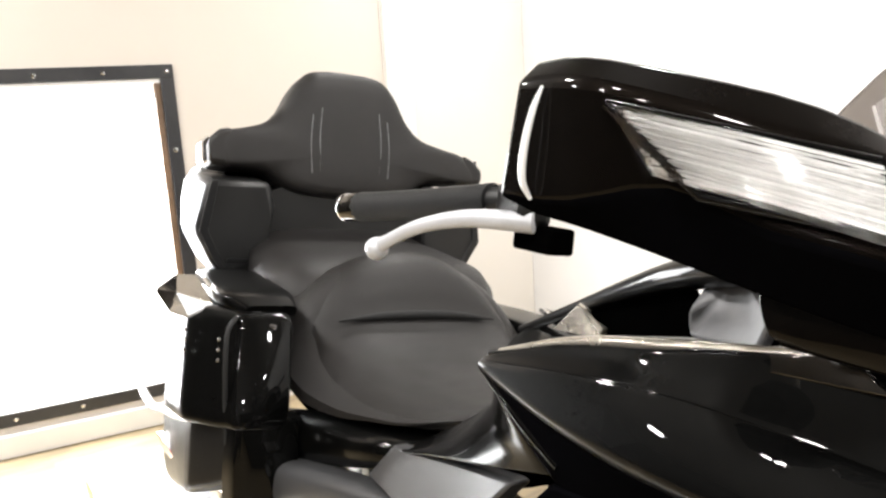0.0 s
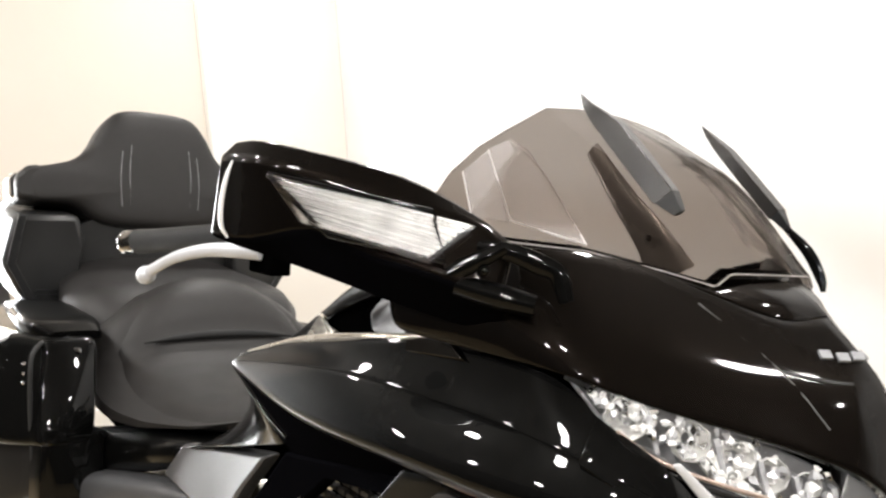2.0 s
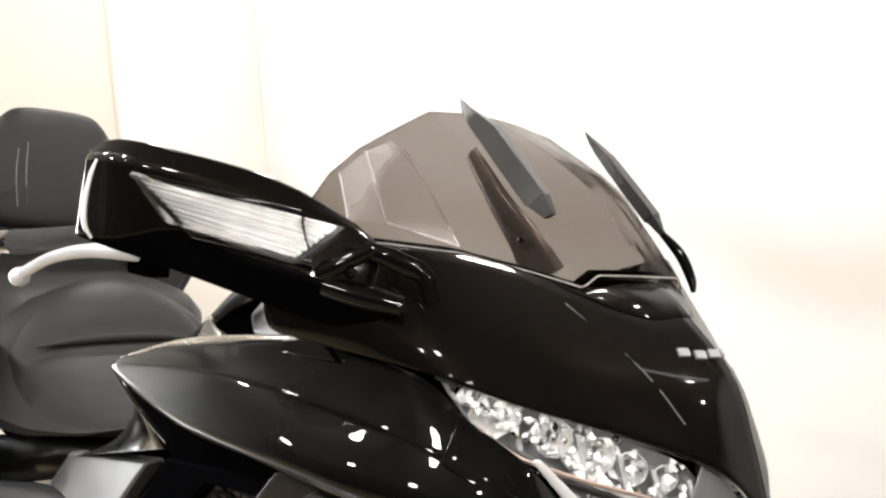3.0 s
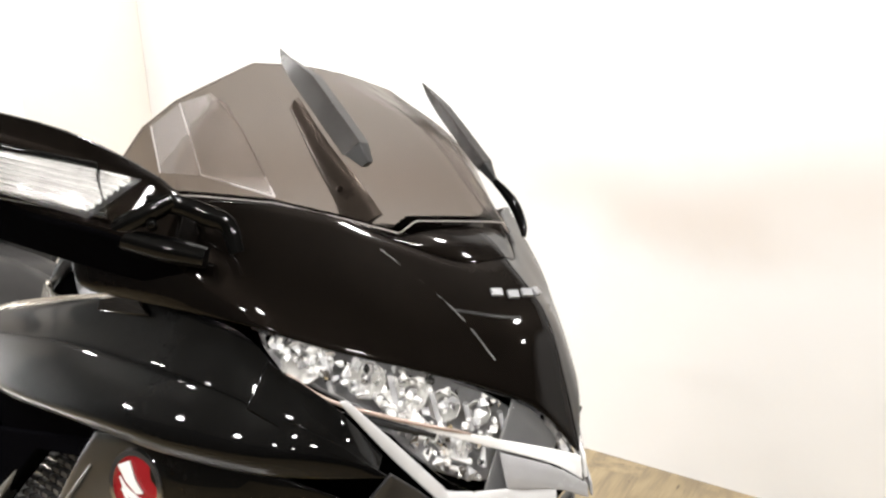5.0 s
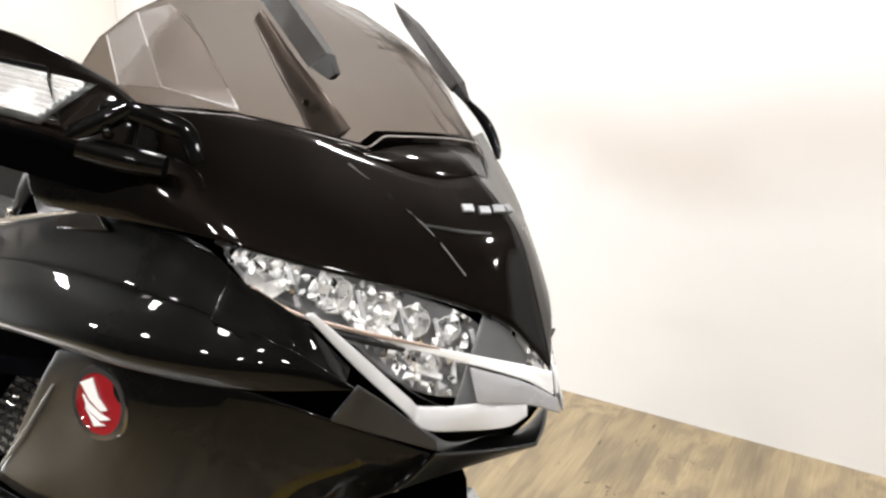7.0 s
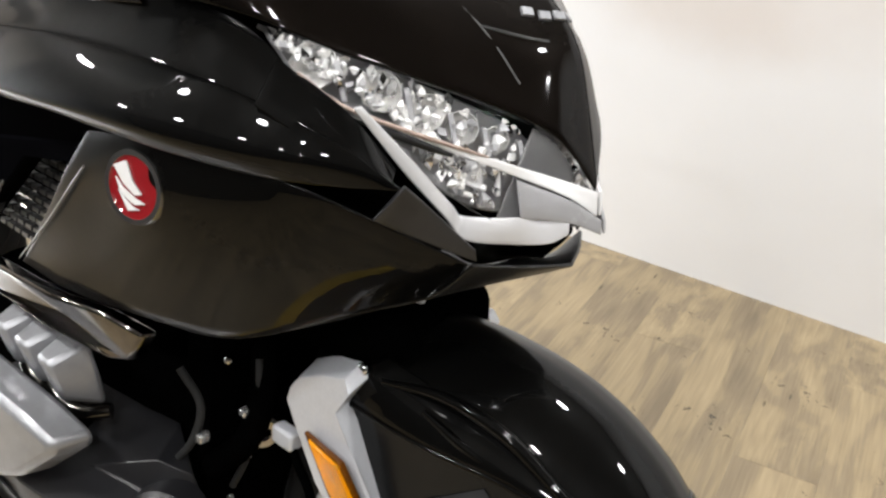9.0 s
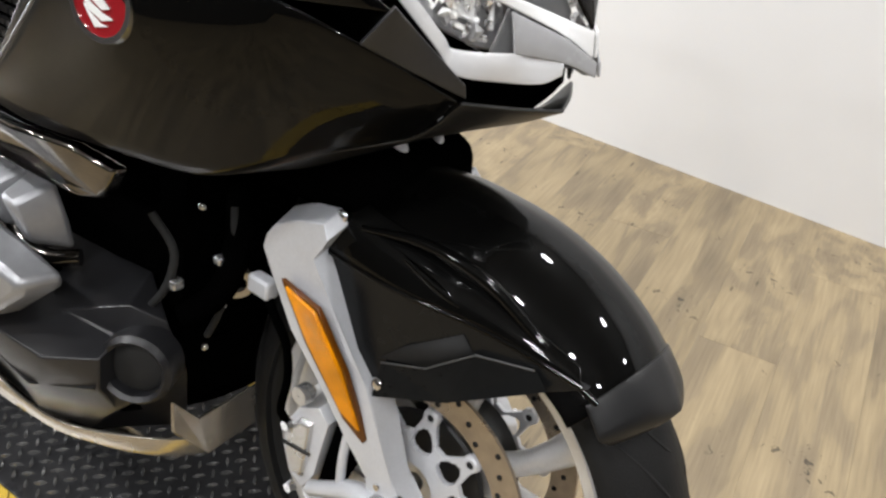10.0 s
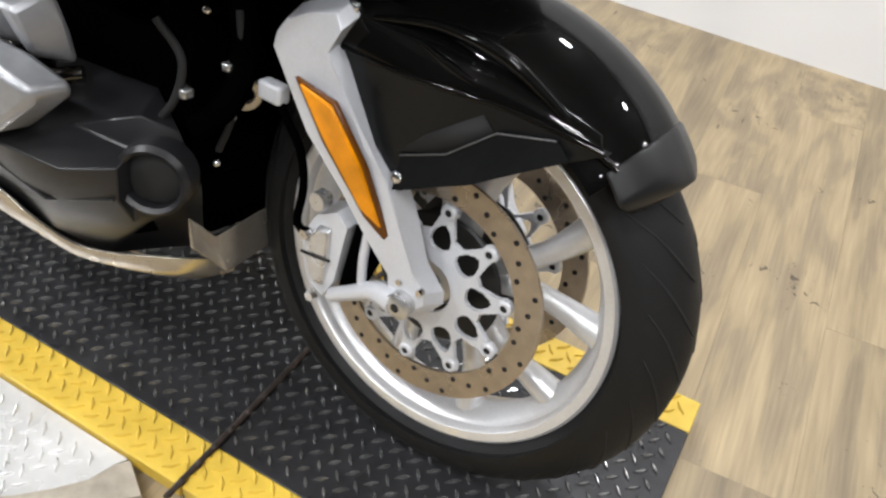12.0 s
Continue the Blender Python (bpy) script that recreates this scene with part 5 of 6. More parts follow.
for s in (-1,):
    n_ = Vector((0.666, s * 0.736, 0.12)).normalized()
    ra = [(-0.428, 0.478, 1.187), (-0.378, 0.470, 1.186), (-0.345, 0.453, 1.180), (-0.276, 0.381, 1.160), (-0.220, 0.318, 1.141), (-0.194, 0.296, 1.118)]
    rb = [(-0.430, 0.484, 1.108), (-0.378, 0.466, 1.107), (-0.329, 0.426, 1.121), (-0.280, 0.393, 1.102), (-0.228, 0.360, 1.091), (-0.194, 0.308, 1.070)]
    rc = [(-0.436, 0.446, 1.096), (-0.392, 0.428, 1.088), (-0.335, 0.388, 1.070), (-0.285, 0.342, 1.052), (-0.238, 0.298, 1.038), (-0.205, 0.262, 1.034)]
    re_ = [(-0.444, 0.410, 1.150), (-0.430, 0.400, 1.140), (-0.385, 0.366, 1.115), (-0.315, 0.312, 1.085), (-0.262, 0.270, 1.066), (-0.220, 0.245, 1.056)]
    rd = [(-0.434, 0.458, 1.204), (-0.394, 0.455, 1.206), (-0.356, 0.434, 1.201), (-0.280, 0.362, 1.181), (-0.226, 0.306, 1.146), (-0.196, 0.284, 1.118)]
    gg = np.array([pod_rail(q, s) for q in (ra, rb, rc, re_, rd)]).transpose(1, 0, 2)
    bm = sheet(gg, closed=True)
    bm.verts.ensure_lookup_table()
    for i in (0, len(bm.verts) - 5):
        bm.faces.new([bm.verts[i + k] for k in range(5)])
    pod = part("mirror_pod", bm, DARK, bike, "angular gloss black mirror housing with turn signal", bevel=0.0055)
    pod.data.materials.append(HOOD)
    for f in pod.data.polygons[:-2]:                                  # under side and back: flat black in place of dark reflections
        if f.index % 5 in (1, 2, 3):
            f.material_index = 1
    pod.modifiers["rounding"].segments = 3
    pod.modifiers["rounding"].angle_limit = radians(22)
    pod.data.shade_smooth()
    lensq = [(-0.350, 0.461, 1.170), (-0.215, 0.320, 1.136), (-0.226, 0.363, 1.101), (-0.332, 0.434, 1.129)]

    def lens_at(u, v, out=0.0):
        a, b, c, d = [Vector((x, s * y, z)) for x, y, z in lensq]
        p = (a * (1 - u) + b * u) * (1 - v) + (d * (1 - u) + c * u) * v
        return p + n_ * (out + 0.001)
    bm = sheet(np.array([[lens_at(u, v, 0.0075 + 0.003 * math.sin(math.pi * u)) for u in np.linspace(0, 1, 14)] for v in np.linspace(0, 1, 6)]))
    tl = part("signal_lens", bm, RIBLENS, pod, "clear ribbed turn signal lens", thick=0.002)
    tl.visible_shadow = False
    bm = sheet(np.array([[lens_at(u, v, 0.0015 + 0.0011 * math.sin(26 * u) + 0.0007 * math.sin(40 * v + 3 * u)) for u in np.linspace(0.045, 0.97, 60)] for v in np.linspace(0.03, 0.97, 36)]))
    part("signal_reflector", bm, SIGNAL, pod, "rippled reflector behind the lens")
    for k in range(8):
        v = 0.10 + k * 0.115
        tube("lens_rib", [lens_at(u, v, 0.006 + 0.003 * math.sin(math.pi * u)) for u in (0.03, 0.35, 0.65, 0.97)], 0.0016, RIBLENS, pod, seg=6, n=10)
    border = [lens_at(u, v, 0.003) for u, v in ((0, 0), (1, 0), (1, 1), (0, 1), (0, 0))]
    tube("lens_frame", border, 0.0028, BLACK, pod, seg=8, n=5, curve=False)
    tube("mirror_rim", [(-0.396, s * 0.478, 1.182), (-0.3985, s * 0.482, 1.166), (-0.400, s * 0.485, 1.142), (-0.400, s * 0.484, 1.120), (-0.397, s * 0.478, 1.108)], [0.0015, 0.0032, 0.0038, 0.0035, 0.002], WHITE, pod, n=18, flat=0.6, label="bright mirror rim")
    tube("pod_strut", [(-0.226, s * 0.346, 1.090), (-0.205, s * 0.322, 1.108), (-0.192, s * 0.306, 1.120)], [0.009, 0.008, 0.006], BLACK, pod, n=10, seg=8, flat=0.6, label="black strut at the lens end")
    tube("pod_mount", [(-0.215, s * 0.318, 1.118), (-0.190, s * 0.300, 1.116), (-0.172, s * 0.284, 1.108), (-0.158, s * 0.272, 1.100), (-0.148, s * 0.268, 1.076)], [0.007, 0.009, 0.010, 0.009, 0.007], BLACK, pod, n=18, seg=10, flat=0.6, label="flat black mirror mount")
    tube("pod_hinge", [(-0.222, s * 0.335, 1.084), (-0.195, s * 0.308, 1.076), (-0.170, s * 0.285, 1.070)], [0.010, 0.012, 0.010], BLACK, pod, n=10, seg=10)
    ball("screw", (-0.199, s * 0.322, 1.098), 0.0045, BLACK, pod)
    ball("screw", (-0.214, s * 0.334, 1.080), 0.004, CHROME, pod)

# ---- cockpit: grip, lever, tank, side panels ----
def section_body(name, secs, mat, label, n=40, m=17, thick=0.0):
    """A saddle-like body: (x, top z, half width, skirt z, roundness) across the bike, closed below."""
    s = spline(secs, n)
    gg = []
    for x, zt, w, zs, rd in s:
        row = []
        for k in np.linspace(-1, 1, m):
            a = abs(k)
            row.append((x, w * np.sign(k) * min(1.0, a * 1.18) ** 0.9 if a < 0.85 else w * np.sign(k) * (1.0 + 0.02 * (1 - a)), zt - (zt - zs) * (a ** rd)))
        gg.append(row)
    bm = sheet(np.array(gg))
    under = [[(x, -0.9 * w, zs - 0.005), (x, 0.9 * w, zs - 0.005)] for x, zt, w, zs, rd in s]
    vs = [[bm.verts.new(q) for q in row] for row in under]
    bm.verts.ensure_lookup_table()
    for i in range(n - 1):
        bm.faces.new((vs[i][0], vs[i][1], vs[i + 1][1], vs[i + 1][0]))
        bm.faces.new((bm.verts[i * m], vs[i][0], vs[i + 1][0], bm.verts[(i + 1) * m]))
        bm.faces.new((bm.verts[i * m + m - 1], bm.verts[(i + 1) * m + m - 1], vs[i + 1][1], vs[i][1]))
    for i in (0, n - 1):
        bm.faces.new([bm.verts[i * m + k] for k in range(m)] + [vs[i][1], vs[i][0]])
    ob = part(name, bm, mat, bike, label)
    ob.data.set_sharp_from_angle(angle=radians(55))
    return ob


SADDLE = [(-0.98, 0.765, 0.13, 0.735, 3.0), (-1.05, 0.745, 0.225, 0.712, 3.2), (-1.14, 0.732, 0.258, 0.693, 3.4), (-1.22, 0.730, 0.280, 0.676, 3.5), (-1.34, 0.738, 0.298, 0.662, 3.4), (-1.44, 0.762, 0.302, 0.665, 3.0),
          (-1.495, 0.803, 0.298, 0.672, 2.8), (-1.53, 0.866, 0.296, 0.685, 2.4), (-1.57, 0.915, 0.290, 0.70, 2.1), (-1.63, 0.930, 0.275, 0.73, 2.0), (-1.70, 0.912, 0.25, 0.77, 2.0)]
section_body("rider_seat", [(x - 0.012, zt - 0.022, w, zs, rd + 0.6) for x, zt, w, zs, rd in SADDLE], LEATHER, "padded black vinyl rider seat with lumbar bolster")
pad = section_body("seat_pad", [(x, zt, w * 0.865, zt - 0.80 * (zt - zs) - 0.01, rd) for x, zt, w, zs, rd in SADDLE], LEATHER, "raised inner pad of the rider seat")
# the dark in the crease is a black tube laid on the pad
tube("seat_crease", [(-1.494, -0.192, 0.792), (-1.490, -0.09, 0.803), (-1.489, 0.0, 0.806), (-1.490, 0.09, 0.803), (-1.494, 0.188, 0.792)], [0.002, 0.009, 0.010, 0.009, 0.002], GROOVE, pad, n=20, label="sewn crease, its shade drawn as a black tube")
section_body("passenger_seat", [(-1.60, 0.835, 0.24, 0.74, 5.0), (-1.64, 0.876, 0.272, 0.745, 6.0), (-1.70, 0.898, 0.292, 0.77, 6.0), (-1.80, 0.910, 0.292, 0.79, 6.0), (-1.95, 0.925, 0.275, 0.83, 5.0), (-2.04, 0.945, 0.25, 0.86, 4.0)], LEATHER, "black vinyl passenger seat with a stepped front lip")
rings("seat_base", [(-1.02, 0, 0.66, 0.10, 0.06), (-1.2, 0, 0.62, 0.19, 0.07), (-1.5, 0, 0.62, 0.22, 0.10), (-1.8, 0, 0.68, 0.25, 0.13), (-2.1, 0, 0.72, 0.26, 0.15)], VOID, bike, label="black frame under the seat")

turn = Matrix.Translation((-2.05, 0, 1.04)) @ Matrix.Rotation(radians(-10), 4, "Y") @ Matrix.Translation((0, 0, -1.04)) @ Matrix.Rotation(radians(90), 4, "Z")
def cushion(name, outline, depth, mat, parent, label, m, n=120, centre=(0.0, 1.14)):
    """A padded body of a closed outline in y and z, domed towards the front."""
    o = spline(list(outline) + [outline[0]], n + 1)[:-1]
    c = np.array(centre)
    g = []
    for k, d in ((0.90, 0.5), (0.97, 0.46), (1.0, 0.34), (1.0, -0.20), (0.985, -0.33), (0.95, -0.42), (0.88, -0.48), (0.75, -0.51), (0.55, -0.53), (0.30, -0.54), (0.05, -0.54)):
        g.append([(c[0] + (p[0] - c[0]) * k, depth * d, c[1] + (p[1] - c[1]) * k) for p in o])
    bm = sheet(np.array(g), closed=True)
    bm.verts.ensure_lookup_table()
    bm.faces.new([bm.verts[i] for i in range(n)])
    bm.faces.new([bm.verts[len(bm.verts) - n + i] for i in range(n)])
    return part(name, bm, mat, parent, label, m=m)


right = [(0.000, 1.372), (0.060, 1.370), (0.108, 1.356), (0.146, 1.310), (0.180, 1.248), (0.225, 1.206), (0.300, 1.184), (0.365, 1.168), (0.418, 1.128), (0.430, 1.092), (0.400, 1.082), (0.320, 1.084), (0.245, 1.076), (0.185, 1.042), (0.130, 1.024), (0.0, 1.018)]
left = [(-0.130, 1.024), (-0.180, 1.040), (-0.232, 1.074), (-0.290, 1.082), (-0.356, 1.084), (-0.372, 1.100), (-0.376, 1.150), (-0.352, 1.174), (-0.285, 1.192), (-0.230, 1.212), (-0.190, 1.250), (-0.158, 1.310), (-0.120, 1.356), (-0.070, 1.370)]
back = cushion("passenger_backrest", right + left, 0.12, LEATHER, bike, "tall black vinyl passenger backrest with wide arms", turn)
for s in (-1, 1):
    for y, z0, z1 in ((0.085, 1.09, 1.26), (0.110, 1.08, 1.24)):
        tube("stitch", [(s * y, -0.0630, z0), (s * (y + 0.004), -0.0645, (z0 + z1) / 2), (s * (y - 0.002), -0.0625, z1)], 0.0010, PALEGREY, back, seg=6, n=8, label="pale stitched line")
    w = 0.0 if s < 0 else 0.045
    plate("arm_end", [(s * (0.318 + w), 0.0, 1.186 - 0.3 * w), (s * (0.352 + w), 0.0, 1.178 - 0.5 * w), (s * (0.380 + w), 0.0, 1.150 - 0.5 * w), (s * (0.376 + w), 0.0, 1.085), (s * (0.318 + w), 0.0, 1.080)], 0.110, LEATHER, back, "padded arm end with seam", bevel=0.012)
    plate("trim", [(s * (0.374 + w), 0.0, 1.166), (s * (0.390 + w), 0.03, 1.150), (s * (0.388 + w), 0.03, 1.095), (s * (0.372 + w), 0.0, 1.092)], 0.06, CHROME if s < 0 else GREY, back, "bright end trim", bevel=0.006)
rings("trunk", [(-2.06, 0, 0.93, 0.30, 0.12), (-2.12, 0, 0.96, 0.36, 0.17), (-2.3, 0, 0.97, 0.38, 0.18), (-2.5, 0, 0.96, 0.36, 0.17), (-2.58, 0, 0.95, 0.30, 0.13)], BLACK, bike, label="gloss black top box behind the passenger")
rings("trunk_front", [(-2.02, 0, 0.96, 0.25, 0.10), (-2.10, 0, 0.96, 0.25, 0.10)], SATIN, bike, n=4, label="black board below the backrest")
for s in (-1, 1):
    spk = plate("speaker_pod", [(s * 0.392, 0.0, 1.066), (s * 0.420, 0.0, 0.925), (s * 0.375, 0.0, 0.842), (s * 0.315, 0.0, 0.782), (s * 0.258, 0.0, 0.780), (s * 0.222, 0.0, 0.862), (s * 0.205, 0.0, 1.0), (s * 0.225, 0.0, 1.070)],
                0.20, SATIN, bike, "black speaker pod beside the passenger", m=Matrix.Translation((-2.06, 0, 0)) @ Matrix.Rotation(radians(90), 4, "Z"), bevel=0.016, taper=0.93)[0]
    plate("facet", [(s * 0.378, -0.101, 1.056), (s * 0.402, -0.101, 0.925), (s * 0.358, -0.101, 0.845), (s * 0.318, -0.101, 0.800), (s * 0.306, -0.101, 0.808), (s * 0.342, -0.101, 0.855), (s * 0.380, -0.101, 0.928), (s * 0.360, -0.101, 1.056)], 0.008, TIPMAT, spk, "lighter grey facet", bevel=0.003)
    for k in range(5):
        block("grille_slat", s * 0.30 - 0.03, s * 0.30 + 0.03, -0.1045, -0.099, 0.80 + 0.013 * k, 0.806 + 0.013 * k, TIPMAT, spk)

# panniers
for s in (-1, 1):
    secs = [(-1.352, 0.378, 0.722, 0.048, 0.092, 8), (-1.360, 0.380, 0.722, 0.053, 0.100, 8), (-1.385, 0.385, 0.722, 0.058, 0.104, 8), (-1.44, 0.398, 0.716, 0.072, 0.107, 9), (-1.495, 0.409, 0.710, 0.088, 0.109, 9), (-1.51, 0.410, 0.708, 0.090, 0.110, 9), (-1.54, 0.411, 0.705, 0.091, 0.112, 9), (-1.64, 0.412, 0.696, 0.094, 0.116, 9), (-1.76, 0.396, 0.686, 0.090, 0.120, 9), (-2.00, 0.365, 0.665, 0.075, 0.120, 8), (-2.14, 0.350, 0.65, 0.05, 0.100, 6)]
    pan = rings("pannier", [(x, s * y, z, w, h, e) for x, y, z, w, h, e in secs], BLACK, bike, 44, 60, 3.6, "gloss black hard pannier with grey lower shell")[0]
    if s > 0:
        pan.location.z -= 0.08                                       # the bike leans to that side
    for v in pan.data.vertices:
        v.co.x -= 0.42 * (v.co.z - 0.66) * min(1.0, max(0.0, (v.co.x + 1.9) / 0.4))
        v.co.y -= s * 0.10 * (v.co.z - 0.68)
    low_ = [(-1.362, 0.345, 0.580, 0.04, 0.050), (-1.372, 0.360, 0.578, 0.066, 0.058), (-1.42, 0.376, 0.562, 0.076, 0.072), (-1.485, 0.383, 0.538, 0.098, 0.080), (-1.50, 0.384, 0.532, 0.100, 0.082), (-1.54, 0.385, 0.518, 0.101, 0.088), (-1.76, 0.388, 0.48, 0.096, 0.10), (-2.02, 0.375, 0.48, 0.075, 0.095), (-2.17, 0.355, 0.49, 0.04, 0.06)]
    rings("lower_shell", [(x, s * y, z, w, h) for x, y, z, w, h in low_], SHELL, pan, 44, 40, 8.5, "dark grey lower shell")
    rings("front_cap", [(-1.342, s * 0.366, 0.556, 0.055, 0.082, 7), (-1.350, s * 0.370, 0.556, 0.061, 0.088, 7), (-1.385, s * 0.376, 0.552, 0.066, 0.090, 7)], BLACK, pan, 12, 40, 7, "gloss black front of the lower shell")
    rings("lid", [(-1.44, s * 0.352, 0.826, 0.050, 0.010, 5), (-1.50, s * 0.366, 0.836, 0.072, 0.017, 5), (-1.62, s * 0.366, 0.836, 0.074, 0.018, 5), (-1.85, s * 0.350, 0.826, 0.070, 0.018, 5), (-2.06, s * 0.330, 0.805, 0.055, 0.014, 5)], BLACK, pan, 28, 24, 5, "gloss black pannier lid")
    tube("seam", [(-1.46, s * 0.405, 0.818), (-1.40, s * 0.440, 0.805), (-1.385, s * 0.448, 0.78), (-1.383, s * 0.446, 0.70), (-1.383, s * 0.440, 0.62), (-1.385, s * 0.430, 0.53)], 0.0045, GROOVE, pan, n=14, label="vertical seam")
    for z in (0.775, 0.755, 0.735, 0.655, 0.625):
        ball("rivet", (-1.515, s * 0.498, z), 0.004, CHROME, pan, seg=8)
        ball("rivet", (-1.425, s * 0.452, z), 0.004, CHROME, pan, seg=8)
    tube("lid_trim", [(-1.405, s * 0.352, 0.800), (-1.468, s * 0.405, 0.806), (-1.56, s * 0.430, 0.832), (-1.64, s * 0.442, 0.850)], [0.005, 0.007, 0.008, 0.010], CHROME, pan, n=12, flat=0.6, label="chrome lid trim")
    corner = {k: (x, s * v, z) for k, (x, v, z) in dict(T=(-1.62, 0.543, 0.834), A=(-1.72, 0.515, 0.844), C=(-1.71, 0.488, 0.852), D=(-1.68, 0.452, 0.856), E=(-1.53, 0.444, 0.820), F=(-1.53, 0.492, 0.797), G=(-1.56, 0.522, 0.802), M=(-1.63, 0.500, 0.826)).items()}
    # one chrome trim; its reflected tones are put into three facet colours
    for mat, faces in ((DARKCHROME, ("T A C M", "T M G")), (CHAMPAGNE, ("C D M", "G M F", "M D E")), (SILVER, ("M E F",))):
        bm = bmesh.new()
        for f in faces:
            bm.faces.new([bm.verts.new(corner[k]) for k in f.split()])
        bmesh.ops.remove_doubles(bm, verts=bm.verts[:], dist=1e-5)
        part("corner_trim", bm, mat, pan, "faceted corner trim of the lid, reflections painted facet by facet", thick=0.006, bevel=0.0015, smooth=False)
    tube("corner_rail", [corner["D"], (-1.57, s * 0.430, 0.836), (-1.47, s * 0.412, 0.812), (-1.42, s * 0.405, 0.790)], [0.006, 0.008, 0.008, 0.005], GREYPAINT, pan, n=14, flat=0.7, label="grey rail along the lid")
    tube("bumper", [(-2.185, s * 0.496, 0.490), (-2.05, s * 0.500, 0.492), (-1.894, s * 0.498, 0.503), (-1.75, s * 0.496, 0.540), (-1.607, s * 0.494, 0.570), (-1.50, s * 0.490, 0.598)], [0.008, 0.011, 0.010, 0.008, 0.006, 0.004], SILVER, pan, n=24, label="silver guard strip")
    plate("side_reflector", [(-1.84, s * 0.490, 0.458), (-1.80, s * 0.490, 0.470), (-1.64, s * 0.480, 0.470), (-1.65, s * 0.478, 0.455), (-1.74, s * 0.484, 0.445)], 0.014, RED, pan, "red reflector", bevel=0.002)
    panel("knee_panel", [[(-1.050, s * 0.196, 0.690), (-0.93, s * 0.186, 0.765), (-0.80, s * 0.210, 0.850), (-0.662, s * 0.330, 0.922)], [(-1.03, s * 0.236, 0.690), (-0.885, s * 0.240, 0.757), (-0.76, s * 0.270, 0.830), (-0.64, s * 0.328, 0.890)],
                         [(-1.02, s * 0.270, 0.692), (-0.84, s * 0.298, 0.752), (-0.70, s * 0.312, 0.795), (-0.55, s * 0.320, 0.842)]], KNEE, bike, 20, 8, both=False, label="black knee panel in front of the seat")

# parts below the seat
for s in (-1, 1):
    y = lambda v: s * v
    plate("frame_cover", [(-1.068, y(0.272), 0.634), (-1.003, y(0.262), 0.706), (-0.78, y(0.272), 0.762), (-0.660, y(0.284), 0.793), (-0.640, y(0.290), 0.796), (-0.70, y(0.295), 0.73), (-0.765, y(0.292), 0.655), (-0.88, y(0.284), 0.644)],
          0.030, GREY, bike, "dark grey side cover below the seat", bevel=0.006)
    rings("side_cover", [(-1.03, y(0.19), 0.675, 0.06, 0.022), (-1.10, y(0.22), 0.658, 0.06, 0.032), (-1.30, y(0.25), 0.605, 0.055, 0.045), (-1.50, y(0.27), 0.555, 0.05, 0.05), (-1.62, y(0.27), 0.53, 0.04, 0.04)], BLACK, bike, n=20, label="gloss black cover under the seat")
    rings("foot_cover", [(-0.95, y(0.26), 0.618, 0.02, 0.012), (-1.03, y(0.27), 0.600, 0.035, 0.026), (-1.30, y(0.30), 0.525, 0.05, 0.045), (-1.52, y(0.32), 0.455, 0.05, 0.05), (-1.64, y(0.33), 0.41, 0.04, 0.04)], GREY, bike, n=20, label="grey satin passenger foot board cover")
    tube("chrome_tube", [(-1.72, y(0.35), 0.43), (-1.64, y(0.37), 0.435), (-1.54, y(0.37), 0.42), (-1.40, y(0.34), 0.42)], 0.016, CHROME, bike, n=14, label="chrome rail by the pannier")
    rings("exhaust", [(-1.10, y(0.26), 0.30, 0.05, 0.05, 2.2), (-1.40, y(0.28), 0.29, 0.065, 0.06, 2.2), (-2.1, y(0.29), 0.31, 0.07, 0.065, 2.2), (-2.25, y(0.29), 0.32, 0.06, 0.055, 2.2)], CHAMPAGNE, bike, n=16, label="long metal silencer")
    # radiator side vent with its mesh
    fr = plate("side_vent", [(-0.560, y(0.305), 0.828), (-0.440, y(0.296), 0.848), (-0.325, y(0.288), 0.866), (-0.345, y(0.286), 0.838), (-0.480, y(0.288), 0.815), (-0.630, y(0.285), 0.692), (-0.735, y(0.292), 0.655)], 0.022, HOOD, bike, "black surround of the side vent", bevel=0.005)[0]
    bm = bmesh.new()
    for i in range(15):
        for j in range(11):
            px_, pz_ = -0.635 + 0.021 * i + (0.0105 if j % 2 else 0), 0.690 + 0.014 * j
            if pz_ < 0.70 + 0.95 * (px_ + 0.64) + 0.01 and pz_ < 0.808 + 0.25 * (px_ + 0.5) and pz_ > 0.685 + 0.75 * max(0, px_ + 0.50):
                box(bm, px_ - 0.008, px_ + 0.008, y(0.262) - 0.004, y(0.262) + 0.004, pz_ - 0.003, pz_ + 0.003)
    part("vent_mesh", bm, MESH, fr, "dark mesh in the vent", smooth=False, kind="stuff")
    plate("vent_back", [(-0.66, y(0.240), 0.67), (-0.50, y(0.240), 0.82), (-0.33, y(0.240), 0.85), (-0.36, y(0.240), 0.75), (-0.50, y(0.240), 0.67)], 0.006, VOID, fr, bevel=0)
    plate("vent_rib", [(-0.655, y(0.290), 0.690), (-0.520, y(0.290), 0.812), (-0.500, y(0.290), 0.808), (-0.628, y(0.290), 0.688)], 0.020, SATIN, fr, bevel=0.003)
    tube("vent_rim", [(-0.312, y(0.3190), 0.848), (-0.340, y(0.3190), 0.820), (-0.401, y(0.3165), 0.763), (-0.484, y(0.310), 0.697)], [0.0010, 0.0016, 0.0015, 0.0010], GREYPAINT, fr, seg=8, n=20, label="thin bright edge of the vent")
    tube("cowl_tail", [(-0.655, y(0.347), 0.922), (-0.590, y(0.336), 0.884), (-0.540, y(0.322), 0.855)], [0.003, 0.005, 0.005], BLACK, bike, n=10, label="gloss lower edge of the cowl tail")
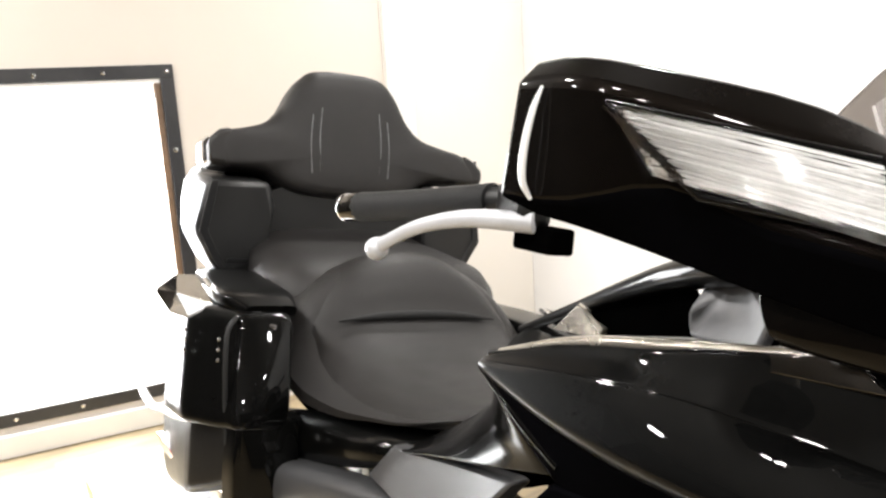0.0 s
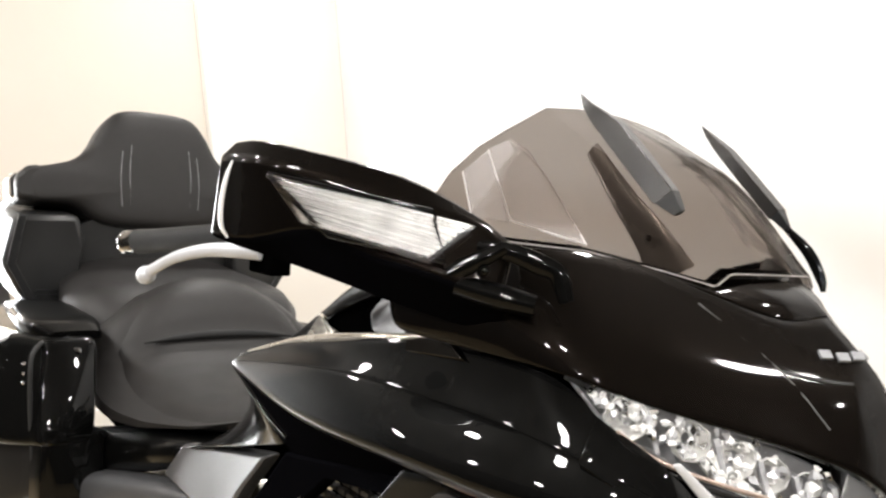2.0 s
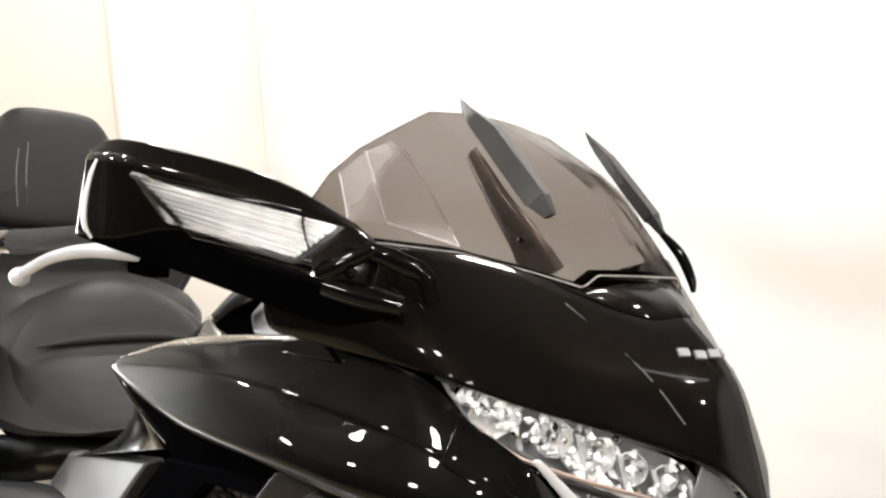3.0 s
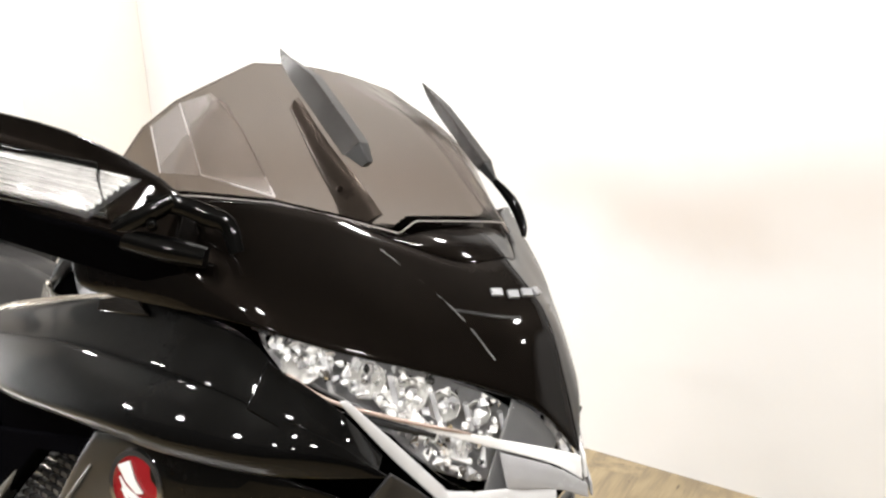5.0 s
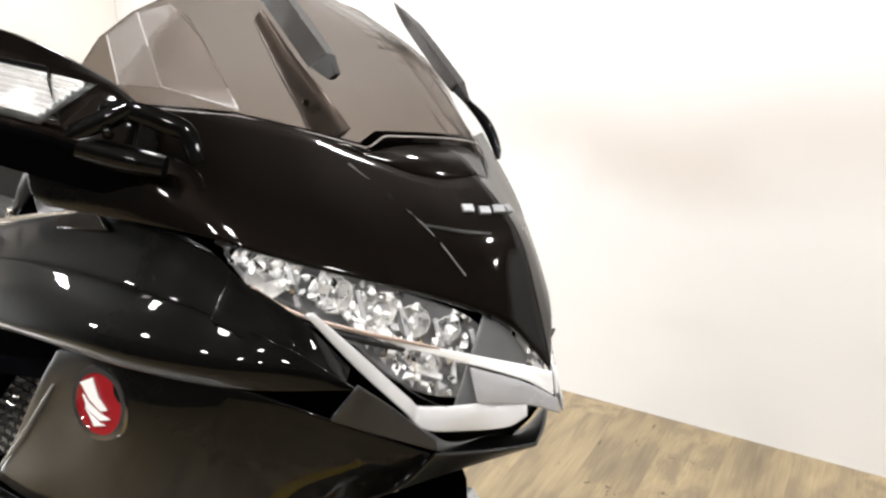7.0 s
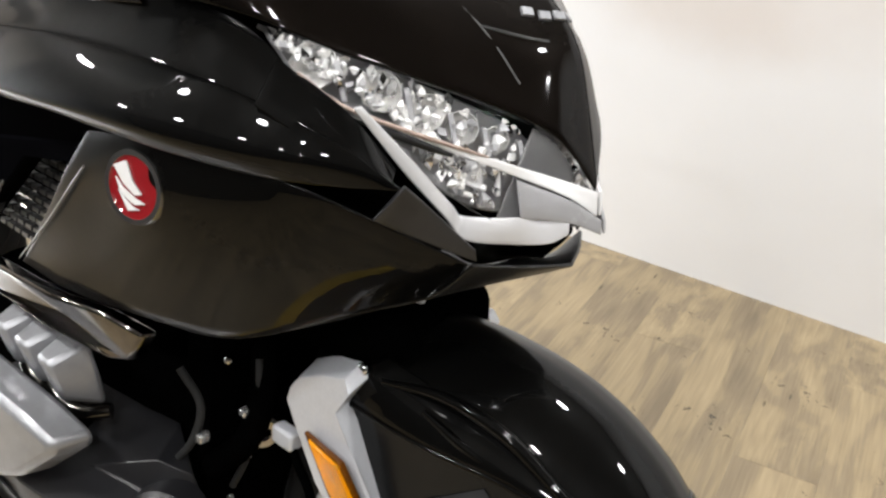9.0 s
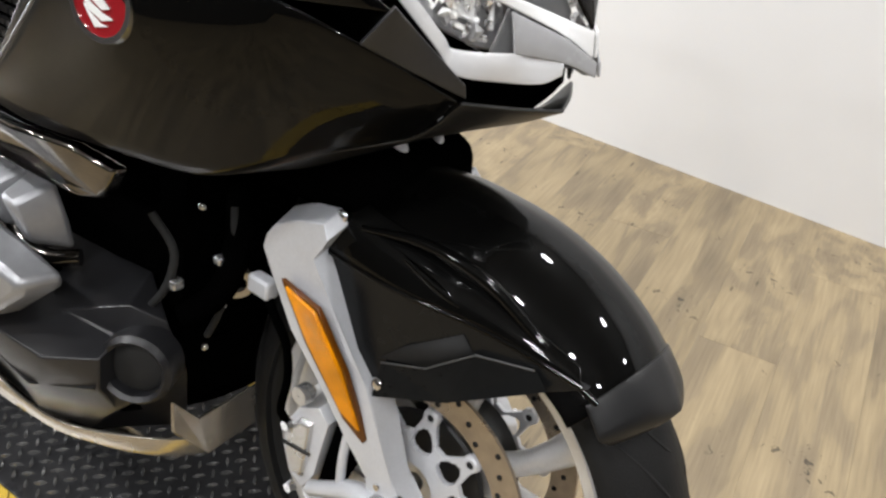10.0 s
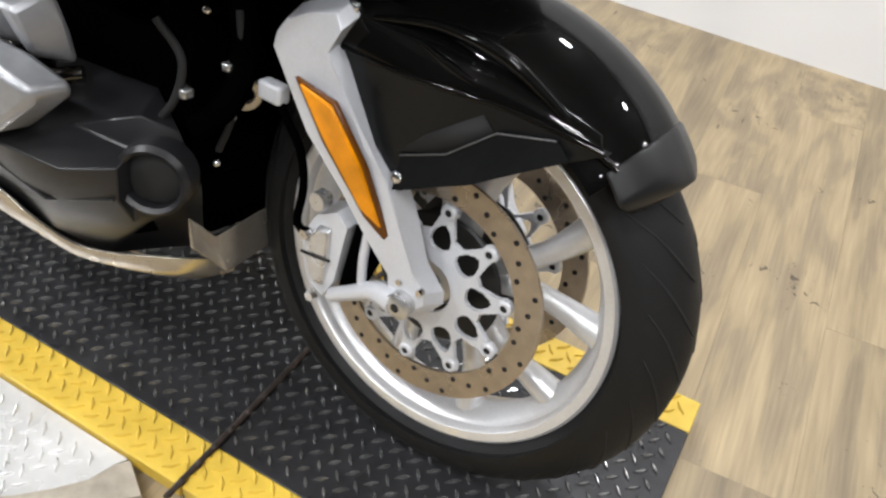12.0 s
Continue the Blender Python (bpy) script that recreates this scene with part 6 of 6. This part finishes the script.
    # header shields and engine
    plate("header_trim", [(-0.600, y(0.31), 0.680), (-0.551, y(0.312), 0.676), (-0.403, y(0.310), 0.684), (-0.318, y(0.292), 0.688), (-0.272, y(0.272), 0.673), (-0.300, y(0.270), 0.632), (-0.330, y(0.278), 0.625), (-0.427, y(0.302), 0.633), (-0.60, y(0.305), 0.632)], 0.020, DARKCHROME, bike, "polished trim above the headers", bevel=0.008)
    for k in range(3):
        x = -0.585 + 0.060 * k
        plate("header_shield", [(x - 0.01, y(0.285), 0.602), (x + 0.04, y(0.285), 0.600), (x + 0.052, y(0.280), 0.560), (x + 0.045, y(0.268), 0.510), (x + 0.016, y(0.262), 0.498), (x + 0.006, y(0.275), 0.545)], 0.05, HEADMAT, bike, "ribbed bright header cover", bevel=0.008, taper=0.58)
    for k in range(2):
        x = -0.60 + 0.062 * k
        tube("header_pipe", [(x, y(0.262), 0.520), (x + 0.030, y(0.266), 0.495), (x + 0.075, y(0.258), 0.484), (x + 0.105, y(0.230), 0.488)], 0.011, DARKCHROME, bike, n=12, seg=10, label="dark metal header pipe")
    plate("head_cover", [(-0.70, y(0.33), 0.535), (-0.502, y(0.325), 0.536), (-0.416, y(0.322), 0.535), (-0.360, y(0.312), 0.517), (-0.366, y(0.312), 0.497), (-0.418, y(0.330), 0.448), (-0.497, y(0.335), 0.408), (-0.70, y(0.33), 0.40)], 0.05, HEADMAT, bike, "silver cylinder head cover", bevel=0.012, taper=0.93)
    rings("engine_core", [(-0.80, y(0.18), 0.38, 0.08, 0.09), (-0.50, y(0.19), 0.37, 0.09, 0.10), (-0.40, y(0.19), 0.36, 0.08, 0.09), (-0.34, y(0.17), 0.36, 0.05, 0.07)], VOID, bike, 20, 12, 4.0, "side of the engine block, coloured black for its shade")
    bm = bmesh.new()
    ev = {k: bm.verts.new((x, y(v), z)) for k, (x, v, z) in dict(A=(-0.66, 0.255, 0.465), B=(-0.439, 0.255, 0.452), C=(-0.387, 0.280, 0.452), D=(-0.348, 0.325, 0.426), E=(-0.450, 0.335, 0.421), E2=(-0.66, 0.338, 0.421),
          F=(-0.319, 0.235, 0.477), G=(-0.289, 0.205, 0.459), H=(-0.318, 0.250, 0.439), I=(-0.302, 0.285, 0.432), J=(-0.304, 0.285, 0.390), K=(-0.370, 0.318, 0.365), L=(-0.420, 0.332, 0.390), L2=(-0.66, 0.335, 0.388),
          M=(-0.310, 0.262, 0.351), N=(-0.407, 0.240, 0.243), O=(-0.417, 0.300, 0.305), O2=(-0.66, 0.305, 0.300), P=(-0.283, 0.180, 0.380), Q=(-0.306, 0.160, 0.271), T=(-0.45, 0.19, 0.480), U=(-0.365, 0.175, 0.480), T2=(-0.66, 0.19, 0.480)).items()}
    for f in ("A B C E E2", "C D E", "C F H I D", "F G H", "B T U F C", "A T2 T B", "U G F", "E2 E D L L2", "D I J K L", "L2 L K O O2", "K J M O", "M N O", "I H M J", "H G P M", "P Q N M"):
        bm.faces.new([ev[k] for k in f.split()])
    bmesh.ops.triangulate(bm, faces=[f for f in bm.faces if len(f.verts) > 4])
    eng = part("engine_cover", bm, ENGINE, bike, "faceted charcoal engine cover with round cap", thick=0.006, bevel=0.005)
    tube("cover_seam", [(-0.66, y(0.340), 0.392), (-0.420, y(0.336), 0.394), (-0.370, y(0.322), 0.369), (-0.304, y(0.290), 0.392)], 0.0022, TIPMAT, eng, seg=6, n=5, curve=False)
    cap = Matrix.Translation((-0.287, y(0.247), 0.412)) @ Vector((0.52, s * 0.84, 0.06)).to_track_quat("Y", "Z").to_matrix().to_4x4()
    lathe("cap_ring", [(0.034, -0.03), (0.046, -0.03), (0.046, 0.006), (0.040, 0.013), (0.035, 0.009)], ENGINE, eng, 40, "raised ring of the cap", m=cap)
    lathe("cap", [(0.0005, -0.02), (0.034, -0.02), (0.034, -0.004), (0.028, 0.000), (0.0005, 0.000)], GROOVE, eng, 40, "black round cap", m=cap)
    panel("belly_cover", [[(-0.80, y(0.335), 0.325), (-0.482, y(0.330), 0.342), (-0.44, y(0.318), 0.318), (-0.405, y(0.275), 0.268), (-0.315, y(0.215), 0.270), (-0.285, y(0.150), 0.252)],
                                  [(-0.80, y(0.325), 0.285), (-0.490, y(0.322), 0.300), (-0.448, y(0.300), 0.275), (-0.410, y(0.265), 0.240), (-0.320, y(0.210), 0.236), (-0.290, y(0.145), 0.222)],
                                  [(-0.80, y(0.18), 0.22), (-0.490, y(0.20), 0.225), (-0.448, y(0.20), 0.215), (-0.41, y(0.18), 0.205), (-0.33, y(0.16), 0.200), (-0.31, y(0.10), 0.195)]], CHAMPAGNE, bike, 24, 8, both=False, label="warm metal belly cover")
    bm = bmesh.new()
    vb = [bm.verts.new((x, y(v), z)) for x, v, z in ((-0.277, 0.165, 0.300), (-0.300, 0.040, 0.288), (-0.290, 0.040, 0.230), (-0.268, 0.155, 0.240), (-0.275, 0.205, 0.300), (-0.285, 0.200, 0.340))]
    bm.faces.new((vb[0], vb[1], vb[2], vb[3]))
    bm.faces.new((vb[5], vb[0], vb[3], vb[4]))
    part("belly_front", bm, CHAMPAGNE, bike, "bright front piece of the belly cover", smooth=False, thick=0.006, bevel=0.002)
    tube("radiator_hose", [(-0.30, y(0.10), 0.62), (-0.26, y(0.13), 0.56), (-0.26, y(0.15), 0.50), (-0.30, y(0.17), 0.45)], 0.017, VOID, bike, n=14, label="black hose")
    lathe("horn", [(0.012, -0.006), (0.020, -0.006), (0.023, -0.001), (0.021, 0.004), (0.012, 0.004)], CHAMPAGNE, bike, 24, "brass-toned horn ring", m=Matrix.Translation((-0.270, y(0.120), 0.495)) @ Matrix.Rotation(radians(-50 * s), 4, "Z"))
    # handlebar, grip and lever
    bar = tube("handlebar", [(-0.50, y(0.14), 1.075), (-0.56, y(0.32), 1.105), (-0.60, y(0.375), 1.100), (-0.845, y(0.430), 1.069)], 0.012, SATIN, bike, n=24, label="black handlebar")[0]
    tube("grip", [(-0.610, y(0.377), 1.098), (-0.66, y(0.390), 1.092), (-0.78, y(0.417), 1.077), (-0.826, y(0.426), 1.072)], [0.0175, 0.0165, 0.0170, 0.0180], RUBBER, bar, n=20, label="black rubber grip")
    tube("bar_end", [(-0.815, y(0.4235), 1.073), (-0.828, y(0.427), 1.0715), (-0.850, y(0.432), 1.0685)], [0.0165, 0.0175, 0.0170], DARKCHROME, bar, n=6, seg=20, label="dark polished bar end")
    tube("bar_end_rim", [(-0.849, y(0.4315), 1.069), (-0.853, y(0.4325), 1.0685), (-0.857, y(0.4335), 1.068)], [0.0175, 0.0180, 0.015], CHROME, bar, n=5, seg=20, label="bright rim of the bar end")
    lev = tube("brake_lever" if s < 0 else "parking_lever", [(-0.545, y(0.372), 1.083), (-0.60, y(0.410), 1.080), (-0.655, y(0.432), 1.066), (-0.70, y(0.446), 1.045), (-0.716, y(0.449), 1.036)], [0.010, 0.0085, 0.0075, 0.0075, 0.0105], SILVER, bike, n=24, flat=0.8, label="bright aluminium hand lever")[0]
    ball("lever_ball", (-0.716, y(0.449), 1.036), 0.0125, SILVER, lev)
    if s > 0:
        bar.location.z -= 0.05                                       # the bars are turned a little
        lev.location.z -= 0.05
    block("switch_box", -0.60, -0.545, min(y(0.35), y(0.385)), max(y(0.35), y(0.385)), 1.075, 1.118, SATIN, bar, "black switch box", bevel=0.010)
    block("sensor_box", -0.585, -0.525, min(y(0.34), y(0.368)), max(y(0.34), y(0.368)), 1.056, 1.080, VOID, lev, "small black box under the lever", bevel=0.003)
    plate("cockpit_panel", [(-0.446, y(0.266), 1.000), (-0.444, y(0.272), 1.022), (-0.458, y(0.228), 1.057), (-0.420, y(0.236), 1.058), (-0.352, y(0.280), 1.034), (-0.368, y(0.274), 1.004)], 0.016, PALEGREY, bike, "pale grey inner cockpit panel", bevel=0.006)
rings("tank", [(-1.06, 0, 0.76, 0.07, 0.05), (-0.98, 0, 0.80, 0.12, 0.09), (-0.86, 0, 0.84, 0.17, 0.10), (-0.72, 0, 0.85, 0.20, 0.10), (-0.58, 0, 0.88, 0.20, 0.10), (-0.46, 0, 0.91, 0.20, 0.10)], BLACK, bike, label="gloss black tank cover", power=2.8)
panel("cockpit_trim", [[(-0.84, -0.215, 0.890), (-0.72, -0.235, 0.928), (-0.60, -0.262, 0.952), (-0.47, -0.268, 0.980), (-0.33, -0.262, 1.006)], [(-0.655, -0.340, 0.936), (-0.60, -0.333, 0.952), (-0.54, -0.319, 0.971), (-0.395, -0.304, 1.001), (-0.29, -0.284, 1.019)]], BLACK, bike, 18, 4, label="gloss black strip along the cowl's top")
tube("cowl_strip", [(-0.640, -0.334, 0.942), (-0.540, -0.312, 0.973), (-0.420, -0.300, 0.997), (-0.300, -0.280, 1.019)], [0.003, 0.007, 0.007, 0.004], CHAMPAGNE, bike, n=20, flat=1.0, label="thin warm metallic strip along the cowl top")
for s, dz in ((-1, 0.0), (LEFT, -0.06)):
    strut = tube("console_rail", [(-0.93, s * 0.114, 0.898 + dz), (-0.80, s * 0.153, 0.942 + dz), (-0.66, s * 0.198, 0.990 + dz), (-0.56, s * 0.230, 1.024 + dz), (-0.475, s * 0.252, 1.050 + dz), (-0.38, s * 0.270, 1.072 + dz)], [0.005, 0.008, 0.010, 0.012, 0.015, 0.018], BLACK, bike, n=24, label="gloss black rail beside the console")[0]
    plate("rail_web", [(-0.80, s * 0.150, 0.935 + dz), (-0.66, s * 0.196, 0.985 + dz), (-0.475, s * 0.248, 1.045 + dz), (-0.44, s * 0.245, 1.000 + dz), (-0.62, s * 0.205, 0.962 + dz), (-0.72, s * 0.180, 0.938 + dz)], 0.010, VOID, strut, "dark panel under the rail", bevel=0.003)
    plate("rail_inset", [(-0.752, s * 0.184, 0.938 + dz), (-0.678, s * 0.206, 0.985 + dz), (-0.655, s * 0.214, 0.984 + dz), (-0.648, s * 0.212, 0.972 + dz), (-0.622, s * 0.212, 0.968 + dz), (-0.632, s * 0.210, 0.952 + dz)], 0.008, CHAMPAGNE, strut, "small warm metallic inset", bevel=0.002)
rings("centre_console", [(-0.82, 0, 0.88, 0.09, 0.030), (-0.72, 0, 0.905, 0.12, 0.04), (-0.58, 0, 0.935, 0.14, 0.045), (-0.46, 0, 0.97, 0.16, 0.045)], BLACK, bike, label="gloss black centre console")

# front of the engine and steering; shade behind the fork put into the colour
rings("radiator", [(-0.36, 0, 0.50, 0.17, 0.20), (-0.31, 0, 0.50, 0.17, 0.20)], VOID, bike, n=4, power=6, label="radiator behind the front wheel, coloured black for its shade")
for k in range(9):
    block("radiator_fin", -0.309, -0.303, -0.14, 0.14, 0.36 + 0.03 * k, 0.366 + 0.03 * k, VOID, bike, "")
rings("crankcase", [(-1.0, 0, 0.36, 0.20, 0.15), (-0.7, 0, 0.38, 0.22, 0.18), (-0.42, 0, 0.38, 0.20, 0.18), (-0.36, 0, 0.38, 0.17, 0.15)], VOID, bike, label="engine block, coloured black for its shade")
rings("front_arm", [(-0.30, 0, 0.66, 0.10, 0.05), (-0.20, 0, 0.67, 0.115, 0.05), (-0.12, 0, 0.67, 0.11, 0.045), (-0.09, 0, 0.66, 0.08, 0.03)], VOID, bike, label="front suspension arm, coloured black for its shade")
for s in (-1, 1):
    link = tube("arm_link", [(-0.1704, s * 0.0620, 0.6633), (-0.1619, s * 0.0580, 0.6863), (-0.1453, s * 0.0500, 0.7030), (-0.1265, s * 0.0400, 0.7133), (-0.1164, s * 0.0340, 0.7118), (-0.1137, s * 0.0300, 0.6974)], [0.006, 0.009, 0.008, 0.009, 0.010, 0.007], SILVER, bike, seg=10, n=20, flat=0.7, label="bright forged link over the mudguard")[0]
    block("link_gusset", -0.010, 0.010, -0.004, 0.004, -0.007, 0.007, DARKCHROME, link, "dark metal gusset of the link", bevel=0.002, m=Matrix.Translation((-0.1265, s * 0.0400, 0.7013)))
    for p in ((-0.29, 0.16, 0.60), (-0.27, 0.14, 0.47), (-0.29, 0.15, 0.40), (-0.26, 0.12, 0.56)):
        ball("bolt", (p[0], s * p[1], p[2]), 0.006, CHROME, bike)
for s in (-1, 1):
    tube("wiring", [(-0.33, s * 0.20, 0.585), (-0.30, s * 0.19, 0.545), (-0.30, s * 0.20, 0.50), (-0.32, s * 0.21, 0.465)], 0.005, GROOVE, bike, n=14, label="black cable beside the radiator")
    tube("wiring", [(-0.27, s * 0.13, 0.60), (-0.25, s * 0.145, 0.54), (-0.262, s * 0.15, 0.47), (-0.285, s * 0.15, 0.42)], 0.0045, GROOVE, bike, n=14, label="black cable beside the radiator")
    block("clip", -0.300, -0.285, min(s * 0.185, s * 0.200), max(s * 0.185, s * 0.200), 0.500, 0.512, ALU, bike, "small metal clip", bevel=0.002)
    block("clip", -0.268, -0.256, min(s * 0.145, s * 0.160), max(s * 0.145, s * 0.160), 0.535, 0.545, ALU, bike, "small metal clip", bevel=0.002)
tube("side_stand", [(-0.72, 0.17, 0.24), (-0.76, 0.24, 0.12), (-0.80, 0.31, 0.062)], 0.013, SATIN, bike, n=8, label="black side stand on the deck")

# ================= planks =================
PW, PL = 0.18, 1.22
TURN = Matrix.Rotation(radians(9), 4, "Z")
bm = bmesh.new()
box(bm, -PW / 2 + 0.0001, PW / 2 - 0.0001, -PL / 2 + 0.0001, PL / 2 - 0.0001, -0.006, 0.0)
bmesh.ops.bevel(bm, geom=[e for e in bm.edges if all(v.co.z > -0.001 for v in e.verts)], offset=0.0003, segments=1, affect="EDGES")
me = bpy.data.meshes.new("plank")
bm.to_mesh(me)
bm.free()
me.materials.append(WOOD)
for i in range(-25, 20):
    x = PW * (i + 0.5)
    ends = [y for y in (((YL + 0.05) - x * math.sin(radians(9)) + e * PW) / math.cos(radians(9)) for e in (-0.08, 0.08))]
    y = min(ends) + (i * 0.37) % 1.0 * PL
    while y > -2.6:
        lo, hi = y - PL, min(y, min(ends))
        c = TURN @ Vector((x, (lo + hi) / 2, 0))
        if hi - lo > 0.02 and XB - 0.02 < c.x - PW / 2 and c.x < 3.0 and c.y - PL / 2 > YR + 0.02:
            ob = new("plank", me)
            ob.parent = floor_ob
            ob.matrix_local = Matrix.Translation((c.x, c.y, FLOOR)) @ TURN @ Matrix.Diagonal((1, (hi - lo) / PL, 1, 1))
        y -= PL


def trimmed(poly):
    """A plank's outline cut off at the four walls."""
    for axis, edge, sign in ((0, XB, 1), (0, XF, -1), (1, YR, 1), (1, YL, -1)):
        kept = []
        for a, b in zip(poly, poly[1:] + poly[:1]):
            da, db = sign * (a[axis] - edge), sign * (b[axis] - edge)
            if da >= 0:
                kept.append(a)
            if da * db < 0:
                u = da / (da - db)
                kept.append((a[0] + (b[0] - a[0]) * u, a[1] + (b[1] - a[1]) * u))
        poly = kept
    return poly


vs, fs = [], []
for i in range(-28, 54):
    x = PW * (i + 0.5)
    y = 4.0 + (i * 0.37) % 1.0 * PL
    while y > -8.5:
        c = TURN @ Vector((x, y - PL / 2, 0))
        corners = [TURN @ Vector((x + u * (PW / 2 - 0.0003), y - PL / 2 + v * (PL / 2 - 0.0003), 0)) for u, v in ((-1, -1), (1, -1), (1, 1), (-1, 1))]
        poly = trimmed([(p.x, p.y) for p in corners]) if c.x > 2.6 or c.y < -1.9 or c.x < XB + 0.25 else []
        if len(poly) > 2:
            k, n = len(vs), len(poly)
            vs += [(px_, py_, FLOOR - 0.0008) for px_, py_ in poly] + [(px_, py_, FLOOR - 0.0038) for px_, py_ in poly]
            fs.append(tuple(range(k, k + n)))
            fs += [(k + j, k + n + j, k + n + (j + 1) % n, k + (j + 1) % n) for j in range(n)]
        y -= PL
me = bpy.data.meshes.new("plank_field")
me.from_pydata(vs, [], fs)
me.materials.append(WOOD)
rest = new("plank_field", me)
rest.parent = floor_ob
tagged(rest, kind="stuff")
